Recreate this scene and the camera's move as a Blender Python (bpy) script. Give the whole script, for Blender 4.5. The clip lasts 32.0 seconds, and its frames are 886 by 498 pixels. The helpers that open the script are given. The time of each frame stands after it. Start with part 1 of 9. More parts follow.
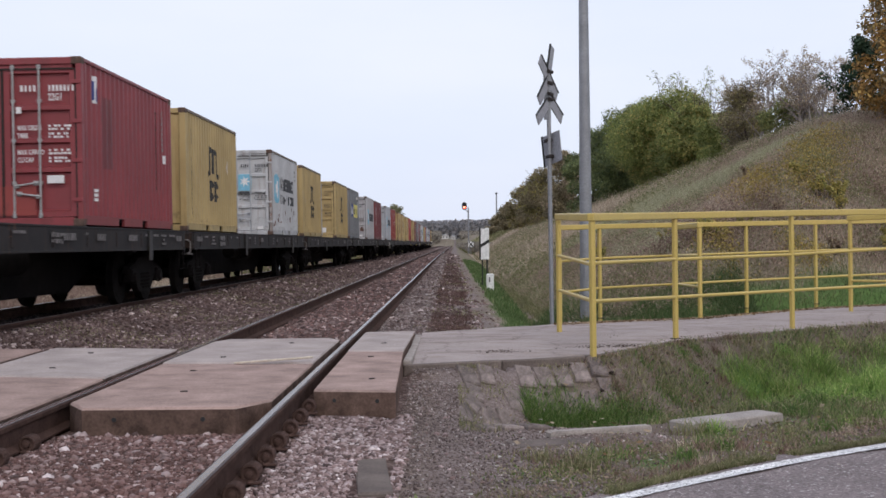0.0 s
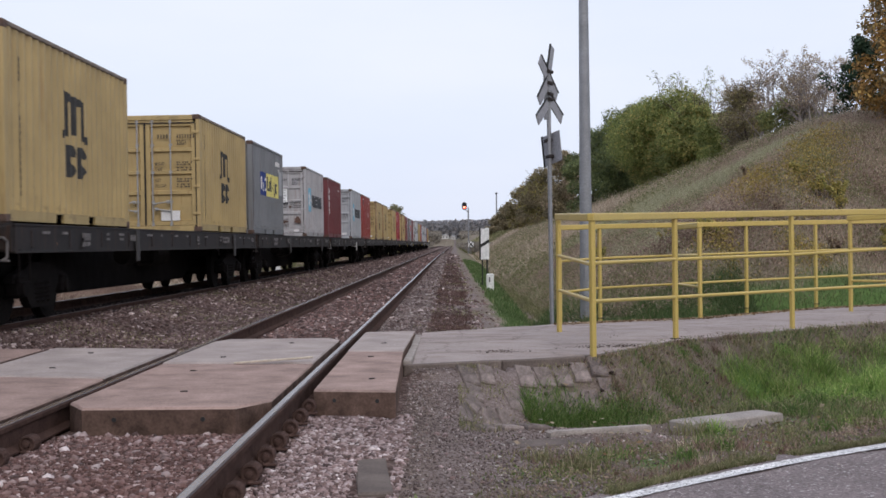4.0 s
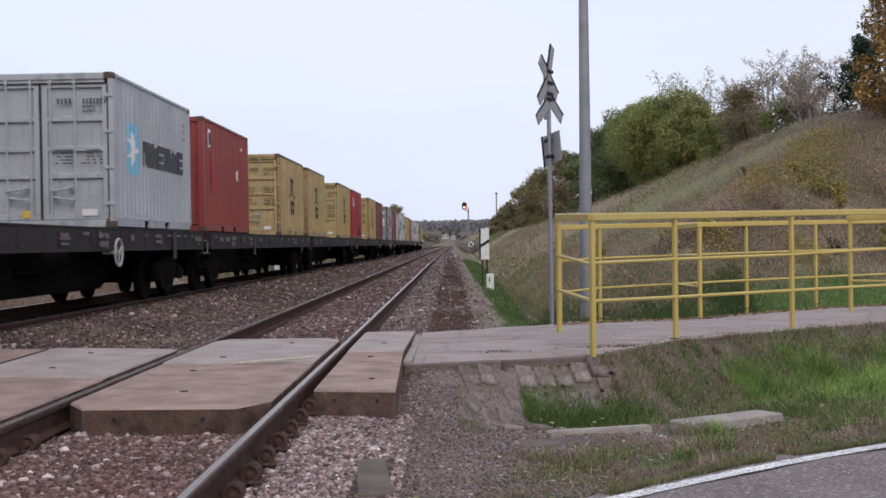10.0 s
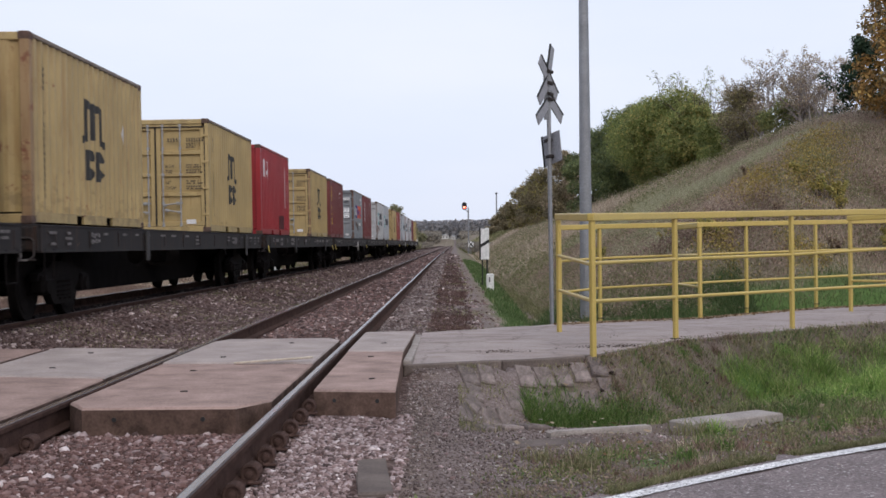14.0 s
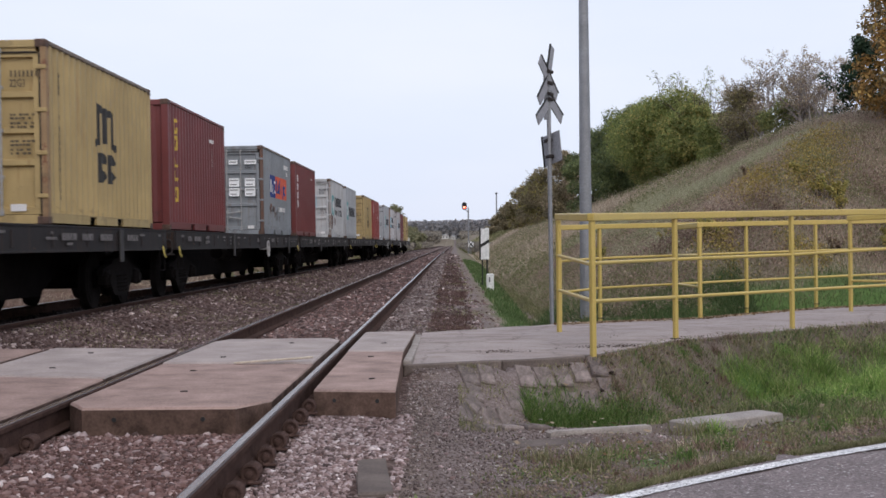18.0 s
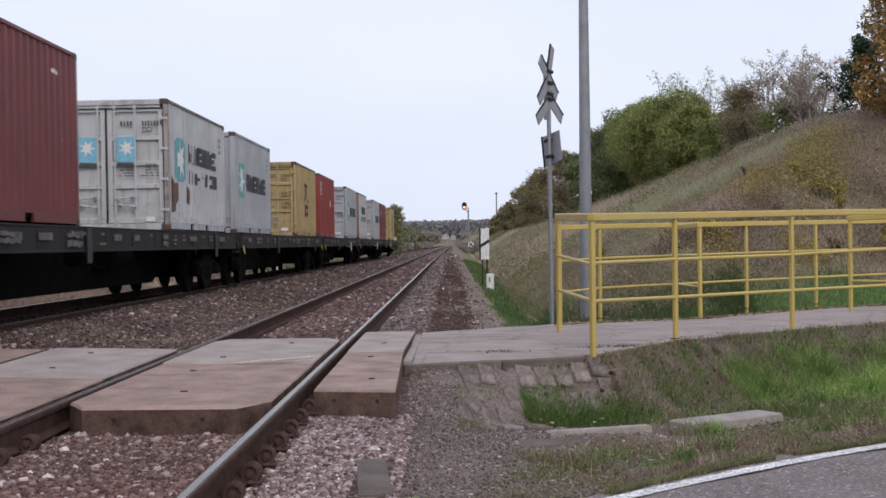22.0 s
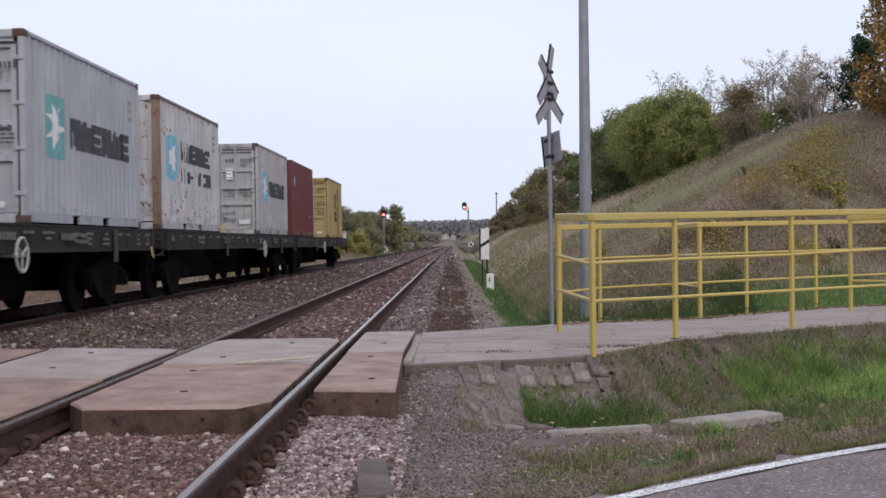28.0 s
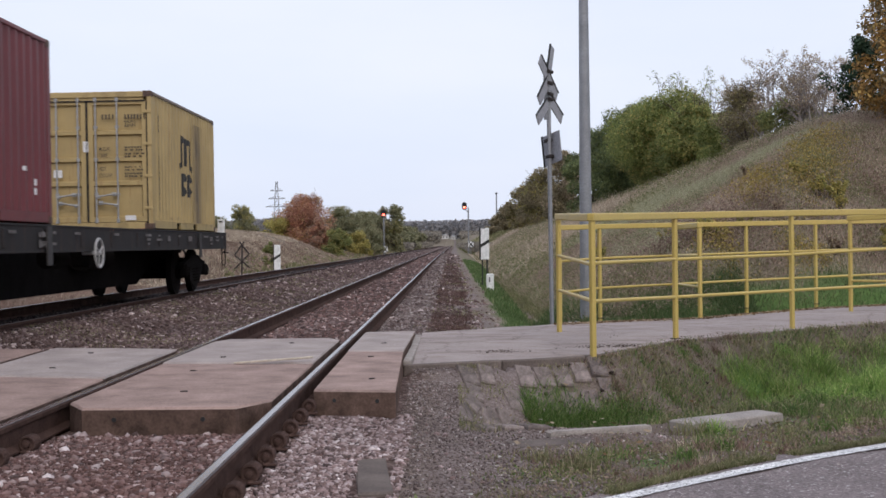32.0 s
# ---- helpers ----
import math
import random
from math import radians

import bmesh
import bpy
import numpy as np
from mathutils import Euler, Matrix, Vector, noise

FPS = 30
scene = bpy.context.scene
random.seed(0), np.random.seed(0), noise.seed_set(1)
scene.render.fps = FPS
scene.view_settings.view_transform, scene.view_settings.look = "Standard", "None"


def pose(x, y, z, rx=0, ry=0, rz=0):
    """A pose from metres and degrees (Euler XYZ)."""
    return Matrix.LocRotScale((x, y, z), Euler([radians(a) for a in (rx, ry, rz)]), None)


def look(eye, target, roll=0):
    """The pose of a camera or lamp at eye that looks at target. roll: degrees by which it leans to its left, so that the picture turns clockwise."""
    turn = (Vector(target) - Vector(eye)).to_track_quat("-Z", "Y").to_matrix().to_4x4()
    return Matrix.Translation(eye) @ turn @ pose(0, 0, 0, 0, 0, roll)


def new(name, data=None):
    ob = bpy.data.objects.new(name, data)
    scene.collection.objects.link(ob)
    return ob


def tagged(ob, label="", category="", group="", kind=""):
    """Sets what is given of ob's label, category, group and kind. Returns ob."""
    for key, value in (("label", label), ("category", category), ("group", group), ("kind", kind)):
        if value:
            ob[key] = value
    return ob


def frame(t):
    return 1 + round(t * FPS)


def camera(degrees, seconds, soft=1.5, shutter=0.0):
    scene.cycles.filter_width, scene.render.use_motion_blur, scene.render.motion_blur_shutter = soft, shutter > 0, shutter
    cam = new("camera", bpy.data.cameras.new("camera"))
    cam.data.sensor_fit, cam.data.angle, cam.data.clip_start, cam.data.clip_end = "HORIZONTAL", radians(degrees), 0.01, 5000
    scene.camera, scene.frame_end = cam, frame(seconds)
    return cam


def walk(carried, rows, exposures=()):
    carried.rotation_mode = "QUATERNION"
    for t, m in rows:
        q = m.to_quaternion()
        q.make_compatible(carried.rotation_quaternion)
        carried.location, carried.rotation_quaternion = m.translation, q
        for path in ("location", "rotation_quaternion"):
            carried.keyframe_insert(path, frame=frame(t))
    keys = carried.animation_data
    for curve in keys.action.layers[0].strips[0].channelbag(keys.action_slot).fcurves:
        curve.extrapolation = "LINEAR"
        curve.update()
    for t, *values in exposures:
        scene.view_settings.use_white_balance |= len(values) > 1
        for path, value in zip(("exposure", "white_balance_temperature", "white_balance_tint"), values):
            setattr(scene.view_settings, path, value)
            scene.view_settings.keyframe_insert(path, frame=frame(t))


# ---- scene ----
cam = camera(37.88, 32.0, soft=1.6, shutter=0.35)
EYE = (0.0, 0.0, 1.085)
AIM = (-0.6, 100.0, 0.675)
walk(cam, [(0.0, look(EYE, AIM, -0.66)), (32.0, look(EYE, AIM, -0.66))], exposures=[(0.0, 0.07), (32.0, 0.07)])

# ---- world and sun ----
world = bpy.data.worlds.new("overcast_sky")
scene.world = world
world.use_nodes = True
wn, wl = world.node_tree.nodes, world.node_tree.links
wn.clear()
w_out, w_bg, w_sky = wn.new("ShaderNodeOutputWorld"), wn.new("ShaderNodeBackground"), wn.new("ShaderNodeTexSky")
w_sky.sky_type, w_sky.sun_disc = "NISHITA", False
w_sky.sun_elevation, w_sky.sun_rotation = radians(35), radians(161)
w_sky.air_density, w_sky.dust_density = 1.0, 3.0
w_scale = wn.new("ShaderNodeVectorMath"); w_scale.operation = "SCALE"; w_scale.inputs["Scale"].default_value = 0.10
w_co, w_noise, w_ramp = wn.new("ShaderNodeTexCoord"), wn.new("ShaderNodeTexNoise"), wn.new("ShaderNodeValToRGB")
w_map = wn.new("ShaderNodeMapping"); w_map.inputs["Scale"].default_value = (1, 1, 3.2)
w_noise.inputs["Scale"].default_value, w_noise.inputs["Detail"].default_value = 1.6, 5
w_ramp.color_ramp.elements[0].position, w_ramp.color_ramp.elements[0].color = 0.3, (0.715, 0.804, 1.025, 1)
w_ramp.color_ramp.elements[1].position, w_ramp.color_ramp.elements[1].color = 0.72, (0.885, 0.924, 1.055, 1)
w_mix = wn.new("ShaderNodeMix"); w_mix.data_type = "RGBA"; w_mix.inputs["Factor"].default_value = 0.88
wl.new(w_sky.outputs[0], w_scale.inputs[0])
wl.new(w_co.outputs["Generated"], w_map.inputs[0]); wl.new(w_map.outputs[0], w_noise.inputs["Vector"])
wl.new(w_noise.outputs[0], w_ramp.inputs[0])
wl.new(w_scale.outputs[0], w_mix.inputs["A"]); wl.new(w_ramp.outputs[0], w_mix.inputs["B"])
wl.new(w_mix.outputs["Result"], w_bg.inputs[0]); w_bg.inputs[1].default_value = 1.0
wl.new(w_bg.outputs[0], w_out.inputs[0])
sun = new("sun", bpy.data.lights.new("sun", "SUN"))
sun.data.energy, sun.data.angle, sun.data.color = 0.9, radians(30), (1.0, 0.90, 0.80)
sun.matrix_basis = look((21, -52, 48), (0, 10, 0))


# ---- materials ----
def nodes_of(name):
    m = bpy.data.materials.new(name)
    m.use_nodes = True
    n, l = m.node_tree.nodes, m.node_tree.links
    return m, n, l, n["Principled BSDF"]


def ramp(n, stops):
    r = n.new("ShaderNodeValToRGB")
    e = r.color_ramp.elements
    while len(e) < len(stops):
        e.new(0.5)
    for i, (p, c) in enumerate(stops):
        e[i].position, e[i].color = p, (*c, 1)
    return r


def tex(n, l, scale, detail=6, rough=0.6, stretch=None, co="Object"):
    t, c = n.new("ShaderNodeTexNoise"), n.new("ShaderNodeTexCoord")
    t.inputs["Scale"].default_value, t.inputs["Detail"].default_value, t.inputs["Roughness"].default_value = scale, detail, rough
    src = c.outputs[co]
    if stretch:
        m = n.new("ShaderNodeMapping")
        m.inputs["Scale"].default_value = stretch
        l.new(src, m.inputs[0])
        src = m.outputs[0]
    l.new(src, t.inputs["Vector"])
    return t


def mixc(n, l, fac, a, b, mode="MIX"):
    m = n.new("ShaderNodeMix")
    m.data_type, m.blend_type = "RGBA", mode
    for sock, v in (("Factor", fac), ("A", a), ("B", b)):
        if isinstance(v, (int, float)):
            m.inputs[sock].default_value = v
        elif isinstance(v, tuple):
            m.inputs[sock].default_value = (*v, 1)
        else:
            l.new(v, m.inputs[sock])
    return m.outputs["Result"]


def bump(n, l, height, strength, dist, bsdf):
    b = n.new("ShaderNodeBump")
    b.inputs["Strength"].default_value, b.inputs["Distance"].default_value = strength, dist
    l.new(height, b.inputs["Height"])
    l.new(b.outputs[0], bsdf.inputs["Normal"])


def plain(name, col, rough=0.6, metal=0.0, vary=0.25, scale=6, fine=60, bumpy=0.2, dist=0.004, spread=0.0, shine=0.5):
    """A surface of one colour with broad and fine variation."""
    m, n, l, b = nodes_of(name)
    lo, hi = tuple(c * (1 - vary) for c in col), tuple(min(1, c * (1 + vary)) for c in col)
    t, f = tex(n, l, scale), tex(n, l, fine, 4)
    r = ramp(n, [(0.3, lo), (0.7, hi)])
    l.new(t.outputs[0], r.inputs[0])
    g = ramp(n, [(0.35, (0.8, 0.8, 0.8)), (0.65, (1.12, 1.12, 1.12))])
    l.new(f.outputs[0], g.inputs[0])
    c = mixc(n, l, 1.0, r.outputs[0], g.outputs[0], "MULTIPLY")
    if spread:
        o = n.new("ShaderNodeObjectInfo")
        h = n.new("ShaderNodeMapRange")
        h.inputs[3].default_value, h.inputs[4].default_value = 1 - spread, 1 + spread
        l.new(o.outputs["Random"], h.inputs[0])
        s = n.new("ShaderNodeVectorMath"); s.operation = "SCALE"
        l.new(c, s.inputs[0]); l.new(h.outputs[0], s.inputs["Scale"])
        c = s.outputs[0]
    l.new(c, b.inputs["Base Color"])
    b.inputs["Roughness"].default_value, b.inputs["Metallic"].default_value = rough, metal
    b.inputs["Specular IOR Level"].default_value = shine
    if bumpy:
        bump(n, l, f.outputs[0], bumpy, dist, b)
    return m


def cracked(name, col):
    """Old pale asphalt: broad patches, fine grit, dark cracks and brown dirt lying on it."""
    m, n, l, b = nodes_of(name)
    t, f = tex(n, l, 0.9, 6), tex(n, l, 60, 4)
    r = ramp(n, [(0.3, tuple(c * 0.86 for c in col)), (0.7, tuple(c * 1.12 for c in col))])
    l.new(t.outputs[0], r.inputs[0])
    g = ramp(n, [(0.35, (0.84, 0.84, 0.84)), (0.65, (1.12, 1.12, 1.12))])
    l.new(f.outputs[0], g.inputs[0])
    c = mixc(n, l, 1.0, r.outputs[0], g.outputs[0], "MULTIPLY")
    w, co = tex(n, l, 2.2, 5), n.new("ShaderNodeTexCoord")
    bend = n.new("ShaderNodeVectorMath"); bend.operation = "MULTIPLY_ADD"
    bend.inputs[1].default_value = (0.45, 0.45, 0.45)
    l.new(w.outputs["Color"], bend.inputs[0]); l.new(co.outputs["Object"], bend.inputs[2])
    v = n.new("ShaderNodeTexVoronoi"); v.feature = "DISTANCE_TO_EDGE"; v.inputs["Scale"].default_value = 0.75
    l.new(bend.outputs[0], v.inputs["Vector"])
    k = ramp(n, [(0.004, (0.35, 0.35, 0.35)), (0.014, (0, 0, 0))])
    l.new(v.outputs["Distance"], k.inputs[0])
    c = mixc(n, l, k.outputs[0], c, (0.10, 0.075, 0.065))
    d = tex(n, l, 1.7, 7, 0.72, (0.6, 1.6, 1))
    dr = ramp(n, [(0.50, (0, 0, 0)), (0.66, (0.62, 0.62, 0.62))])
    l.new(d.outputs[0], dr.inputs[0])
    c = mixc(n, l, dr.outputs[0], c, (0.175, 0.125, 0.105))
    l.new(c, b.inputs["Base Color"])
    b.inputs["Roughness"].default_value, b.inputs["Specular IOR Level"].default_value = 0.95, 0.1
    bump(n, l, f.outputs[0], 0.5, 0.004, b)
    return m


def painted(name, col, rust=0.15, rough=0.5, dirt=0.35):
    """Old container paint: faded patches, grime streaks running down and rust spots."""
    m, n, l, b = nodes_of(name)
    o = n.new("ShaderNodeObjectInfo")
    fade = tex(n, l, 1.1, 5)
    r = ramp(n, [(0.3, tuple(c * 0.84 for c in col)), (0.7, tuple(min(1, c * 1.12) for c in col))])
    l.new(fade.outputs[0], r.inputs[0])
    streak = tex(n, l, 3.0, 6, 0.65, (1.3, 1.3, 0.30))
    sr = ramp(n, [(0.5, (0, 0, 0)), (0.78, (1, 1, 1))])
    l.new(streak.outputs[0], sr.inputs[0])
    sm = n.new("ShaderNodeMath"); sm.operation = "MULTIPLY"; sm.inputs[1].default_value = dirt * 0.75
    l.new(sr.outputs[0], sm.inputs[0])
    c = mixc(n, l, sm.outputs[0], r.outputs[0], tuple(x * 0.45 + 0.01 for x in col))
    spots = tex(n, l, 5.5, 9, 0.72)
    big = tex(n, l, 0.9, 3)
    add = n.new("ShaderNodeMath"); add.operation = "MULTIPLY_ADD"
    add.inputs[1].default_value = 0.35
    l.new(big.outputs[0], add.inputs[0]); l.new(spots.outputs[0], add.inputs[2])
    lo = 0.92 - rust * 0.6
    rr = ramp(n, [(lo, (0, 0, 0)), (min(1.0, lo + 0.03), (1, 1, 1))])
    l.new(add.outputs[0], rr.inputs[0])
    rc = ramp(n, [(0.3, (0.10, 0.035, 0.02)), (0.7, (0.23, 0.09, 0.045))])
    l.new(spots.outputs[0], rc.inputs[0])
    c = mixc(n, l, rr.outputs[0], c, rc.outputs[0])
    # rust runs down from seams and dents
    run = tex(n, l, 2.6, 7, 0.7, (3.2, 3.2, 0.30))
    rn = ramp(n, [(0.605 - rust * 0.55, (0, 0, 0)), (0.70 - rust * 0.45, (1, 1, 1))])
    l.new(run.outputs[0], rn.inputs[0])
    rk = n.new("ShaderNodeMath"); rk.operation = "MULTIPLY"; rk.inputs[1].default_value = 0.42
    l.new(rn.outputs[0], rk.inputs[0])
    c = mixc(n, l, rk.outputs[0], c, tuple(0.45 * x * k + y for x, y, k in zip(col, (0.06, 0.025, 0.012), (1.0, 0.8, 0.7))))
    # dark scuffs, thickest low on the walls where loads and lifts have rubbed
    low, sep = n.new("ShaderNodeTexCoord"), n.new("ShaderNodeSeparateXYZ")
    l.new(low.outputs["Object"], sep.inputs[0])
    height = ramp(n, [(0.10, (0.16, 0.16, 0.16)), (0.42, (0.0, 0.0, 0.0))])
    span = n.new("ShaderNodeMapRange"); span.inputs[1].default_value, span.inputs[2].default_value = 0.0, 2.6
    l.new(sep.outputs[2], span.inputs[0]); l.new(span.outputs[0], height.inputs[0])
    rub = tex(n, l, 3.4, 8, 0.72, (0.7, 0.7, 1.0))
    both = n.new("ShaderNodeMath"); both.operation = "ADD"
    l.new(rub.outputs[0], both.inputs[0]); l.new(height.outputs[0], both.inputs[1])
    scuff = ramp(n, [(0.735 - rust * 0.45, (0, 0, 0)), (0.80 - rust * 0.45, (0.42, 0.42, 0.42))])
    l.new(both.outputs[0], scuff.inputs[0])
    c = mixc(n, l, scuff.outputs[0], c, tuple(x * 0.30 + y for x, y in zip(col, (0.020, 0.012, 0.010))))
    # chalky fading and small scuffs
    chalk = tex(n, l, 14, 8, 0.75, (1.0, 1.0, 0.6))
    ck = ramp(n, [(0.60, (0, 0, 0)), (0.72, (0.30, 0.30, 0.30))])
    l.new(chalk.outputs[0], ck.inputs[0])
    c = mixc(n, l, ck.outputs[0], c, tuple(min(0.8, x * 1.35 + 0.02) for x in col))
    l.new(c, b.inputs["Base Color"])
    b.inputs["Roughness"].default_value = rough
    bump(n, l, spots.outputs[0], 0.12, 0.004, b)
    return m


def islands(name, stops, rough=0.85, trans=0.0):
    """Loose pieces (stones, blades, leaves), each of its own shade."""
    m, n, l, b = nodes_of(name)
    g = n.new("ShaderNodeNewGeometry")
    r = ramp(n, stops)
    l.new(g.outputs["Random Per Island"], r.inputs[0])
    t = tex(n, l, 25, 3)
    v = ramp(n, [(0.3, (0.78, 0.78, 0.78)), (0.7, (1.15, 1.15, 1.15))])
    l.new(t.outputs[0], v.inputs[0])
    broad = tex(n, l, 0.6, 3)
    bv = ramp(n, [(0.35, (0.8, 0.8, 0.8)), (0.65, (1.15, 1.15, 1.15))])
    l.new(broad.outputs[0], bv.inputs[0])
    c = mixc(n, l, 1.0, mixc(n, l, 1.0, r.outputs[0], v.outputs[0], "MULTIPLY"), bv.outputs[0], "MULTIPLY")
    l.new(c, b.inputs["Base Color"])
    b.inputs["Roughness"].default_value = rough
    b.inputs["Specular IOR Level"].default_value = 0.25
    if trans:
        tr, mx = n.new("ShaderNodeBsdfTranslucent"), n.new("ShaderNodeMixShader")
        l.new(c, tr.inputs[0])
        mx.inputs[0].default_value = trans
        l.new(b.outputs[0], mx.inputs[1]); l.new(tr.outputs[0], mx.inputs[2])
        l.new(mx.outputs[0], n["Material Output"].inputs[0])
    return m


MAT = {
    "rail_top": plain("worn_rail_head", (0.160, 0.120, 0.106), 0.21, 0.0, 0.25, 3, 40, 0.04, shine=1.0),
    "rail_rust": plain("rusty_rail_side", (0.070, 0.041, 0.033), 0.95, 0.0, 0.3, 5, 50, 0.4, shine=0.08),
    "rail_dull": plain("dull_rusty_rail_head", (0.085, 0.066, 0.064), 0.6, 0.3, 0.3, 3, 40, 0.1, shine=0.2),
    "wheel_paint": plain("worn_white_wheel_paint", (0.42, 0.41, 0.40), 0.8, 0, 0.25, 9, 60, 0.05),
    "clip": plain("rusty_rail_clip", (0.085, 0.052, 0.044), 0.9, 0.0, 0.4, 12, 60, 0.4, shine=0.15),
    "panel_pale": plain("pale_crossing_concrete", (0.400, 0.336, 0.308), 0.9, 0, 0.2, 2.0, 70, 0.35, shine=0.2),
    "iron": plain("rusty_black_iron", (0.035, 0.027, 0.025), 0.75, 0.2, 0.4, 8, 60, 0.4),
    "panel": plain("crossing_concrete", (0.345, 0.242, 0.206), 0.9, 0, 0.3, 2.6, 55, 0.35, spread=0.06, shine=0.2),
    # side faces of the crossing panels, darker and browner than their tops
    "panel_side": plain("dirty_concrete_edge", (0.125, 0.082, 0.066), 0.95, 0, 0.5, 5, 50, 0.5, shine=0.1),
    "slab_pale": plain("pale_weathered_concrete", (0.36, 0.32, 0.29), 0.95, 0, 0.25, 4, 60, 0.5, shine=0.15),
    # kerb tone lowered so the shadow of its side face is in the colour
    "kerb": plain("kerb_concrete", (0.155, 0.125, 0.110), 0.95, 0, 0.3, 3, 60, 0.5, spread=0.08, shine=0.15),
    "path": cracked("cracked_path_asphalt", (0.385, 0.325, 0.302)),
    "stone_slab": plain("mossy_stone_slab", (0.205, 0.166, 0.150), 0.95, 0, 0.45, 5, 45, 0.6, 0.008, spread=0.28, shine=0.15),
    "yellow": plain("yellow_railing_paint", (0.57, 0.42, 0.118), 0.45, 0, 0.08, 1.5, 150, 0.03),
    "galv": plain("galvanised_steel", (0.27, 0.275, 0.29), 0.55, 0.35, 0.16, 3, 50, 0.1),
    "sign_back": plain("grey_sign_back", (0.30, 0.30, 0.32), 0.7, 0.1, 0.15, 5, 40, 0.1),
    "white": plain("white_sign_paint", (0.78, 0.78, 0.77), 0.6, 0, 0.04, 2, 12, 0.0),
    "black": plain("black_paint", (0.018, 0.018, 0.018), 0.6, 0, 0.2, 5, 40, 0.05),
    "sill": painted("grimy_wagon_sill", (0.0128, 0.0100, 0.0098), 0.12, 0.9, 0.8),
    # next two are near black: shade under the deck put into the colour
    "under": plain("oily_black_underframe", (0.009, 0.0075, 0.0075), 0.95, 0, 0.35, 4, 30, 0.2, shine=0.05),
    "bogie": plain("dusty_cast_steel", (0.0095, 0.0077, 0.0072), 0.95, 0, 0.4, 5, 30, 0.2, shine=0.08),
    "handle_yellow": plain("yellow_handle_paint", (0.50, 0.40, 0.10), 0.6, 0, 0.2, 9, 60, 0.05),
    "chalk": plain("faded_white_stencil", (0.15, 0.135, 0.130), 0.85, 0, 0.5, 9, 60, 0.05),
    "plate": plain("dirty_grey_plate", (0.042, 0.038, 0.037), 0.8, 0, 0.3, 6, 40, 0.1),
    "steel_bar": plain("galvanised_lock_rod", (0.36, 0.35, 0.34), 0.5, 0.4, 0.2, 9, 50, 0.1),
    "casting": plain("rusty_corner_casting", (0.10, 0.06, 0.045), 0.85, 0, 0.4, 12, 60, 0.4),
    "soil": plain("bare_soil", (0.10, 0.075, 0.06), 0.95, 0, 0.3, 3, 40, 0.5, 0.02),
    "bark": plain("grey_brown_bark", (0.085, 0.066, 0.052), 0.9, 0, 0.35, 8, 40, 0.5, 0.01),
    "roof": plain("far_grey_roof", (0.55, 0.56, 0.57), 0.8, 0, 0.2, 1, 8, 0),
    "wall": plain("far_white_wall", (0.66, 0.66, 0.65), 0.8, 0, 0.1, 1, 8, 0),
    "glass": plain("dark_window", (0.03, 0.035, 0.04), 0.2, 0, 0.2, 1, 8, 0),
}


def chippings(name, base, chip, amount, rough=0.9, scale=75):
    """Dark bound surface with pale stone chips showing."""
    m, n, l, b = nodes_of(name)
    v = n.new("ShaderNodeTexVoronoi"); v.inputs["Scale"].default_value = scale
    co = n.new("ShaderNodeTexCoord"); l.new(co.outputs["Object"], v.inputs["Vector"])
    sp = n.new("ShaderNodeSeparateColor"); l.new(v.outputs["Color"], sp.inputs[0])
    r = ramp(n, [(0.0, tuple(x * 0.6 for x in base)), (0.55, base), (1 - amount, tuple(x * 1.3 for x in base)), (1.0, chip)])
    l.new(sp.outputs[0], r.inputs[0])
    t = tex(n, l, 1.3, 5)
    g = ramp(n, [(0.3, (0.82, 0.82, 0.82)), (0.7, (1.15, 1.15, 1.15))])
    l.new(t.outputs[0], g.inputs[0])
    l.new(mixc(n, l, 1.0, r.outputs[0], g.outputs[0], "MULTIPLY"), b.inputs["Base Color"])
    b.inputs["Roughness"].default_value, b.inputs["Specular IOR Level"].default_value = rough, 0.2
    bump(n, l, v.outputs["Distance"], 0.6, 0.006, b)
    return m


MAT["asphalt"] = chippings("road_asphalt_chippings", (0.225, 0.185, 0.180), (0.58, 0.55, 0.53), 0.06)
MAT["line_white"] = chippings("worn_white_road_paint_chippings", (0.80, 0.78, 0.77), (0.16, 0.15, 0.148), 0.34, scale=70)
m_red_lamp, n_, l_, b_ = nodes_of("lit_red_lens")
b_.inputs["Base Color"].default_value = (0.5, 0.02, 0.02, 1)
b_.inputs["Emission Color"].default_value, b_.inputs["Emission Strength"].default_value = (1.0, 0.10, 0.06, 1), 9.0
MAT["red_lamp"] = m_red_lamp


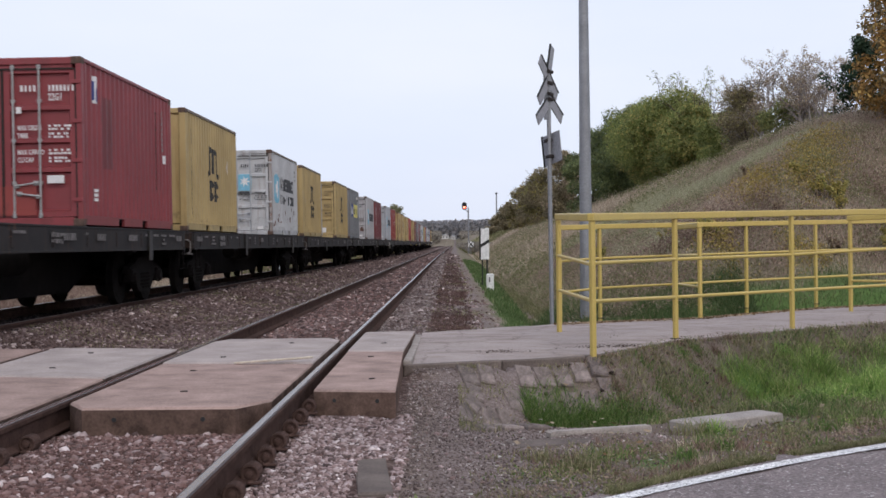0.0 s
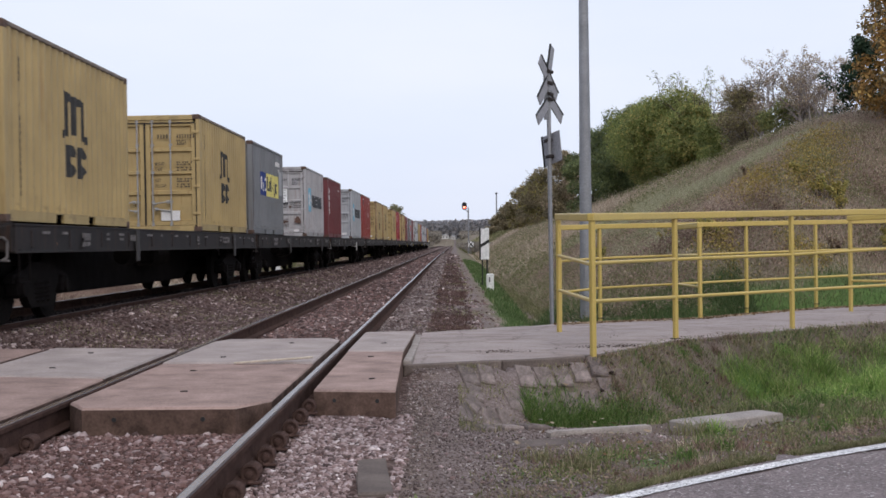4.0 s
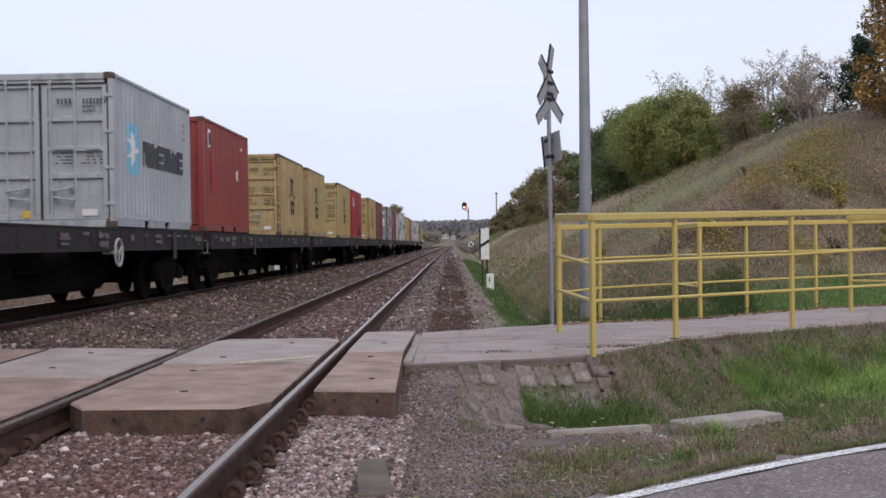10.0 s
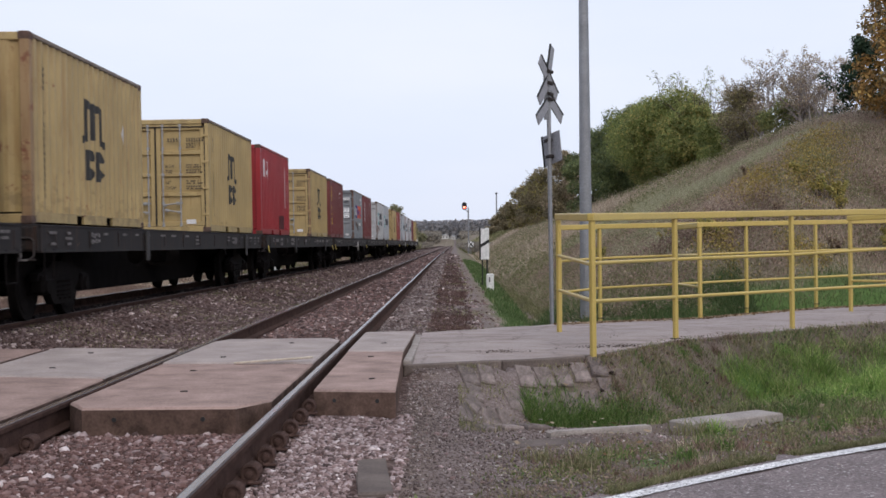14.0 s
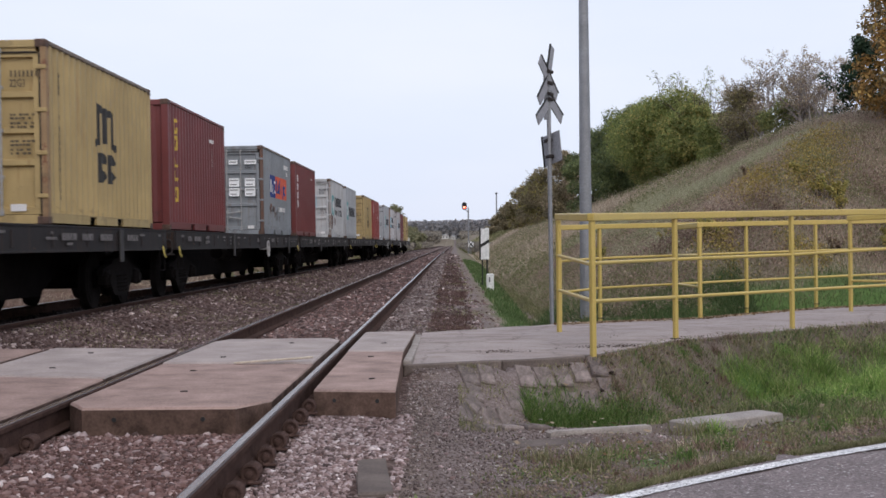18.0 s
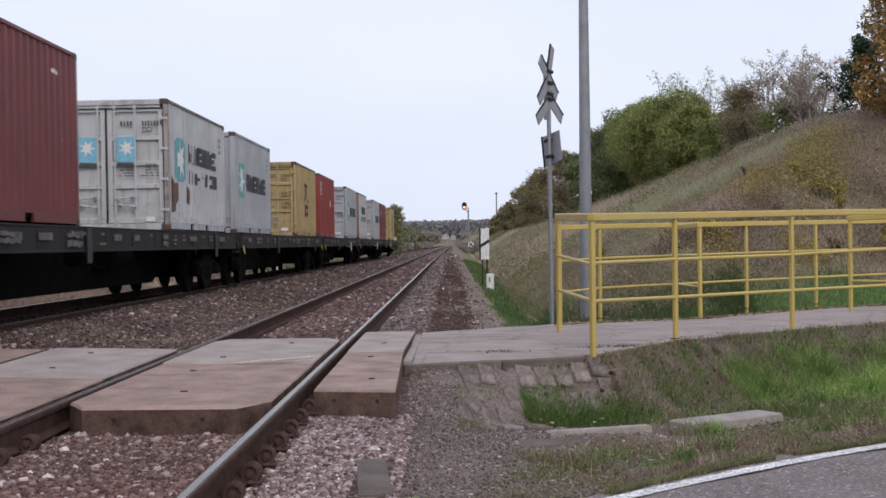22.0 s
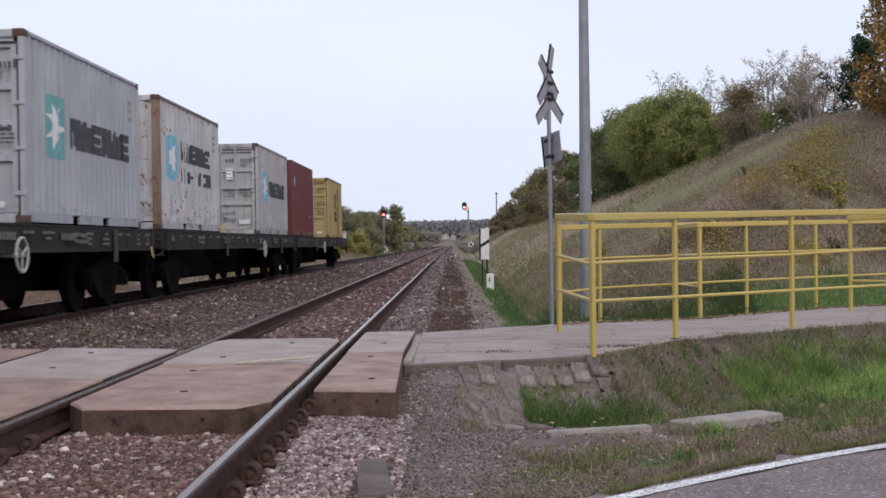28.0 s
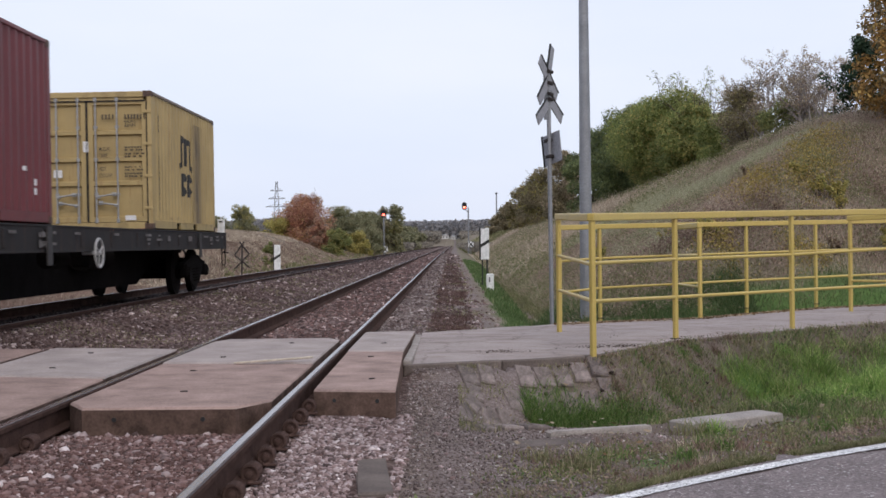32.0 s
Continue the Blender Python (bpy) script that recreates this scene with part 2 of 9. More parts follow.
# ---- mesh helpers ----
class Geo:
    """Gathers boxes, tubes and prisms into one mesh."""

    def __init__(self):
        self.v, self.f, self.s = [], [], []

    def add(self, verts, faces, smooth=False):
        k = len(self.v)
        self.v += [tuple(p) for p in verts]
        self.f += [tuple(i + k for i in f) for f in faces]
        self.s += [smooth] * len(faces)
        return self

    def box(self, cx, cy, cz, sx, sy, sz, ch=0.0, m=None):
        """A box of full size s round c, its edges chamfered by ch."""
        hx, hy, hz = sx / 2, sy / 2, sz / 2
        if ch <= 0:
            vs = [Vector((x * hx, y * hy, z * hz)) for x in (-1, 1) for y in (-1, 1) for z in (-1, 1)]
            fs = [(0, 1, 3, 2), (4, 6, 7, 5), (0, 4, 5, 1), (2, 3, 7, 6), (0, 2, 6, 4), (1, 5, 7, 3)]
        else:
            ch = min(ch, hx * 0.9, hy * 0.9, hz * 0.9)
            vs, idx = [], {}
            for x in (-1, 1):
                for y in (-1, 1):
                    for z in (-1, 1):
                        for a in range(3):
                            q = [x * (hx - ch), y * (hy - ch), z * (hz - ch)]
                            q[a] = (x * hx, y * hy, z * hz)[a]
                            idx[x, y, z, a] = len(vs)
                            vs.append(Vector(q))
            fs = []
            for a in range(3):
                b, c = (a + 1) % 3, (a + 2) % 3
                for s in (-1, 1):
                    loop = []
                    for sb, sc in ((-1, -1), (1, -1), (1, 1), (-1, 1)):
                        k = [0, 0, 0]
                        k[a], k[b], k[c] = s, sb, sc
                        loop.append(idx[(*k, a)])
                    fs.append(tuple(loop) if s > 0 else tuple(reversed(loop)))
                for sb in (-1, 1):
                    for sc in (-1, 1):
                        k0, k1 = [0, 0, 0], [0, 0, 0]
                        k0[a], k1[a] = -1, 1
                        k0[b] = k1[b] = sb
                        k0[c] = k1[c] = sc
                        q = (idx[(*k0, b)], idx[(*k1, b)], idx[(*k1, c)], idx[(*k0, c)])
                        fs.append(q if sb * sc < 0 else tuple(reversed(q)))
            for x in (-1, 1):
                for y in (-1, 1):
                    for z in (-1, 1):
                        q = tuple(idx[x, y, z, a] for a in range(3))
                        fs.append(q if x * y * z > 0 else tuple(reversed(q)))
        if m:
            vs = [m @ p for p in vs]
        c = Vector((cx, cy, cz))
        return self.add([p + c for p in vs], fs)

    def tube(self, p0, p1, r0, r1=None, n=10, caps=True, smooth=True):
        p0, p1 = Vector(p0), Vector(p1)
        r1 = r0 if r1 is None else r1
        d = (p1 - p0).normalized()
        a = d.cross(Vector((0, 0, 1)) if abs(d.z) < 0.9 else Vector((1, 0, 0))).normalized()
        b = d.cross(a)
        vs = []
        for p, r in ((p0, r0), (p1, r1)):
            vs += [p + (a * math.cos(6.28318 * i / n) + b * math.sin(6.28318 * i / n)) * r for i in range(n)]
        fs = [(i, (i + 1) % n, n + (i + 1) % n, n + i) for i in range(n)]
        self.add(vs, fs, smooth)
        if caps:
            self.add(vs[:n], [tuple(reversed(range(n)))])
            self.add(vs[n:], [tuple(range(n))])
        return self

    def path(self, pts, r, n=8):
        for a, b in zip(pts, pts[1:]):
            self.tube(a, b, r, n=n)
        return self

    def prism(self, outline, along0, along1, place):
        """An outline of (a, b) swept from along0 to along1; place(a, b, s) gives the point."""
        k = len(outline)
        vs = [place(a, b, along0) for a, b in outline] + [place(a, b, along1) for a, b in outline]
        fs = [(i, (i + 1) % k, k + (i + 1) % k, k + i) for i in range(k)]
        return self.add(vs, fs + [tuple(reversed(range(k))), tuple(range(k, 2 * k))])

    def ring(self, c, r, t, n=20, axis="x", width=None):
        """A round hoop of tube radius t."""
        pts = []
        for i in range(n + 1):
            a = 6.28318 * i / n
            u, w = r * math.cos(a), r * math.sin(a)
            pts.append((c[0], c[1] + u, c[2] + w) if axis == "x" else (c[0] + u, c[1] + w, c[2]))
        return self.path(pts, t, 6)

    def mesh(self, name, mat, fix=True):
        me = bpy.data.meshes.new(name)
        me.from_pydata(self.v, [], self.f)
        me.polygons.foreach_set("use_smooth", self.s)
        if fix:
            bm = bmesh.new()
            bm.from_mesh(me)
            bmesh.ops.recalc_face_normals(bm, faces=bm.faces)
            bm.to_mesh(me)
            bm.free()
        me.materials.append(mat)
        return me


def part(name, geo, mat, parent=None, label="", at=None):
    """One mesh object, under a thing or part where parent is given. geo: a Geo or a ready mesh."""
    me = geo.mesh(name, mat) if isinstance(geo, Geo) else geo
    ob = new(name, me)
    if parent:
        ob.parent = parent
    if at is not None:
        ob.matrix_basis = at if isinstance(at, Matrix) else Matrix.Translation(at)
    if label:
        ob["label"] = label
    return ob


def thing(name, label, category, at=None, group="", kind=""):
    ob = new(name)
    ob.empty_display_size = 0.3
    if at is not None:
        ob.matrix_basis = at if isinstance(at, Matrix) else Matrix.Translation(at)
    return tagged(ob, label, category, group, kind)


def bulk(name, verts, faces_len, loops, mat, smooth=False):
    """A mesh straight from arrays, for stuff of many small pieces."""
    me = bpy.data.meshes.new(name)
    me.vertices.add(len(verts))
    me.vertices.foreach_set("co", np.asarray(verts, np.float32).ravel())
    me.loops.add(len(loops))
    me.loops.foreach_set("vertex_index", np.asarray(loops, np.int32))
    me.polygons.add(len(faces_len))
    starts = np.concatenate(([0], np.cumsum(faces_len)[:-1])).astype(np.int32)
    me.polygons.foreach_set("loop_start", starts)
    if smooth:
        me.polygons.foreach_set("use_smooth", np.ones(len(faces_len), bool))
    me.update(calc_edges=True)
    me.materials.append(mat)
    return me


# ---- plan: two tracks along y, path and ditch on the right, cuttings on both sides ----
def near_x(y):
    """Centre line of the empty track."""
    return -1.968 + 0.0036 * np.maximum(0, y - 110)


def train_x(y):
    """Centre line of the train's track, which draws nearer to the other as it goes off."""
    return np.where(y < 110, -6.9765 + 0.009 * np.asarray(y, float), -5.9865 + 0.0036 * (np.asarray(y, float) - 110))


TRAIN_Z = 0.066
PATH_FRONT = [(-0.50, 12.85), (1.50, 13.72), (2.78, 15.70), (4.75, 17.45), (7.2, 19.5), (13.0, 23.6), (40.0, 42.0)]
PATH_BACK = [(-0.42, 17.6), (1.34, 19.0), (2.6, 19.6), (3.85, 20.1), (5.2, 21.5), (6.5, 22.7), (7.8, 23.5), (13.0, 27.8), (40.0, 47.0)]
DITCH = [(0.95, 11.35), (1.9, 12.15), (3.2, 13.6), (5.0, 15.2), (8.0, 17.6), (14.0, 22.0), (40.0, 39.0)]
ROAD_EDGE = [(-0.9, 5.35), (0.83, 6.98), (1.71, 7.87), (2.91, 8.75), (6.0, 10.8), (14.0, 16.0), (40.0, 31.0)]


def smooth01(t):
    t = np.clip(t, 0, 1)
    return t * t * (3 - 2 * t)


def line_y(pts, x):
    return np.interp(x, [p[0] for p in pts], [p[1] for p in pts])


def line_dist(pts, x, y):
    best = np.full(np.shape(x), 1e9)
    for (ax, ay), (bx, by) in zip(pts, pts[1:]):
        dx, dy = bx - ax, by - ay
        t = np.clip(((x - ax) * dx + (y - ay) * dy) / (dx * dx + dy * dy), 0, 1)
        best = np.minimum(best, np.hypot(x - ax - t * dx, y - ay - t * dy))
    return best


def wave(x, y, s, k):
    """A cheap smooth unevenness, -1 to 1."""
    return (np.sin(x * s + k) * np.cos(y * s * 0.83 + 1.7 * k) + 0.5 * np.sin(x * s * 2.3 + y * s * 1.9 + k) + 0.35 * np.sin(y * s * 3.7 - x * s * 3.1 + 2 * k)) / 1.6


def ground_z(x, y):
    x, y = np.asarray(x, float), np.asarray(y, float)
    nx, tx = near_x(y), train_x(y)
    # ballast beds
    u = x - nx
    z = np.interp(u, [-1.9, -1.3, 1.25, 1.7, 2.3], [-0.30, -0.215, -0.215, -0.25, -0.31])
    z = z + 0.032 * (1 - smooth01((np.abs(u) - 0.66) / 0.06)) * (1 - smooth01((y - 8.9) / 0.5))
    v = x - tx
    left = np.interp(v, [-3.4, -2.2, -1.5, 0.70, 0.90, 1.35, 2.1], [-0.62, -0.25, -0.13, -0.13, -0.03, -0.06, -0.29])
    z = np.where(x < (nx + tx) / 2, left, z)
    # right side behind the path
    far = smooth01((y - line_y(PATH_BACK, np.clip(x, -0.4, 40)) + 0.4) / 0.9)
    drift = 0.010 * np.maximum(0, y - 25)
    sx = np.interp(x - np.minimum(drift, 1.2), [0.3, 0.9, 1.65, 1.82, 2.0, 2.20, 2.55], [-0.31, -0.40, -0.70, -0.86, -1.06, -0.80, -0.52])
    foot = 23.4 + 0.42 * np.maximum(0, x - 2.5)
    rise_y = np.maximum(0, y - foot) * 0.52
    rise_x = np.maximum(0, x - 2.5 - np.minimum(drift, 1.2)) * 0.60
    k = 1.6
    rise = np.minimum(rise_x, rise_y) - np.log1p(np.exp(-np.abs(rise_x - rise_y) * k)) / k
    rise = np.clip(rise, 0, None)
    top = 5.95 + 0.25 * wave(x, y, 0.08, 1.0) - 1.5 * smooth01((y - 48) / 40)
    rise = top * np.tanh((rise / top) ** 2.6) ** (1 / 2.6)
    zb = np.where(x > 0.3, sx + rise + 0.10 * wave(x, y, 0.9, 0.4) * np.clip(rise, 0, 1), z)
    # right side before the path: verge and ditch
    d = line_dist(DITCH, x, y)
    zf = -0.31 - 0.72 * (1 - smooth01((d - 0.25) / 1.45)) + 0.02 * wave(x, y, 2.5, 2)
    lip = line_dist(PATH_FRONT, x, y)
    edge = -0.165 - 0.045 * smooth01((x - 0.3) / 0.5) + 0.07 * smooth01((x - 1.1) / 0.7)
    zf = np.maximum(zf, edge - 0.75 * np.maximum(0, lip - 0.12))
    z = np.where((x > -0.42) & (y > 10.5), np.maximum(z, -0.165 - 0.40 * np.maximum(0, lip - 0.12)), z)
    zf = np.where(x > -0.1, zf, z)
    blend = smooth01((x + 0.1) / 0.5)
    right = np.where(x > 0.3, zb, z) * far + (z * (1 - blend) + zf * blend) * (1 - far)
    z = np.where(x > -0.1, right, z)
    inside = (y > line_y(PATH_FRONT, x) - 0.02) & (y < line_y(PATH_BACK, x) + 0.05) & (x > -0.5)
    z = np.where(inside, -0.40, z)
    road = (y < line_y(ROAD_EDGE, x) + 0.16) & (x > -0.9)
    z = np.where(road, -0.36, z)
    # left side
    away = np.maximum(0, -9.6 - x)
    bank = 3.0 * np.tanh(np.maximum(0, away - 1.0) * 0.80 / 3.0) * smooth01((y - 42) / 26) * (1 - 0.7 * smooth01((y - 112) / 30))
    far_rise = 4.0 * smooth01((y - 640) / 140)
    z = np.where(x < -9.2, -0.60 + bank + 0.05 * wave(x, y, 0.7, 3) * np.clip(away, 0, 1), z)
    return z + far_rise


GREEN_SPOTS = [(1.1, 12.3, 0.75), (1.75, 12.35, 0.7), (2.3, 12.6, 0.5), (3.75, 15.2, 0.5), (4.9, 15.9, 0.8), (6.2, 16.6, 0.9), (3.7, 11.7, 0.8), (4.6, 13.2, 1.2), (4.0, 12.6, 0.8), (5.4, 14.4, 1.0), (4.2, 14.6, 0.6), (3.2, 12.9, 0.5), (2.75, 9.75, 0.28), (1.3, 8.15, 0.22), (3.5, 9.9, 0.3)]


def front_green(x, y):
    """Where green grass stands on the verge and in the ditch before the footpath."""
    w = np.zeros(np.shape(x))
    for cx, cy, r in GREEN_SPOTS:
        w = np.maximum(w, 1 - smooth01((np.hypot(x - cx, y - cy) / r - 0.6 + 0.25 * wave(x, y, 3.1, cx)) / 0.7))
    return w


def zone_weights(x, y):
    """What covers the ground: ballast, gravel, green grass, dry growth."""
    nx, tx = near_x(y), train_x(y)
    bal = smooth01((x - (tx - 2.7)) / 0.5) * (1 - smooth01((x - (nx + 1.55)) / 0.35))
    bal = bal * (1 - smooth01((y - 560) / 70))
    rim = 0.75 - 0.25 * smooth01((y - 16.0) / 3.0)
    gra = smooth01((x - (nx + 1.4)) / 0.3) * (1 - smooth01((x - rim - 0.25 * wave(x, y, 1.3, 5) - 0.0036 * np.maximum(0, y - 110)) / 0.5))
    behind = y > line_y(PATH_BACK, np.clip(x, -0.4, 40)) - 0.3
    d = line_dist(DITCH, x, y)
    green_front = front_green(x, y)
    lush = smooth01((x - 0.85 - 0.12 * wave(x, y, 1.1, 3)) / 0.35) * (1 - smooth01((x - 1.72 - 0.010 * np.maximum(0, y - 25) - 0.08 * wave(x, y, 0.9, 1)) / 0.22))
    lush = np.maximum(lush, 0.55 * smooth01((x - 2.25 - 0.010 * np.maximum(0, y - 25)) / 0.3) * (1 - smooth01((x - 3.0 - 0.012 * np.maximum(0, y - 25) - 0.5 * wave(x, y, 0.5, 1)) / 1.0)))
    near_foot = (1 - smooth01((y - 23.9 - 0.42 * np.maximum(0, x - 2.5) - 0.6 * wave(x, y, 0.7, 2)) / 1.6)) * smooth01((x - 0.8) / 0.5)
    lush = lush * (1 - 0.9 * smooth01((y - 85) / 40))
    green = np.where(behind, np.maximum(lush, near_foot), green_front)
    green = np.clip(green, 0, 1)
    return np.stack([bal, gra * (1 - bal), green * (1 - bal)], -1)


def ground_material():
    m, n, l, b = nodes_of("ground_cover")
    a = n.new("ShaderNodeVertexColor"); a.layer_name = "cover"
    s = n.new("ShaderNodeSeparateColor")
    l.new(a.outputs[0], s.inputs[0])
    fine, mid, broad = tex(n, l, 34, 5, 0.7), tex(n, l, 5, 6, 0.7), tex(n, l, 0.35, 5)
    vor = n.new("ShaderNodeTexVoronoi"); vor.inputs["Scale"].default_value = 26
    co = n.new("ShaderNodeTexCoord"); l.new(co.outputs["Object"], vor.inputs["Vector"])
    dry = ramp(n, [(0.25, (0.138, 0.106, 0.074)), (0.5, (0.228, 0.180, 0.134)), (0.75, (0.324, 0.264, 0.204))])
    l.new(mid.outputs[0], dry.inputs[0])
    olive = ramp(n, [(0.3, (0.115, 0.098, 0.062)), (0.7, (0.222, 0.186, 0.126))])
    l.new(mid.outputs[0], olive.inputs[0])
    pick = ramp(n, [(0.42, (0, 0, 0)), (0.62, (1, 1, 1))])
    l.new(broad.outputs[0], pick.inputs[0])
    base = mixc(n, l, pick.outputs[0], dry.outputs[0], olive.outputs[0])
    soil = ramp(n, [(0.3, (0.105, 0.080, 0.064)), (0.6, (0.190, 0.148, 0.122)), (0.8, (0.280, 0.232, 0.198))])
    l.new(fine.outputs[0], soil.inputs[0])
    base = mixc(n, l, a.outputs["Alpha"], base, soil.outputs[0])
    grass = ramp(n, [(0.3, (0.062, 0.112, 0.028)), (0.7, (0.122, 0.200, 0.052))])
    l.new(mid.outputs[0], grass.inputs[0])
    base = mixc(n, l, s.outputs[2], base, grass.outputs[0])
    gravel = ramp(n, [(0.3, (0.120, 0.090, 0.080)), (0.55, (0.215, 0.170, 0.155)), (0.75, (0.340, 0.285, 0.265))])
    l.new(fine.outputs[0], gravel.inputs[0])
    base = mixc(n, l, s.outputs[1], base, gravel.outputs[0])
    sep = n.new("ShaderNodeSeparateColor"); l.new(vor.outputs["Color"], sep.inputs[0])
    bal = ramp(n, [(0.0, (0.050, 0.028, 0.023)), (0.45, (0.098, 0.060, 0.050)), (0.8, (0.152, 0.102, 0.090)), (1.0, (0.300, 0.230, 0.208))])
    l.new(sep.outputs[0], bal.inputs[0])
    base = mixc(n, l, s.outputs[0], base, bal.outputs[0])
    l.new(base, b.inputs["Base Color"])
    b.inputs["Roughness"].default_value = 0.95
    b.inputs["Specular IOR Level"].default_value = 0.2
    bump(n, l, vor.outputs["Distance"], 0.5, 0.03, b)
    return m


def axis_lines(spans):
    out = []
    for a, b, step in spans:
        out += list(np.arange(a, b - 1e-6, step))
    return np.array(out + [spans[-1][1]])


def build_ground():
    xs = axis_lines([(-3000, -600, 300), (-600, -120, 40), (-120, -30, 6), (-30, -10, 1.0), (-10, -0.6, 0.2), (-0.6, 9, 0.13), (9, 30, 0.7), (30, 120, 6), (120, 600, 40), (600, 3000, 300)])
    ys = axis_lines([(-300, -20, 40), (-20, 5, 2.5), (5, 25, 0.14), (25, 45, 0.4), (45, 110, 1.2), (110, 300, 5), (300, 900, 30), (900, 4000, 300)])
    X, Y = np.meshgrid(xs, ys, indexing="xy")
    Z = ground_z(X, Y)
    V = np.stack([X, Y, Z], -1).reshape(-1, 3)
    w, h = len(xs), len(ys)
    i = np.arange(w * h).reshape(h, w)
    q = np.stack([i[:-1, :-1], i[:-1, 1:], i[1:, 1:], i[1:, :-1]], -1).reshape(-1, 4)
    me = bulk("ground", V, np.full(len(q), 4), q.ravel(), ground_material(), True)
    c = me.color_attributes.new("cover", "FLOAT_COLOR", "POINT")
    W = zone_weights(X, Y).reshape(-1, 3)
    soil = (smooth01((X - 0.75) / 0.4) * (Y < line_y(PATH_FRONT, X) + 0.3) * smooth01((Y - line_y(ROAD_EDGE, X) - 0.1) / 0.3)).reshape(-1, 1)
    c.data.foreach_set("color", np.concatenate([W, soil], 1).astype(np.float32).ravel())
    tagged(new("ground", me), "verge ground of ballast, gravel, soil and grass", "ground", kind="structure")


build_ground()


# ---- tracks ----
RAIL = [(-0.075, -0.18), (0.075, -0.18), (0.075, -0.168), (0.012, -0.145), (0.010, -0.048), (0.036, -0.036), (0.0375, -0.010), (0.028, 0.0),
        (-0.028, 0.0), (-0.0375, -0.010), (-0.036, -0.036), (-0.010, -0.048), (-0.012, -0.145), (-0.075, -0.168)]


def rail(centre, side, z, top="rail_top"):
    ys = [-80.0, 2.0, 30, 60, 90, 105, 115, 130, 170, 250, 400, 700]
    th = thing("rail", "rusty steel rail with a worn bright head", "rail", group="rails of the two tracks", kind="structure")
    body, head, worn = Geo(), Geo(), Geo()
    for a, b in zip(ys, ys[1:]):
        xa, xb = float(centre(a)) + side * 0.795, float(centre(b)) + side * 0.795
        def put(p, q, s, a=a, b=b, xa=xa, xb=xb):
            t = (s - a) / (b - a)
            return (xa + (xb - xa) * t + p, s, z + q)
        body.prism([(p, min(q, -0.002)) for p, q in RAIL], a, b, put)
        head.prism([(-0.025, -0.0019), (0.018, -0.0019), (0.016, 0.002), (-0.023, 0.002)], a, b, put)
        for p0, p1 in ((-0.030, -0.025), (0.018, 0.030)):
            worn.prism([(p0, -0.0019), (p1, -0.0019), (p1, 0.0008), (p0, 0.0008)], a, b, put)
    part("rail_body", body, MAT["rail_rust"], th)
    part("worn_edge", worn, MAT["rail_dull"], th, "dull brown worn edge of the head")
    part("running_surface", head, MAT[top], th, "worn gleaming running surface" if top == "rail_top" else "dull brown running surface, shade of the train included")


for side in (-1, 1):
    rail(near_x, side, 0.0)
    # the nearer rail gets a darker head: rust plus the train's shade as colour
    rail(train_x, side, TRAIN_Z, "rail_top" if side < 0 else "rail_dull")


def fastener_mesh():
    """A coiled clip lying along the rail's foot, its round end looking down the track."""
    g = Geo()
    g.box(0, 0, 0.004, 0.12, 0.13, 0.016, 0.004)
    g.tube((0, -0.045, 0.052), (0, 0.045, 0.052), 0.046, n=16)
    for y in (-0.045, -0.015, 0.015, 0.045):
        pts = [(0.045 * math.cos(6.28318 * i / 14), y, 0.052 + 0.045 * math.sin(6.28318 * i / 14)) for i in range(15)]
        g.path(pts, 0.011, 6)
    g.tube((0, -0.068, 0.052), (0, -0.045, 0.052), 0.019, 0.022, 10)
    return g.mesh("rail_clip", MAT["clip"])


def fasteners():
    me = fastener_mesh()
    for i in range(8):
        y = 5.80 + i * 0.565
        for x in (near_x(y) - 0.795 - 0.095, near_x(y) - 0.795 + 0.115, near_x(y) + 0.795 - 0.095, near_x(y) + 0.795 + 0.088):
            if y > 8.5 and abs(x - near_x(y)) < 0.8:
                continue
            th = new("rail_clip", me)
            th.matrix_basis = pose(float(x), y, -0.185, 0, 0, 4 * math.sin(9.0 * i))
            tagged(th, "rusty coiled rail clip with a round end beside the rail", "rail clip", "rail clips along the track")


fasteners()

def slab(pts, z0, z1, inset=0.012, side=None):
    """A slab over a convex outline, its upper edge worn round."""
    k = len(pts)
    c = Vector((sum(p[0] for p in pts) / k, sum(p[1] for p in pts) / k))
    ins = []
    for p in pts:
        d = Vector(p) - c
        ins.append(c + d * (1 - inset / max(d.length, 0.1) * 1.4))
    vs = [(p[0], p[1], z0) for p in pts] + [(p[0], p[1], z1 - inset) for p in pts] + [(p[0], p[1], z1) for p in ins]
    fs = []
    for i in range(k):
        j = (i + 1) % k
        fs += [(i, j, k + j, k + i), (k + i, k + j, 2 * k + j, 2 * k + i)]
    fs += [tuple(range(2 * k, 3 * k)), tuple(reversed(range(k)))]
    g = Geo().add(vs, fs)
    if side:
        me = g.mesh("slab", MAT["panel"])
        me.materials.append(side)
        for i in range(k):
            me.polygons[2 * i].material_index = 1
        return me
    return g


def crossing_panel(pts, z1, label, holes=(), thick=0.25, eyes=()):
    th = thing("crossing_panel", label, "crossing panel", group="concrete panels of the foot crossing")
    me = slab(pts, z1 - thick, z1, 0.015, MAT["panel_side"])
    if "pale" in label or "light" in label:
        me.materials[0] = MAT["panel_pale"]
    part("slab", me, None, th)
    for x, y, z in holes:
        g = Geo().tube((x, y - 0.014, z), (x, y + 0.03, z), 0.016, n=8)
        part("lifting_hole", g, MAT["black"], th, "dark lifting hole")
    for x, y, r in eyes:
        part("lifting_eye", Geo().box(0, 0, 0.004, 0.055, 0.022, 0.010, 0.003), MAT["iron"], th, "small rusty lifting eye", at=pose(x, y, z1, 0, 0, r))
    return th


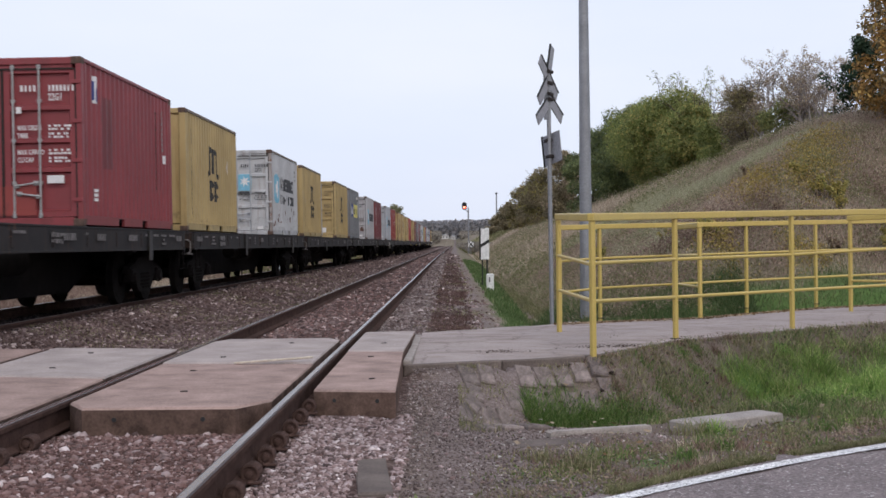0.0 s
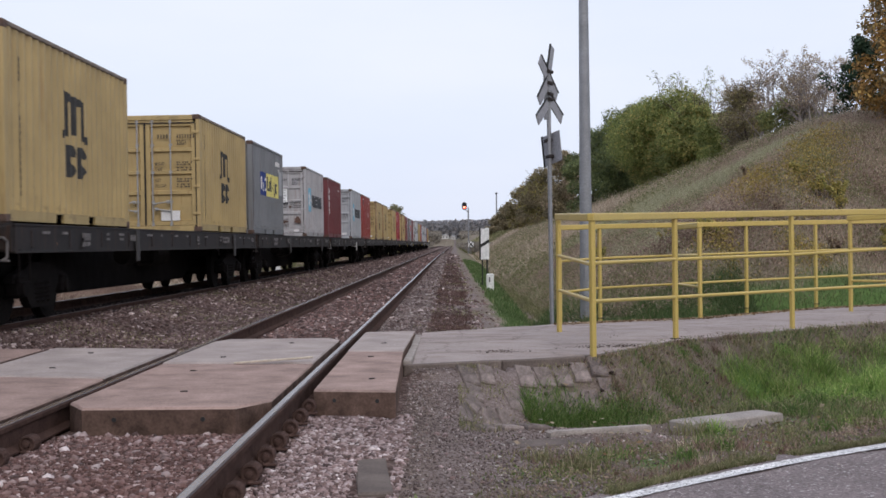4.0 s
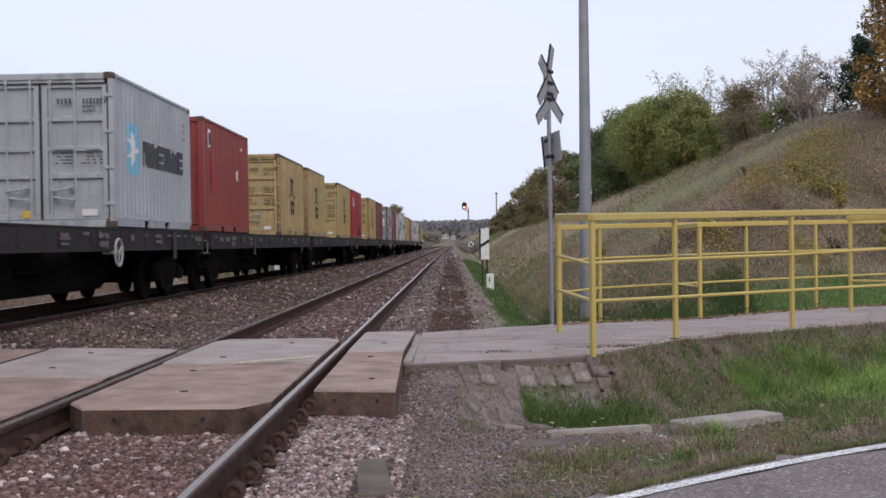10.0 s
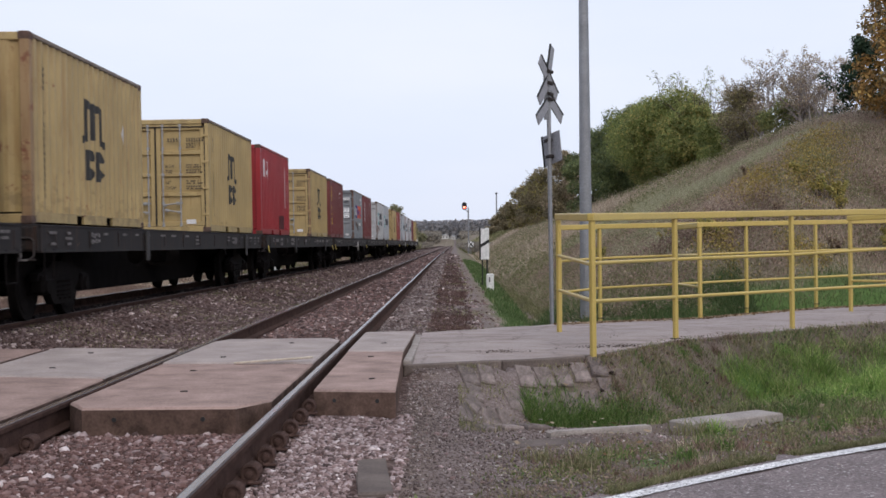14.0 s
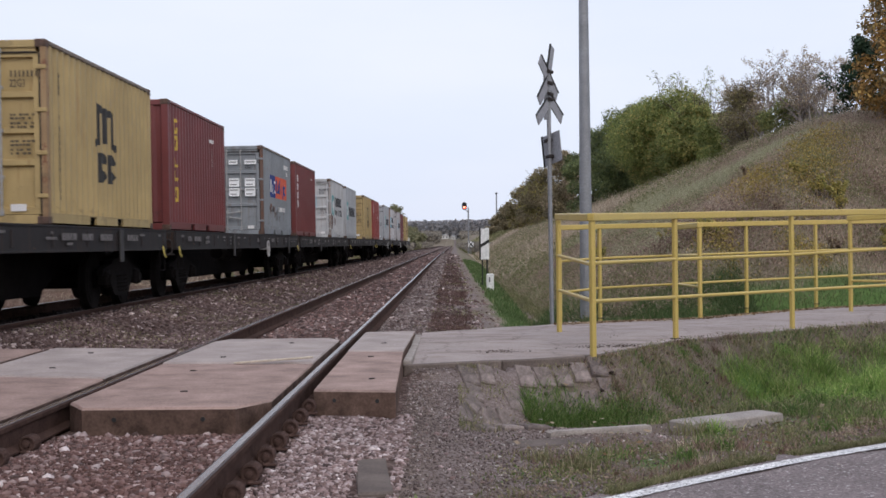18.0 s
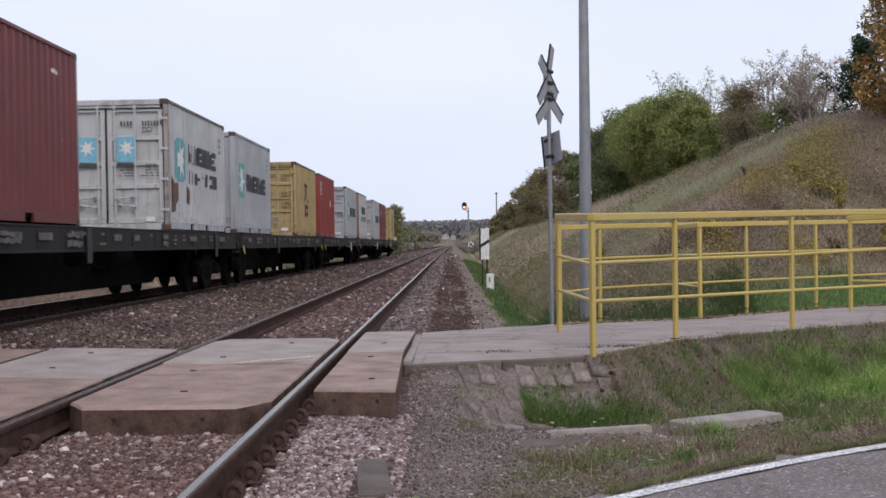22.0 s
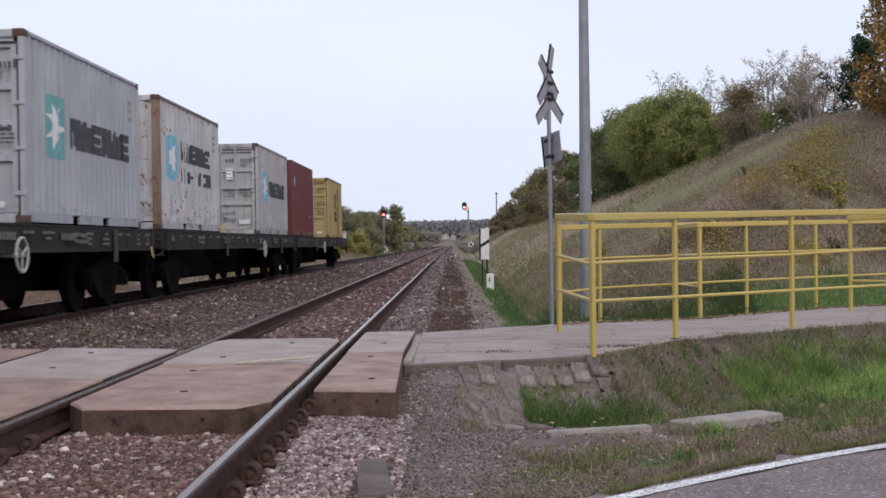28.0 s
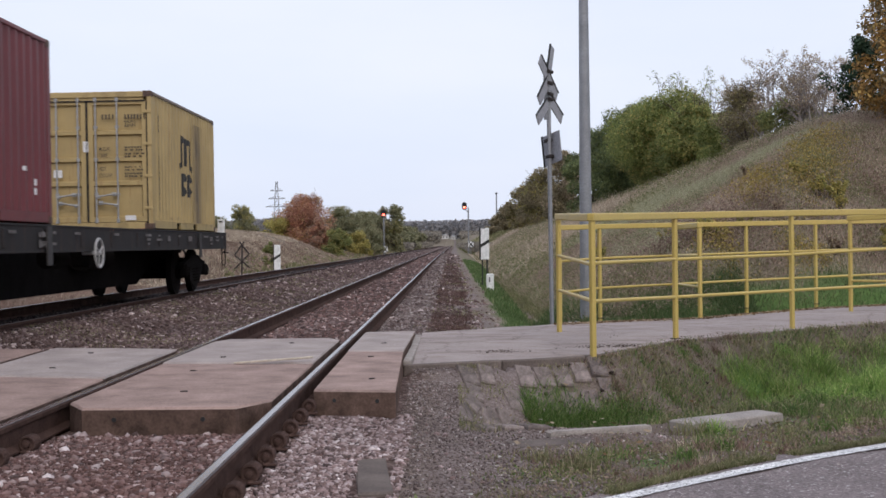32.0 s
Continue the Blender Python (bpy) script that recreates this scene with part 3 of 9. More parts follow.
crossing_panel([(-2.68, 9.02), (-2.50, 8.68), (-1.46, 8.66), (-1.27, 9.05), (-1.27, 11.74), (-2.68, 11.90)], 0.004, "worn concrete crossing panel with cut corners between the rails",
               [(-2.28, 8.68, -0.075), (-1.68, 8.668, -0.075)], eyes=[(-2.0, 9.6, 10), (-2.25, 11.2, -20)])
crossing_panel([(-2.68, 11.93), (-1.27, 11.77), (-1.27, 14.60), (-1.42, 14.85), (-2.55, 14.85), (-2.68, 14.5)], 0.016, "pale concrete crossing panel between the rails, set slightly higher", eyes=[(-2.2, 12.4, 20), (-1.75, 14.1, 0)])
crossing_panel([(-1.06, 9.86), (-0.43, 9.74), (-0.50, 13.30), (-1.08, 13.36)], -0.020, "concrete crossing panel outside the rail beside the footpath", [(-0.90, 9.84, -0.10), (-0.57, 9.77, -0.10)], eyes=[(-0.66, 10.6, 40), (-0.8, 12.7, 15)])
crossing_panel([(-1.08, 13.39), (-0.50, 13.33), (-0.46, 16.3), (-1.08, 16.2)], -0.012, "pale concrete crossing panel outside the rail, further along", eyes=[(-0.75, 14.3, 10)])
crossing_panel([(-4.25, 8.0), (-2.90, 7.9), (-2.90, 10.72), (-4.22, 11.05)], -0.004, "brownish concrete crossing panel on the far side of the rail", eyes=[(-3.6, 9.3, 5)])
crossing_panel([(-4.22, 11.08), (-2.90, 10.75), (-2.90, 13.6), (-3.1, 13.72), (-4.30, 14.0)], 0.004, "light concrete crossing panel on the far side of the rail", eyes=[(-3.6, 11.6, 5), (-3.7, 13.2, 0)])
crossing_panel([(-5.75, 11.4), (-4.34, 11.2), (-4.42, 13.9), (-5.75, 14.2)], -0.002, "concrete crossing panel between the two tracks", eyes=[(-5.0, 12.4, 0)])
g = Geo().box(-1.63, 11.78, 0.040, 0.72, 0.035, 0.020, 0.005, Matrix.Rotation(radians(8), 3, "Z") @ Matrix.Rotation(radians(-3.0), 3, "Y"))
tagged(part("plank", g, plain("pale_splintered_wood", (0.56, 0.48, 0.39), 0.8, 0, 0.2, 20, 80, 0.3)), "pale splintered strip of wood lying on the crossing", "plank")


# ---- footpath with kerbs ----
def strip(left, right, z1, thick, n_sub=4, crown=0.0):
    """A band between two lines of equal count, with edges."""
    g = Geo()
    top, k = [], len(left)
    for (ax, ay), (bx, by) in zip(left, right):
        for j in range(n_sub + 1):
            t = j / n_sub
            top.append((ax + (bx - ax) * t, ay + (by - ay) * t, z1 + crown * 4 * t * (1 - t) + 0.006 * math.sin(7 * ax + 9 * t)))
    low = [(x, y, z1 - thick) for x, y, z in top]
    w = n_sub + 1
    fs = []
    for i in range(k - 1):
        for j in range(n_sub):
            fs.append((i * w + j, i * w + j + 1, (i + 1) * w + j + 1, (i + 1) * w + j))
        for j in (0, n_sub):
            a, b = i * w + j, (i + 1) * w + j
            fs.append((a, b, b + len(top), a + len(top)))
    fs += [tuple(range(w))[::1] + tuple(x + len(top) for x in reversed(range(w)))]
    return g.add(top + low, fs)


px_ = list(np.concatenate([np.arange(-0.40, 8, 0.4), np.arange(8, 41, 3)]))
g = strip([(x, float(line_y(PATH_FRONT, x)) + 0.09) for x in px_], [(x, float(line_y(PATH_BACK, x))) for x in px_], -0.125, 0.3, 8, 0.02)
tagged(part("footpath", g, MAT["path"]), "worn pale asphalt footpath leading to the crossing", "footpath", kind="structure")


def kerb_run(pts, z1, w=0.09, h=0.26, length=0.98, name="kerb_stone", label="weathered concrete kerb stone edging the footpath", mat="kerb"):
    for (ax, ay), (bx, by) in zip(pts, pts[1:]):
        d = math.hypot(bx - ax, by - ay)
        n = max(1, round(d / length))
        for i in range(n):
            t = (i + 0.5) / n
            g = Geo().box(0, 0, -h / 2, d / n - 0.008, w, h, 0.012)
            o = part(name, g, MAT[mat], at=pose(ax + (bx - ax) * t, ay + (by - ay) * t, z1 + random.uniform(-0.008, 0.008), 0, 0, math.degrees(math.atan2(by - ay, bx - ax)) + random.uniform(-0.6, 0.6)))
            tagged(o, label, "kerb", "kerb stones of the footpath")


kerb_run([(x, y + 0.035) for x, y in PATH_FRONT[:4]], -0.125)
kerb_run([(-0.448, 12.93), (-0.425, 16.5)], -0.080, 0.085, 0.24, 1.85, label="pale concrete kerb stone beside the crossing panels", mat="slab_pale")

# ---- road ----
rx = list(np.concatenate([np.arange(-0.9, 6, 0.5), np.arange(6, 41, 4)]))
g = strip([(x, float(line_y(ROAD_EDGE, x)) + 0.14) for x in rx], [(x + 6.5, float(line_y(ROAD_EDGE, x)) - 9.5) for x in rx], -0.30, 0.3, 6)
tagged(part("road", g, MAT["asphalt"]), "dark asphalt road with coarse chippings", "road", kind="structure")


def road_line():
    g = Geo()
    pts, off, w = [], 0.040, 0.112
    bend = np.convolve([float(line_y(ROAD_EDGE, -1.8 + i * 0.05)) for i in range(300)], np.ones(41) / 41, 'same')
    for i in range(260):
        x = -0.8 + i * 0.05
        y = float(bend[i + 20]) - off
        j = 0.006 * math.sin(i * 2.1) + 0.004 * math.sin(i * 5.3)
        pts.append(((x, y + j), (x + w * 0.62, y - w * 0.78 + j * 0.5)))
    vs, fs = [], []
    for a, b in pts:
        vs += [(a[0], a[1], -0.290), (b[0], b[1], -0.290)]
    for i in range(len(pts) - 1):
        fs.append((2 * i, 2 * i + 1, 2 * i + 3, 2 * i + 2))
    return g.add(vs, fs)


tagged(part("road_line", road_line(), MAT["line_white"]), "worn white edge line painted on the road", "road marking", kind="structure")


# ---- yellow railings ----
def railing(label, posts, lift=0.0):
    """posts: (x, y, foot z, top z[, drop of the lower bar[, drop of the upper bar]]). Square posts, a wide flat handrail and two lower bars."""
    th = thing("railing", label, "railing", group="yellow railings of the footpath")
    for p in posts:
        x, y, z0, z1 = p[:4]
        g = Geo().box(0, 0, (z1 - z0) / 2 - 0.17, 0.056, 0.056, z1 - z0 + 0.30, 0.007)
        part("post", g, MAT["yellow"], th, at=pose(x, y, z0, 0, 0, 30))
        foot = Geo().box(0, 0, 0.004, 0.10, 0.10, 0.012, 0.003)
        part("foot_plate", foot, MAT["iron"], th, "rust-stained foot plate", at=pose(x, y, z0, 0, 0, 30))
    for a, b in zip(posts, posts[1:]):
        d = Vector((b[0] - a[0], b[1] - a[1], b[3] - a[3]))
        m = d.to_track_quat("Y", "Z").to_matrix()
        mid = [(a[i] + b[i]) / 2 for i in (0, 1)] + [(a[3] + b[3]) / 2]
        top = Geo().box(0, 0, 0, 0.085, d.length + 0.085, 0.085, 0.010, m)
        part("handrail", top, MAT["yellow"], th, at=(mid[0], mid[1], mid[2] - 0.0425 + lift))
        for f in (0.345, 0.67):
            ends = []
            for p in (a, b):
                drop = p[4] if (len(p) > 4 and f > 0.5) else p[5] if (len(p) > 5) else (p[3] - p[2]) * f
                ends.append(Vector((p[0], p[1], p[3] - drop)))
            part("bar", Geo().tube(ends[0], ends[1], 0.022, n=10), MAT["yellow"], th)
    return th


railing("yellow steel railing along the footpath edge", [(1.50, 13.70, -0.27, 1.390, 0.935, 0.530), (2.76, 15.92, -0.12, 1.440, 1.045, 0.580), (4.625, 17.55, -0.14, 1.488, 1.091, 0.605), (6.93, 19.3, -0.14, 1.53), (9.2, 21.0, -0.14, 1.57)])
railing("short yellow steel barrier across the footpath's mouth", [(1.51, 13.80, -0.2, 1.390, 0.935), (1.435, 17.2, -0.15, 1.470, 1.02)])
railing("yellow steel railing along the bank side of the footpath", [(1.80, 21.4, -0.28, 1.325), (2.545, 22.1, -0.22, 1.345), (5.37, 23.5, -0.15, 1.383), (6.855, 24.3, -0.13, 1.404), (9.6, 25.9, -0.1, 1.44)], 0.045)
railing("short yellow steel barrier reaching into the footpath", [(3.95, 22.75, -0.18, 1.366), (3.87, 20.1, -0.13, 1.371)])
railing("short yellow steel barrier further along the footpath", [(6.58, 21.3, -0.13, 1.47), (7.75, 19.95, -0.14, 1.50)])


# ---- containers ----
CL, CW, CH = 6.058, 2.438, 2.591
PITCH, DEPTH = 0.2776, 0.042


def wave_in(s):
    """How deep the corrugation lies at s along the wall."""
    p = (s / PITCH) % 1.0
    if p < 0.26:
        return 0.0
    if p < 0.5:
        return DEPTH * (p - 0.26) / 0.24
    if p < 0.76:
        return DEPTH
    return DEPTH * (1 - (p - 0.76) / 0.24)


def breaks(a, b, step=None):
    out = {a, b}
    k0 = math.floor(a / PITCH)
    for k in range(k0, math.ceil(b / PITCH) + 1):
        for p in (0, 0.26, 0.5, 0.76):
            s = (k + p) * PITCH
            if a < s < b:
                out.add(s)
    return sorted(out)


Z_LO, Z_HI = 0.165, CH - 0.065


def corrugated(length, z0, z1, place):
    g = Geo()
    ss = breaks(-length / 2, length / 2)
    vs = []
    for s in ss:
        d = wave_in(s)
        vs += [place(s, d, z0), place(s, d, z1)]
    return g.add(vs, [(2 * i, 2 * i + 2, 2 * i + 3, 2 * i + 1) for i in range(len(ss) - 1)])


def side_place(s, d, z):
    return (CW / 2 - 0.012 - d, s, z)


def far_side_place(s, d, z):
    return (-CW / 2 + 0.012 + d, s, z)


def end_place(s, d, z):
    return (s, -CL / 2 + 0.02 + d, z)


def back_place(s, d, z):
    return (s, CL / 2 - 0.02 - d, z)


def in_poly(poly, s):
    """Spans of z inside the outline at s."""
    zs = []
    for (a, b), (c, d) in zip(poly, poly[1:] + poly[:1]):
        if (a <= s) != (c <= s):
            zs.append(b + (d - b) * (s - a) / (c - a))
    zs.sort()
    return list(zip(zs[::2], zs[1::2]))


def marking(polys, place, fine=0.03, lift=0.004):
    """Paint that follows the corrugation: outlines of (s, z)."""
    g = Geo()
    for poly in polys:
        a, b = min(p[0] for p in poly), max(p[0] for p in poly)
        ss = set(breaks(a, b))
        ss |= {p[0] for p in poly}
        ss = sorted(ss)
        full = []
        for u, v in zip(ss, ss[1:]):
            n = max(1, math.ceil((v - u) / fine))
            full += [u + (v - u) * i / n for i in range(n)]
        full.append(ss[-1])
        for u, v in zip(full, full[1:]):
            if v - u < 1e-5:
                continue
            for z0, z1 in in_poly(poly, (u + v) / 2):
                g.add([place(u, wave_in(u) - lift, z0), place(v, wave_in(v) - lift, z0), place(v, wave_in(v) - lift, z1), place(u, wave_in(u) - lift, z1)], [(0, 1, 2, 3)])
    return g


def rect(s0, z0, s1, z1):
    return [(s0, z0), (s1, z0), (s1, z1), (s0, z1)]


_mesh_cache = {}


def cached(key, build, mat):
    k = (key, mat.name)
    if k not in _mesh_cache:
        _mesh_cache[k] = build().mesh(key, mat)
    return _mesh_cache[k]


def g_posts():
    return Geo().box(0, 0, CH / 2, 0.14, 0.15, CH - 0.2, 0.012)


def g_door_post():
    return Geo().box(0, 0, CH / 2, 0.088, 0.15, CH - 0.2, 0.012)


def g_casting():
    return Geo().box(0, 0, 0, 0.165, 0.18, 0.12, 0.014)


def g_top_rail():
    return Geo().box(0, 0, 0.018, 0.062, CL - 0.3, 0.062, 0.010)


def g_bottom_rail():
    g = Geo()
    cuts = [(-CL / 2 + 0.15, -0.80 - 0.18), (-0.80 + 0.18, 0.80 - 0.18), (0.80 + 0.18, CL / 2 - 0.15)]
    for a, b in cuts:
        g.box(0, (a + b) / 2, 0, 0.05, b - a, 0.13, 0.006)
    g.box(0, 0, 0.072, 0.05, CL - 0.3, 0.02)
    return g


def g_header():
    return Geo().box(0, 0, 0, CW - 0.28, 0.10, 0.11, 0.010)


def g_sill():
    return Geo().box(0, 0, 0, CW - 0.28, 0.10, 0.13, 0.010)


def g_roof():
    g = Geo()
    n = 26
    vs = []
    for i in range(n + 1):
        y = -CL / 2 + 0.1 + (CL - 0.2) * i / n
        z = CH - 0.03 - (0.02 if i % 2 else 0)
        vs += [(-CW / 2 + 0.04, y, z), (CW / 2 - 0.04, y, z)]
    return g.add(vs, [(2 * i, 2 * i + 1, 2 * i + 3, 2 * i + 2) for i in range(n)])


def g_floor():
    return Geo().box(0, 0, 0.13, CW - 0.1, CL - 0.2, 0.08)


def g_door():
    """One leaf, 1.13 m wide, its pressed panels standing in one sheet; outer face towards -y."""
    w, h = 1.12, 2.26
    xs = [-w / 2, -w / 2 + 0.10, -w / 2 + 0.125, w / 2 - 0.125, w / 2 - 0.10, w / 2]
    zs = [0.0]
    for a, b in ((0.05, 0.72), (0.72, 1.17), (1.17, 1.67), (1.67, h - 0.03)):
        zs += [a + 0.035, a + 0.055, b - 0.055, b - 0.035]
    zs.append(h)
    depth = lambda i, k: 0.044 if (2 <= i <= 3 and 0 < k < len(zs) - 1 and (k - 1) % 4 in (1, 2)) else -0.02
    vs = [(x, depth(i, k), z) for k, z in enumerate(zs) for i, x in enumerate(xs)]
    n = len(xs)
    fs = [(k * n + i, k * n + i + 1, (k + 1) * n + i + 1, (k + 1) * n + i) for k in range(len(zs) - 1) for i in range(n - 1)]
    back = len(vs)
    rim = [(-w / 2, 0.06, 0), (w / 2, 0.06, 0), (w / 2, 0.06, h), (-w / 2, 0.06, h)]
    last = (len(zs) - 1) * n
    fs += [(back + 3, back + 2, back + 1, back)]
    fs += [tuple(range(n)) + (back + 1, back), tuple(last + i for i in reversed(range(n))) + (back + 3, back + 2)]
    fs += [tuple(k * n for k in reversed(range(len(zs)))) + (back, back + 3), tuple(k * n + n - 1 for k in range(len(zs))) + (back + 2, back + 1)]
    return Geo().add(vs + rim, fs)


def g_lock_rod():
    g = Geo().tube((0, 0, 0.02), (0, 0, 2.34), 0.019, n=8)
    for z in (0.05, 2.31):
        g.box(0, 0, z, 0.06, 0.05, 0.08, 0.01)
    for z in (0.55, 1.2, 1.8):
        g.box(0, 0.012, z, 0.075, 0.03, 0.05, 0.006)
    return g


def g_lock_handle():
    g = Geo().tube((0, -0.03, 0), (0.36, -0.03, 0.05), 0.016, n=8)
    g.box(0.05, -0.01, 0.0, 0.05, 0.05, 0.06, 0.006)
    g.box(0.33, 0.0, 0.045, 0.08, 0.05, 0.07, 0.006)
    return g


def g_hinge():
    return Geo().box(0, 0, 0, 0.15, 0.04, 0.060, 0.008)


ROD_X = (-0.58, -0.17, 0.17, 0.58)


def bars_text(s0, z0, w, h, n, gap=0.28):
    """A row of plain bars standing in for writing."""
    step = w / n
    return [rect(s0 + i * step, z0, s0 + i * step + step * (1 - gap), z0 + h) for i in range(n)]


def skew(s, z, w, h, k):
    """A slanting block."""
    return [(s, z), (s + w, z), (s + w + k, z + h), (s + k, z + h)]


def star(cs, cz, r, n=7):
    out = []
    for i in range(2 * n):
        a = math.pi * i / n + math.pi / 2 + 0.20
        q = r if i % 2 == 0 else r * 0.42
        out.append((cs + q * math.cos(a), cz + q * math.sin(a)))
    return out


def flat_text(name, text, size, mat, parent, at, label=""):
    """Letters as a thin mesh, standing upright and facing -y."""
    cu = bpy.data.curves.new(name, "FONT")
    cu.body, cu.size, cu.extrude, cu.resolution_u, cu.offset = text, size, 0.001, 2, size * 0.018
    tmp = bpy.data.objects.new(name, cu)
    scene.collection.objects.link(tmp)
    me = bpy.data.meshes.new_from_object(tmp.evaluated_get(bpy.context.evaluated_depsgraph_get()))
    bpy.data.objects.remove(tmp)
    me.materials.clear()
    me.materials.append(mat)
    return part(name, me, mat, parent, label, at=at @ Matrix.Diagonal((0.66, 1, 1, 1)) @ pose(0, 0, 0, 90, 0, 0))


def door_stencils(th, ink, words):
    """Stencilled rows on the door leaf: plain bars for the numbers, the type code, and either words with figures or lines of fine print."""
    rnd = random.Random(len(th.name) * 7 + ord(th.name[-1]))
    face = -CL / 2 + 0.018
    g = Geo()
    for x, z, n, w, h in ((0.27, 2.065, 4, 0.058, 0.092), (0.70, 2.065, 6, 0.052, 0.092), (1.06, 2.065, 1, 0.045, 0.092)):
        for i in range(n):
            g.box(x + w * (i * 1.12 + 0.5), 0, z + h / 2, w * rnd.choice((0.5, 0.62, 0.7)), 0.004, h)
    if words:
        for z in (1.475, 1.355, 1.105, 0.985):
            for q in range(2):
                x = 0.70
                while x < 1.02:
                    w = rnd.uniform(0.025, 0.06)
                    g.box(x + w / 2, 0, z + 0.012 + 0.05 * q, w, 0.004, 0.032)
                    x += w + rnd.choice((0.012, 0.012, 0.05))
    else:
        for z in (1.30, 1.245, 1.19, 1.135, 1.08):
            for x0, x1 in ((0.23, 0.52), (0.66, 1.02)):
                x = x0 + rnd.choice((0, 0.04, 0.1))
                while x < x1:
                    w = rnd.uniform(0.02, 0.07)
                    g.box(x + w / 2, 0, z, w, 0.004, 0.022)
                    x += w + rnd.choice((0.012, 0.012, 0.06))
    tagged(part("stencil", g, ink, th, "rows of plain stencilled bars", at=(0, face, 0)), kind="stuff")
    flat_text("type_code", "22G1", 0.155, ink, th, Matrix.Translation((0.70, face - 0.002, 1.925)), "stencilled type code")
    for text, z in zip(words, (1.475, 1.355, 1.105, 0.985)):
        flat_text("stencil_word", text, 0.105, ink, th, Matrix.Translation((0.22, face - 0.002, z)), "stencilled word")


def shipping_container(label, paint, doors, frame_paint=None, marks=(), end_marks=(), notice=(), ink_code=None, rods=None, words=()):
    """A 20-foot box. doors: whether the door end looks towards -y. marks: (outlines, material, label) on the +x side."""
    th = thing("shipping_container", label, "container", group="containers of the goods train")
    fp = frame_paint or paint
    rail_paint = TOP_GRIME if (frame_paint or paint in (YEL, YEL_R)) else paint
    part("side_wall", cached("side_wall", lambda: corrugated(CL - 0.28, Z_LO, Z_HI, side_place), paint), None, th)
    part("side_wall", cached("far_side_wall", lambda: corrugated(CL - 0.28, Z_LO, Z_HI, far_side_place), paint), None, th)
    if doors:
        for s in (-1, 1):
            leaf = part("door", cached("door", g_door, paint), None, th, at=(s * 0.57, -CL / 2 + 0.05, 0.15))
            for zz in (0.25, 0.85, 1.45, 2.05):
                part("hinge", cached("hinge", g_hinge, paint), None, leaf, at=(s * 0.58, -0.045, zz))
        for x, w in ((0.0, 0.036), (-1.128, 0.030), (1.128, 0.030)):
            part("gasket", Geo().box(0, 0, 0, w, 0.03, 2.25), SEAL, th, "black rubber door seal", at=(x, -CL / 2 + 0.022, 1.28))
        part("gasket", Geo().box(0, 0, 0, 2.20, 0.03, 0.024), SEAL, th, "black rubber door seal", at=(0, -CL / 2 + 0.020, 2.406))
        for i, x in enumerate(ROD_X):
            part("lock_rod", cached("lock_rod", g_lock_rod, rods or MAT["steel_bar"]), None, th, "galvanised lock rod" if not rods else "", at=(x * 0.98, -CL / 2 + 0.005, 0.12))
        for x, z in ((-0.58, 0.62), (-0.17, 0.46), (0.17, 0.62), (0.58, 0.46)):
            flip = -1 if x in (-0.17, 0.58) else 1
            part("lock_handle", cached("lock_handle", g_lock_handle, rods or MAT["steel_bar"]), None, th, at=pose(x, -CL / 2 - 0.005, z, 0, 0, 0) @ Matrix.Diagonal((flip, 1, 1, 1)))
        part("end_wall", cached("back_wall", lambda: corrugated(CW - 0.26, Z_LO, Z_HI, back_place), paint), None, th)
    else:
        part("end_wall", cached("end_wall", lambda: corrugated(CW - 0.26, Z_LO, Z_HI, end_place), paint), None, th)
        part("end_wall", cached("back_wall", lambda: corrugated(CW - 0.26, Z_LO, Z_HI, back_place), paint), None, th)
    if doors:
        part("door_header", cached("door_header", lambda: Geo().box(0, 0, 0, CW - 0.30, 0.08, 0.075, 0.006), paint), None, th, at=(0, -CL / 2 + 0.075, 2.448))
    part("roof", cached("roof", g_roof, paint), None, th)
    part("floor", cached("floor", g_floor, MAT["under"]), None, th)
    for sx in (-1, 1):
        part("top_rail", cached("top_rail", g_top_rail, rail_paint), None, th, at=(sx * (CW / 2 - 0.032), 0, CH - 0.055))
        part("bottom_rail", cached("bottom_rail", g_bottom_rail, paint), None, th, at=(sx * (CW / 2 - 0.03), 0, 0.085))
        for sy in (-1, 1):
            if doors and sy < 0:
                part("corner_post", cached("door_post", g_door_post, fp), None, th, at=(sx * (CW / 2 - 0.046), sy * (CL / 2 - 0.077), 0))
            else:
                part("corner_post", cached("corner_post", g_posts, fp if sy < 0 else paint), None, th, at=(sx * (CW / 2 - 0.072), sy * (CL / 2 - 0.077), 0))
            for z in (0.06, CH - 0.06):
                part("corner_casting", cached("corner_casting", g_casting, MAT["casting"]), None, th, at=(sx * (CW / 2 - 0.0825), sy * (CL / 2 - 0.09), z))
    for sy in (-1, 1):
        part("header", cached("header", g_header, paint), None, th, at=(0, sy * (CL / 2 - 0.055), CH - 0.065))
        part("sill", cached("sill", g_sill, paint), None, th, at=(0, sy * (CL / 2 - 0.055), 0.075))
    for group, place in ((marks, side_place), (end_marks, end_place)):
        for order, (polys, mat, lab) in enumerate(group):
            lift = 0.004 + 0.003 * order
            if "small" in lab or "column" in lab or "grille" in lab:
                tagged(part("fine_print", marking(polys, place, lift=lift), mat, th, lab), kind="stuff")
            else:
                for poly in polys:
                    part("marking", marking([poly], place, lift=lift), mat, th, lab)
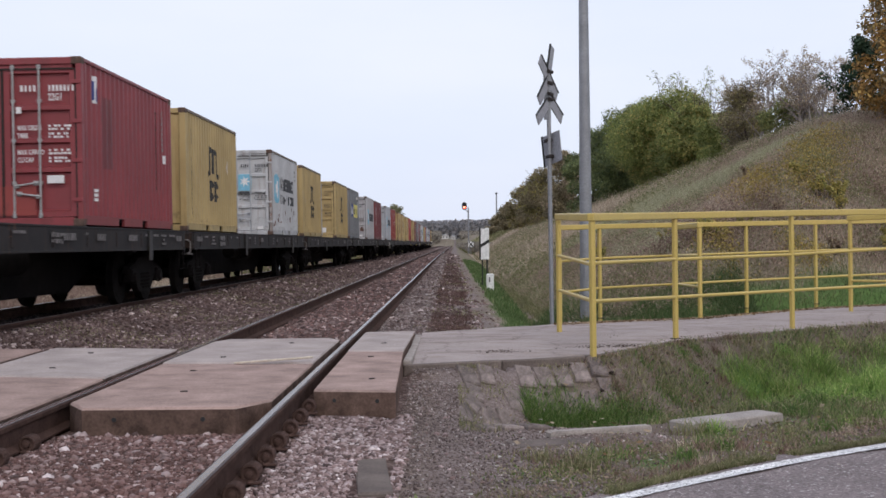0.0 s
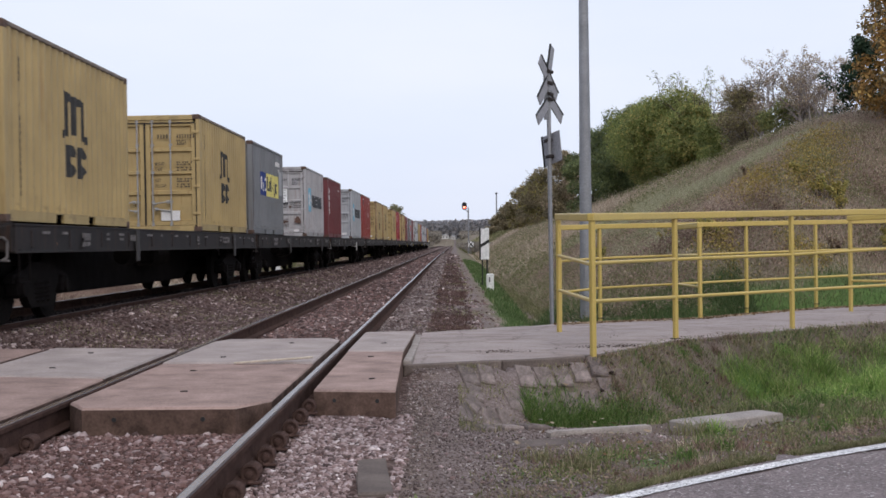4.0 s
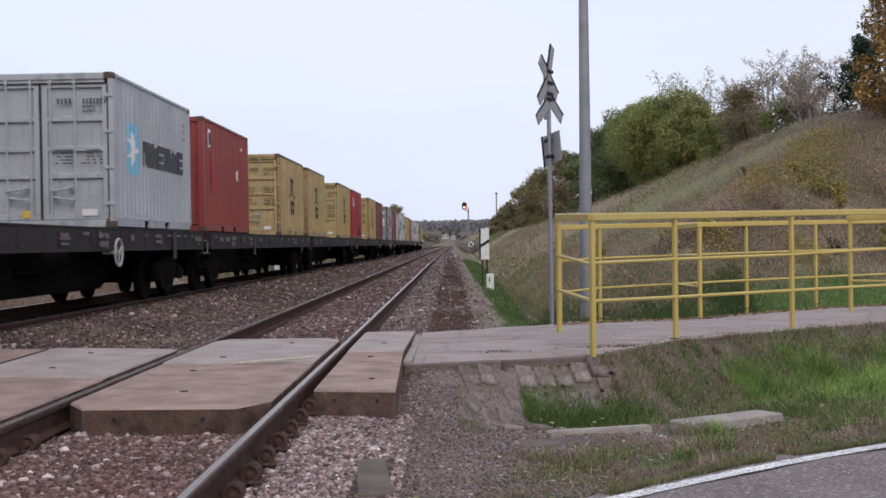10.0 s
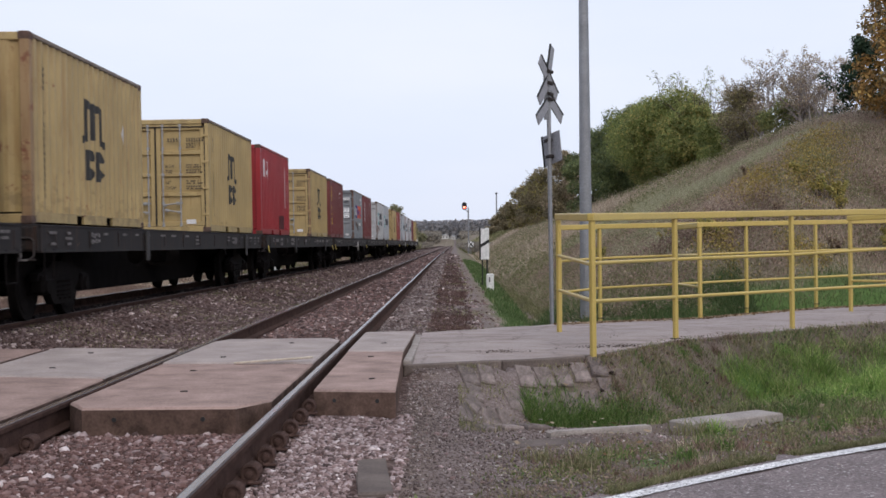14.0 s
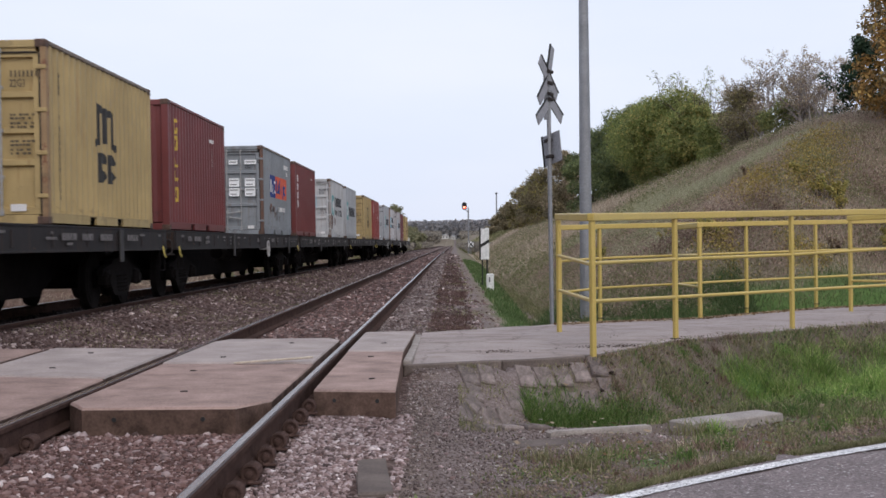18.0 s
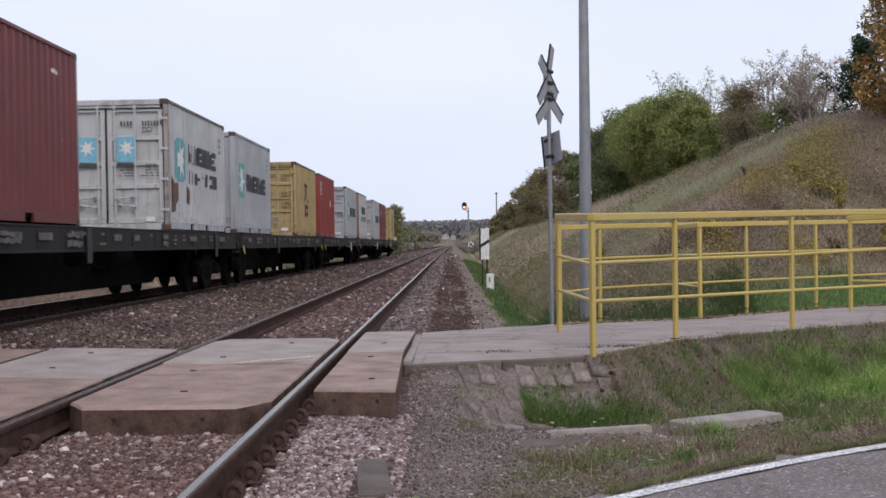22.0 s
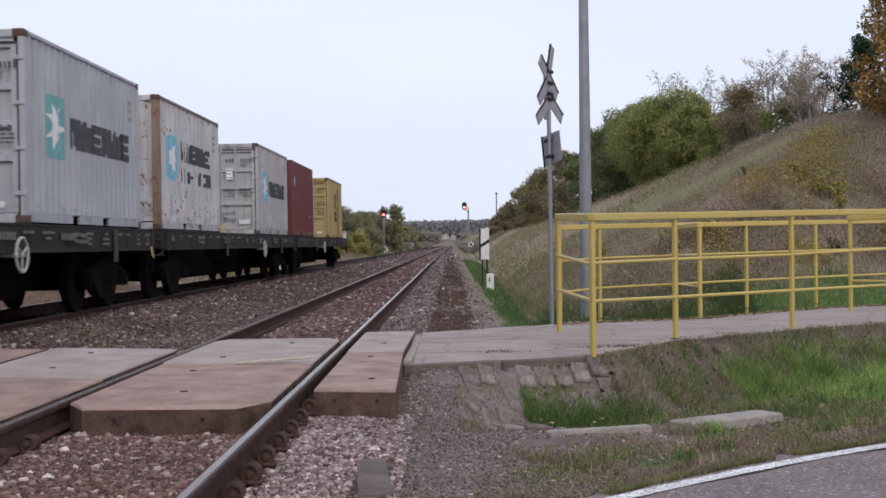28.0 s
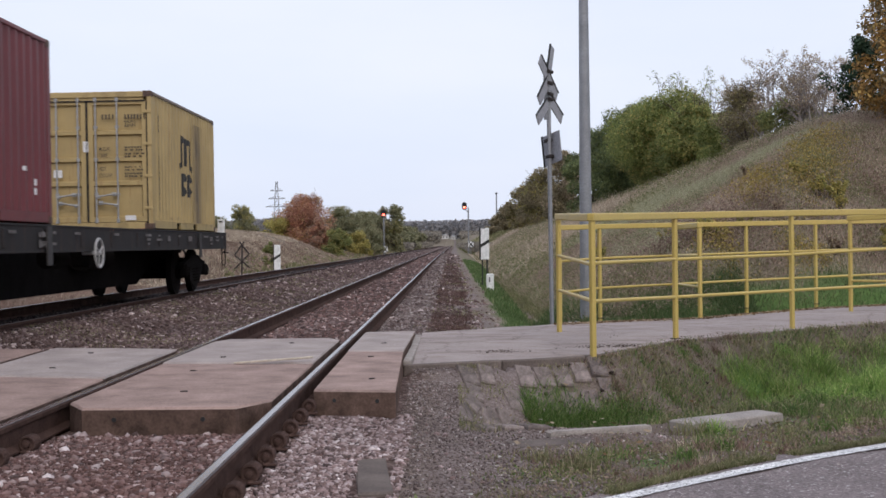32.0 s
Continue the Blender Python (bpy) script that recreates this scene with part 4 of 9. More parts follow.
    for x, z, w, h, mat, lab in notice:
        g = Geo().box(0, 0, 0, w, 0.006, h)
        if "rust patch" in lab or "hole" in lab:
            rnd = random.Random(round(x * 100) + round(z * 1000))
            ring = [(w * 0.5 * rnd.uniform(0.55, 1.1) * math.cos(a * 0.4488), h * 0.5 * rnd.uniform(0.5, 1.1) * math.sin(a * 0.4488)) for a in range(14)]
            g = Geo().prism(ring, -0.003, 0.003, lambda a, b, q: (a, q, b))
        o = part("notice", g, mat, th, lab, at=(x, -CL / 2 + 0.010 if doors else -CL / 2 + 0.006, z))
        if mat is PAPER and h > 0.1:
            rows = max(1, round(h / 0.11))
            g = Geo()
            for i in range(rows):
                g.box(-w * 0.06 * (i % 2), -0.005, h / 2 - h * (i + 0.5) / rows, w * (0.78 - 0.16 * (i % 2)), 0.004, h * 0.28 / rows)
            tagged(part("fine_print", g, INK_G, o, "bars of small print"), kind="stuff")
        if "star" in lab:
            part("star", Geo().prism(star(0, 0.03, 0.17), -0.007, -0.004, lambda a, b, s: (a, s, b)), INK_W, o, "white star")
            tagged(part("fine_print", Geo().box(0, -0.005, -h / 2 - 0.05, w * 0.95, 0.004, 0.06), INK_DG, o, "dark bar of small print"), kind="stuff")
    if doors and ink_code:
        door_stencils(th, ink_code, words)
    return th


YELLOW_WORDS = ("M.G.W.", "TARE", "NET", "CU.CAP.")
YEL = painted("faded_yellow_container", (0.43, 0.312, 0.135), 0.06, 0.6, 0.4)
YEL_R = painted("rusting_yellow_container", (0.44, 0.32, 0.142), 0.17, 0.6, 0.55)
RED = painted("faded_red_container", (0.235, 0.038, 0.043), 0.03, 0.5, 0.3)
RED_B = painted("bright_red_container", (0.31, 0.020, 0.027), 0.02, 0.45, 0.25)
RED_D = plain("dark_red_worn_ink", (0.085, 0.020, 0.022), 0.7, 0, 0.3, 8, 60, 0.05)
RED_O = painted("brick_red_container", (0.26, 0.042, 0.034), 0.03, 0.5, 0.3)
MAR = painted("maroon_container", (0.150, 0.030, 0.034), 0.03, 0.5, 0.3)
BRN = painted("red_brown_container", (0.160, 0.034, 0.033), 0.03, 0.5, 0.3)
GREY = painted("slate_grey_container", (0.19, 0.195, 0.205), 0.11, 0.55, 0.4)
GREY_B = painted("blue_grey_container", (0.245, 0.262, 0.278), 0.14, 0.55, 0.45)
WHT = painted("dull_white_container", (0.50, 0.50, 0.505), 0.14, 0.55, 0.45)
WHT_R = painted("rusting_white_container", (0.545, 0.54, 0.555), 0.235, 0.6, 0.5)
LGR = painted("light_grey_container", (0.395, 0.405, 0.425), 0.10, 0.5, 0.4)
LGR_W = painted("pale_warm_grey_container", (0.435, 0.420, 0.425), 0.17, 0.55, 0.45)
RUST = painted("rusted_frame", (0.150, 0.092, 0.072), 0.30, 0.9, 0.6)
RUST_P = painted("rust_streaked_white_post", (0.27, 0.185, 0.135), 0.30, 0.9, 0.6)
WHT_P = painted("rust_mottled_white_post", (0.36, 0.33, 0.315), 0.32, 0.8, 0.6)
YEL_P = painted("rust_mottled_yellow_post", (0.34, 0.225, 0.115), 0.33, 0.7, 0.6)
TOP_GRIME = painted("grimy_grey_brown_top_rail", (0.24, 0.20, 0.165), 0.20, 0.85, 0.6)
SEAL = plain("perished_black_rubber", (0.022, 0.018, 0.016), 0.9, 0, 0.4, 5, 60, 0.1)
PAPER = plain("white_paper_notice", (0.86, 0.86, 0.86), 0.8, 0, 0.05, 2, 1.5, 0.0)
INK = plain("black_container_ink", (0.028, 0.026, 0.024), 0.7, 0, 0.4, 8, 60, 0.05)
INK_F = plain("faded_brown_black_ink", (0.105, 0.080, 0.050), 0.8, 0, 0.4, 12, 60, 0.05)
INK_W = plain("white_container_ink", (0.72, 0.70, 0.69), 0.7, 0, 0.10, 8, 60, 0.05)
INK_Y = plain("yellow_container_ink", (0.62, 0.42, 0.06), 0.7, 0, 0.15, 8, 60, 0.05)
INK_B = plain("blue_container_ink", (0.022, 0.045, 0.20), 0.7, 0, 0.15, 8, 60, 0.05)
INK_T = plain("sky_blue_container_ink", (0.20, 0.46, 0.60), 0.7, 0, 0.12, 8, 60, 0.05)
INK_TG = plain("teal_container_ink", (0.16, 0.36, 0.37), 0.7, 0, 0.15, 8, 60, 0.05)
INK_O = plain("orange_container_ink", (0.62, 0.115, 0.06), 0.7, 0, 0.12, 8, 60, 0.05)
INK_LY = plain("lemon_container_ink", (0.70, 0.62, 0.20), 0.7, 0, 0.12, 8, 60, 0.05)
INK_DG = plain("dark_grey_container_ink", (0.06, 0.062, 0.068), 0.7, 0, 0.2, 8, 60, 0.05)
INK_G = plain("grey_container_ink", (0.27, 0.27, 0.26), 0.7, 0, 0.15, 8, 60, 0.05)

GL = CL / 2  # s runs from -GL at the end towards the camera to +GL


def block_emblem(cs, top):
    """Dark stacked block shapes, the mark of the yellow boxes."""
    u = lambda a, z0, c, z1: rect(cs + a, top - z0, cs + c, top - z1)
    up = [u(-0.56, 0.66, -0.34, 0.0), u(-0.34, 0.15, -0.12, 0.02), u(-0.12, 0.62, 0.10, 0.04), u(0.10, 0.17, 0.26, 0.05), u(0.26, 0.68, 0.48, 0.07), u(0.48, 0.72, 0.58, 0.60), u(-0.62, 0.70, -0.56, 0.58)]
    lo = []
    for a, b, ch in ((-0.50, -0.02, 0.10), (0.04, 0.52, 0.12)):
        z0, z1, m0, m1 = top - 1.26, top - 0.78, top - 1.06, top - 0.95
        lo.append([(cs + a + ch, z1), (cs + b - ch / 2, z1), (cs + b, z1 - ch), (cs + b - 0.02, m1), (cs + a + 0.02, m1), (cs + a, z1 - ch)])
        lo.append([(cs + a, m0), (cs + b - 0.06, m0), (cs + b, z0 + ch), (cs + b - ch, z0), (cs + a + ch / 2, z0), (cs + a, z0 + ch)])
        lo.append(rect(cs + a + 0.03, m0, cs + a + 0.20, m1))
    return up + lo


def column_bars(s, z0, z1, n, w=0.10, gap=0.3):
    st = (z1 - z0) / n
    return [rect(s, z0 + i * st, s + w, z0 + i * st + st * (1 - gap)) for i in range(n)]


def yellow_marks(extra=None):
    column = column_bars(-2.47, 1.86, 2.20, 4, 0.075, 0.25) + column_bars(-2.44, 1.52, 1.60, 1, 0.05) + column_bars(-2.46, 0.36, 1.44, 11, 0.07, 0.3)
    return [(block_emblem(0.04, 1.97), INK, "dark block emblem"), (column, INK, "column of small dark bars")] + (extra or [])


def word_blocks(s0, z0, w, h, n):
    """A row of plain dark blocks where a word is painted: upright pairs and slatted blocks by turns."""
    out, st = [], w / n
    for i in range(n):
        a, b = s0 + i * st, s0 + (i + 0.86) * st
        m = b - a
        if i % 3 == 0:
            out += [rect(a, z0, a + m * 0.26, z0 + h), skew(a + m * 0.30, z0 + h * 0.10, m * 0.24, h * 0.90, m * -0.06), rect(b - m * 0.28, z0, b, z0 + h)]
        elif i % 3 == 1:
            out += [skew(a, z0, m * 0.34, h, m * 0.22), rect(a + m * 0.60, z0, b, z0 + h * 0.86)]
        else:
            out += [rect(a, z0 + h * 0.70, b, z0 + h), rect(a, z0 + h * 0.36, a + m * 0.86, z0 + h * 0.60), rect(a + m * 0.06, z0, b, z0 + h * 0.27), rect(a, z0 + h * 0.05, a + m * 0.24, z0 + h * 0.95)]
    return out


def star_marks(square, ink, two_rows, along=0.0):
    """A square field with a star, rounded off at its corners, beside one or two rows of blocks."""
    cs, zt, r = (-1.83 if two_rows else -1.68) + along, (1.90 if two_rows else 1.84), 0.44
    c = 0.08
    field = [(cs - r + c, zt - 0.9), (cs + r - c, zt - 0.9), (cs + r, zt - 0.9 + c), (cs + r, zt - c), (cs + r - c, zt), (cs - r + c, zt), (cs - r, zt - c), (cs - r, zt - 0.9 + c)]
    out = [([field], square, "blue square emblem field"), ([star(cs, zt - 0.45, 0.40)], INK_W, "white star in the emblem field")]
    if two_rows:
        out.append((word_blocks(-1.09, 1.43, 3.1, 0.41, 6), ink, "row of dark blocks"))
        out.append((word_blocks(-1.06, 1.0, 3.1, 0.29, 7)[::2], ink, "row of worn dark blocks"))
    else:
        out.append((word_blocks(-1.0 + along, 1.14, 3.4, 0.46, 6), ink, "row of dark blocks"))
    out.append((column_bars(2.40, 1.86, 2.28, 3, 0.10, 0.4) + column_bars(2.62, 1.92, 2.28, 2, 0.08, 0.4), INK_G, "small grey bars"))
    return out


def banner_marks(second):
    return [([rect(-1.50, 1.14, -0.45, 1.82)], INK_B, "dark blue field"), ([rect(-0.45, 1.14, 1.98, 1.82)], second, "bright field of the emblem"),
            ([rect(-1.42, 1.30, -1.30, 1.68), rect(-1.12, 1.26, -1.02, 1.52), rect(-1.0, 1.30, -0.88, 1.60), rect(-0.72, 1.26, -0.60, 1.68), rect(-0.60, 1.58, -0.50, 1.66), rect(-0.60, 1.28, -0.50, 1.36)], INK_W, "white bars"),
            ([rect(-0.30, 1.30, -0.16, 1.72), rect(-0.10, 1.30, 0.10, 1.38), rect(0.16, 1.30, 0.28, 1.60), rect(0.42, 1.30, 0.54, 1.74), rect(0.62, 1.40, 0.78, 1.48), rect(0.84, 1.26, 0.96, 1.58), skew(1.08, 1.18, 0.14, 0.40, 0.10),
              rect(1.32, 1.28, 1.44, 1.58), rect(1.44, 1.50, 1.66, 1.58), rect(1.44, 1.28, 1.66, 1.36)], INK_B if second is INK_O else INK_DG, "dark bars"),
            (bars_text(1.55, 2.14, 0.85, 0.13, 5, 0.15) + bars_text(1.95, 1.94, 0.30, 0.12, 2), INK_W, "small white bars")]


def crescent(s, z, h=0.34):
    return [(s, z), (s - 0.08, z + h * 0.25), (s - 0.10, z + h * 0.5), (s - 0.08, z + h * 0.75), (s, z + h), (s - 0.02, z + h * 0.5)]


SLANT_COLUMN = []
for z_ in (1.92, 1.62, 1.32, 1.02):
    SLANT_COLUMN += [[(-2.26, z_), (-2.00, z_ + 0.05), (-2.00, z_ + 0.12), (-2.26, z_ + 0.07)], rect(-2.26, z_ + 0.075, -2.18, z_ + 0.24), rect(-2.08, z_ + 0.125, -2.00, z_ + 0.22)]
UPRIGHT_BLOCKS = [q for z in (1.96, 1.62, 0.58) for q in (rect(-2.46, z, -2.34, z + 0.30), rect(-2.34, z + 0.23, -2.16, z + 0.30), rect(-2.34, z, -2.16, z + 0.07), rect(-2.24, z + 0.06, -2.13, z + (0.13 if z > 1.9 else 0.25)))] + [
    rect(-2.46, 1.28, -2.13, 1.34), rect(-2.46, 1.34, -2.34, 1.46), rect(-2.46, 1.0, -2.34, 1.20), rect(-2.46, 1.0, -2.16, 1.07)]
FOOT_RUST = [[(q, z), (q + w * 0.6, z + 0.01), (q + w * 0.5, z - h * 0.35), (q + w * 0.25, z - h * 0.6), (q + w * 0.1, z - h * 0.3)] for q, z, w, h in ((-2.62, 0.34, 0.22, 0.16), (-2.30, 0.42, 0.10, 0.22), (-2.05, 0.62, 0.07, 0.20), (-1.72, 0.52, 0.14, 0.26), (-1.45, 0.66, 0.06, 0.30), (-1.15, 0.44, 0.16, 0.14), (-0.80, 0.70, 0.08, 0.34), (-0.45, 0.50, 0.10, 0.24), (-0.05, 0.78, 0.06, 0.26), (0.30, 0.55, 0.12, 0.30), (0.70, 0.80, 0.08, 0.22), (1.05, 0.60, 0.10, 0.36), (1.45, 0.90, 0.07, 0.20), (1.75, 0.66, 0.12, 0.28), (2.15, 0.84, 0.08, 0.34), (2.50, 0.58, 0.14, 0.30))]
RUST_RUNS = [[(q, z), (q + w, z + 0.03), (q + w * 0.8, z - h * 0.6), (q + w * 0.4, z - h), (q + w * 0.2, z - h * 0.5)] for q, z, w, h in ((-1.70, 0.84, 0.13, 0.34), (-1.48, 0.92, 0.10, 0.22), (-1.30, 0.80, 0.12, 0.40), (-1.08, 0.88, 0.16, 0.22), (-0.86, 0.86, 0.08, 0.46), (-0.55, 0.70, 0.12, 0.30), (-0.20, 0.78, 0.06, 0.44), (0.35, 0.60, 0.10, 0.26), (1.1, 0.7, 0.06, 0.32))]
RED_TEXT = [(bars_text(1.9, 2.16, 0.3, 0.06, 3) + column_bars(2.35, 1.2, 1.45, 2, 0.06), INK_W, "small white bars")]
BLUE_DOOR = [(0.40, 1.60, 0.40, 0.50, INK_T, "light blue sticker with a star"), (0.85, 0.22, 0.18, 0.09, INK_W, "small white plate"), (-0.38, 1.60, 0.40, 0.50, INK_T, "light blue sticker with a star")]
RUSTY_DOOR = [(0.36, 1.52, 0.34, 0.50, PAPER, "white paper notice"), (-0.40, 1.52, 0.34, 0.50, PAPER, "white paper notice"), (0.36, 1.24, 0.40, 0.06, INK_DG, "dark bar of small print"), (0.85, 0.22, 0.18, 0.09, INK_W, "small white plate"),
              (0.62, 1.10, 0.16, 0.12, RUST, "rust patch"), (0.90, 0.60, 0.30, 0.34, RUST, "rust patch"), (0.36, 0.55, 0.42, 0.16, RUST, "rust patch"), (0.30, 0.30, 0.10, 0.30, RUST, "rust patch"),
              (-0.36, 1.22, 0.36, 0.12, SEAL, "torn dark hole"), (-0.26, 1.60, 0.10, 0.16, RUST, "rust patch"), (-0.42, 0.58, 0.36, 0.10, RUST, "rust patch"), (-0.18, 0.42, 0.12, 0.34, RUST, "rust patch")]
PLAIN_DOOR = [(0.80, 0.24, 0.22, 0.10, INK_W, "small white plate")]
side_bars = [(column_bars(-0.82, 0.75, 2.15, 11, 0.10), INK_W, "column of small white bars")]
W_SIDE = [(column_bars(-0.80, 0.85, 2.15, 11, 0.10), INK_DG, "column of small dark bars")]


def soot():
    """Yellow paint blackened in one upright band that fades out at both sides."""
    m, n, l, b = nodes_of("sooty_yellow_paint")
    co, sp = n.new("ShaderNodeTexCoord"), n.new("ShaderNodeSeparateXYZ")
    l.new(co.outputs["Generated"], sp.inputs[0])
    band = ramp(n, [(0.0, (0, 0, 0)), (0.35, (0.8, 0.8, 0.8)), (0.6, (0.75, 0.75, 0.75)), (1.0, (0, 0, 0))])
    l.new(sp.outputs[1], band.inputs[0])
    t = tex(n, l, 3.0, 6, 0.7, (2.0, 2.0, 0.4))
    k = n.new("ShaderNodeMath"); k.operation = "MULTIPLY"; k.use_clamp = True
    g = ramp(n, [(0.25, (0.45, 0.45, 0.45)), (0.6, (1.15, 1.15, 1.15))])
    l.new(t.outputs[0], g.inputs[0]); l.new(band.outputs[0], k.inputs[0]); l.new(g.outputs[0], k.inputs[1])
    l.new(mixc(n, l, k.outputs[0], (0.43, 0.312, 0.135), (0.085, 0.068, 0.055)), b.inputs["Base Color"])
    b.inputs["Roughness"].default_value = 0.7
    return m


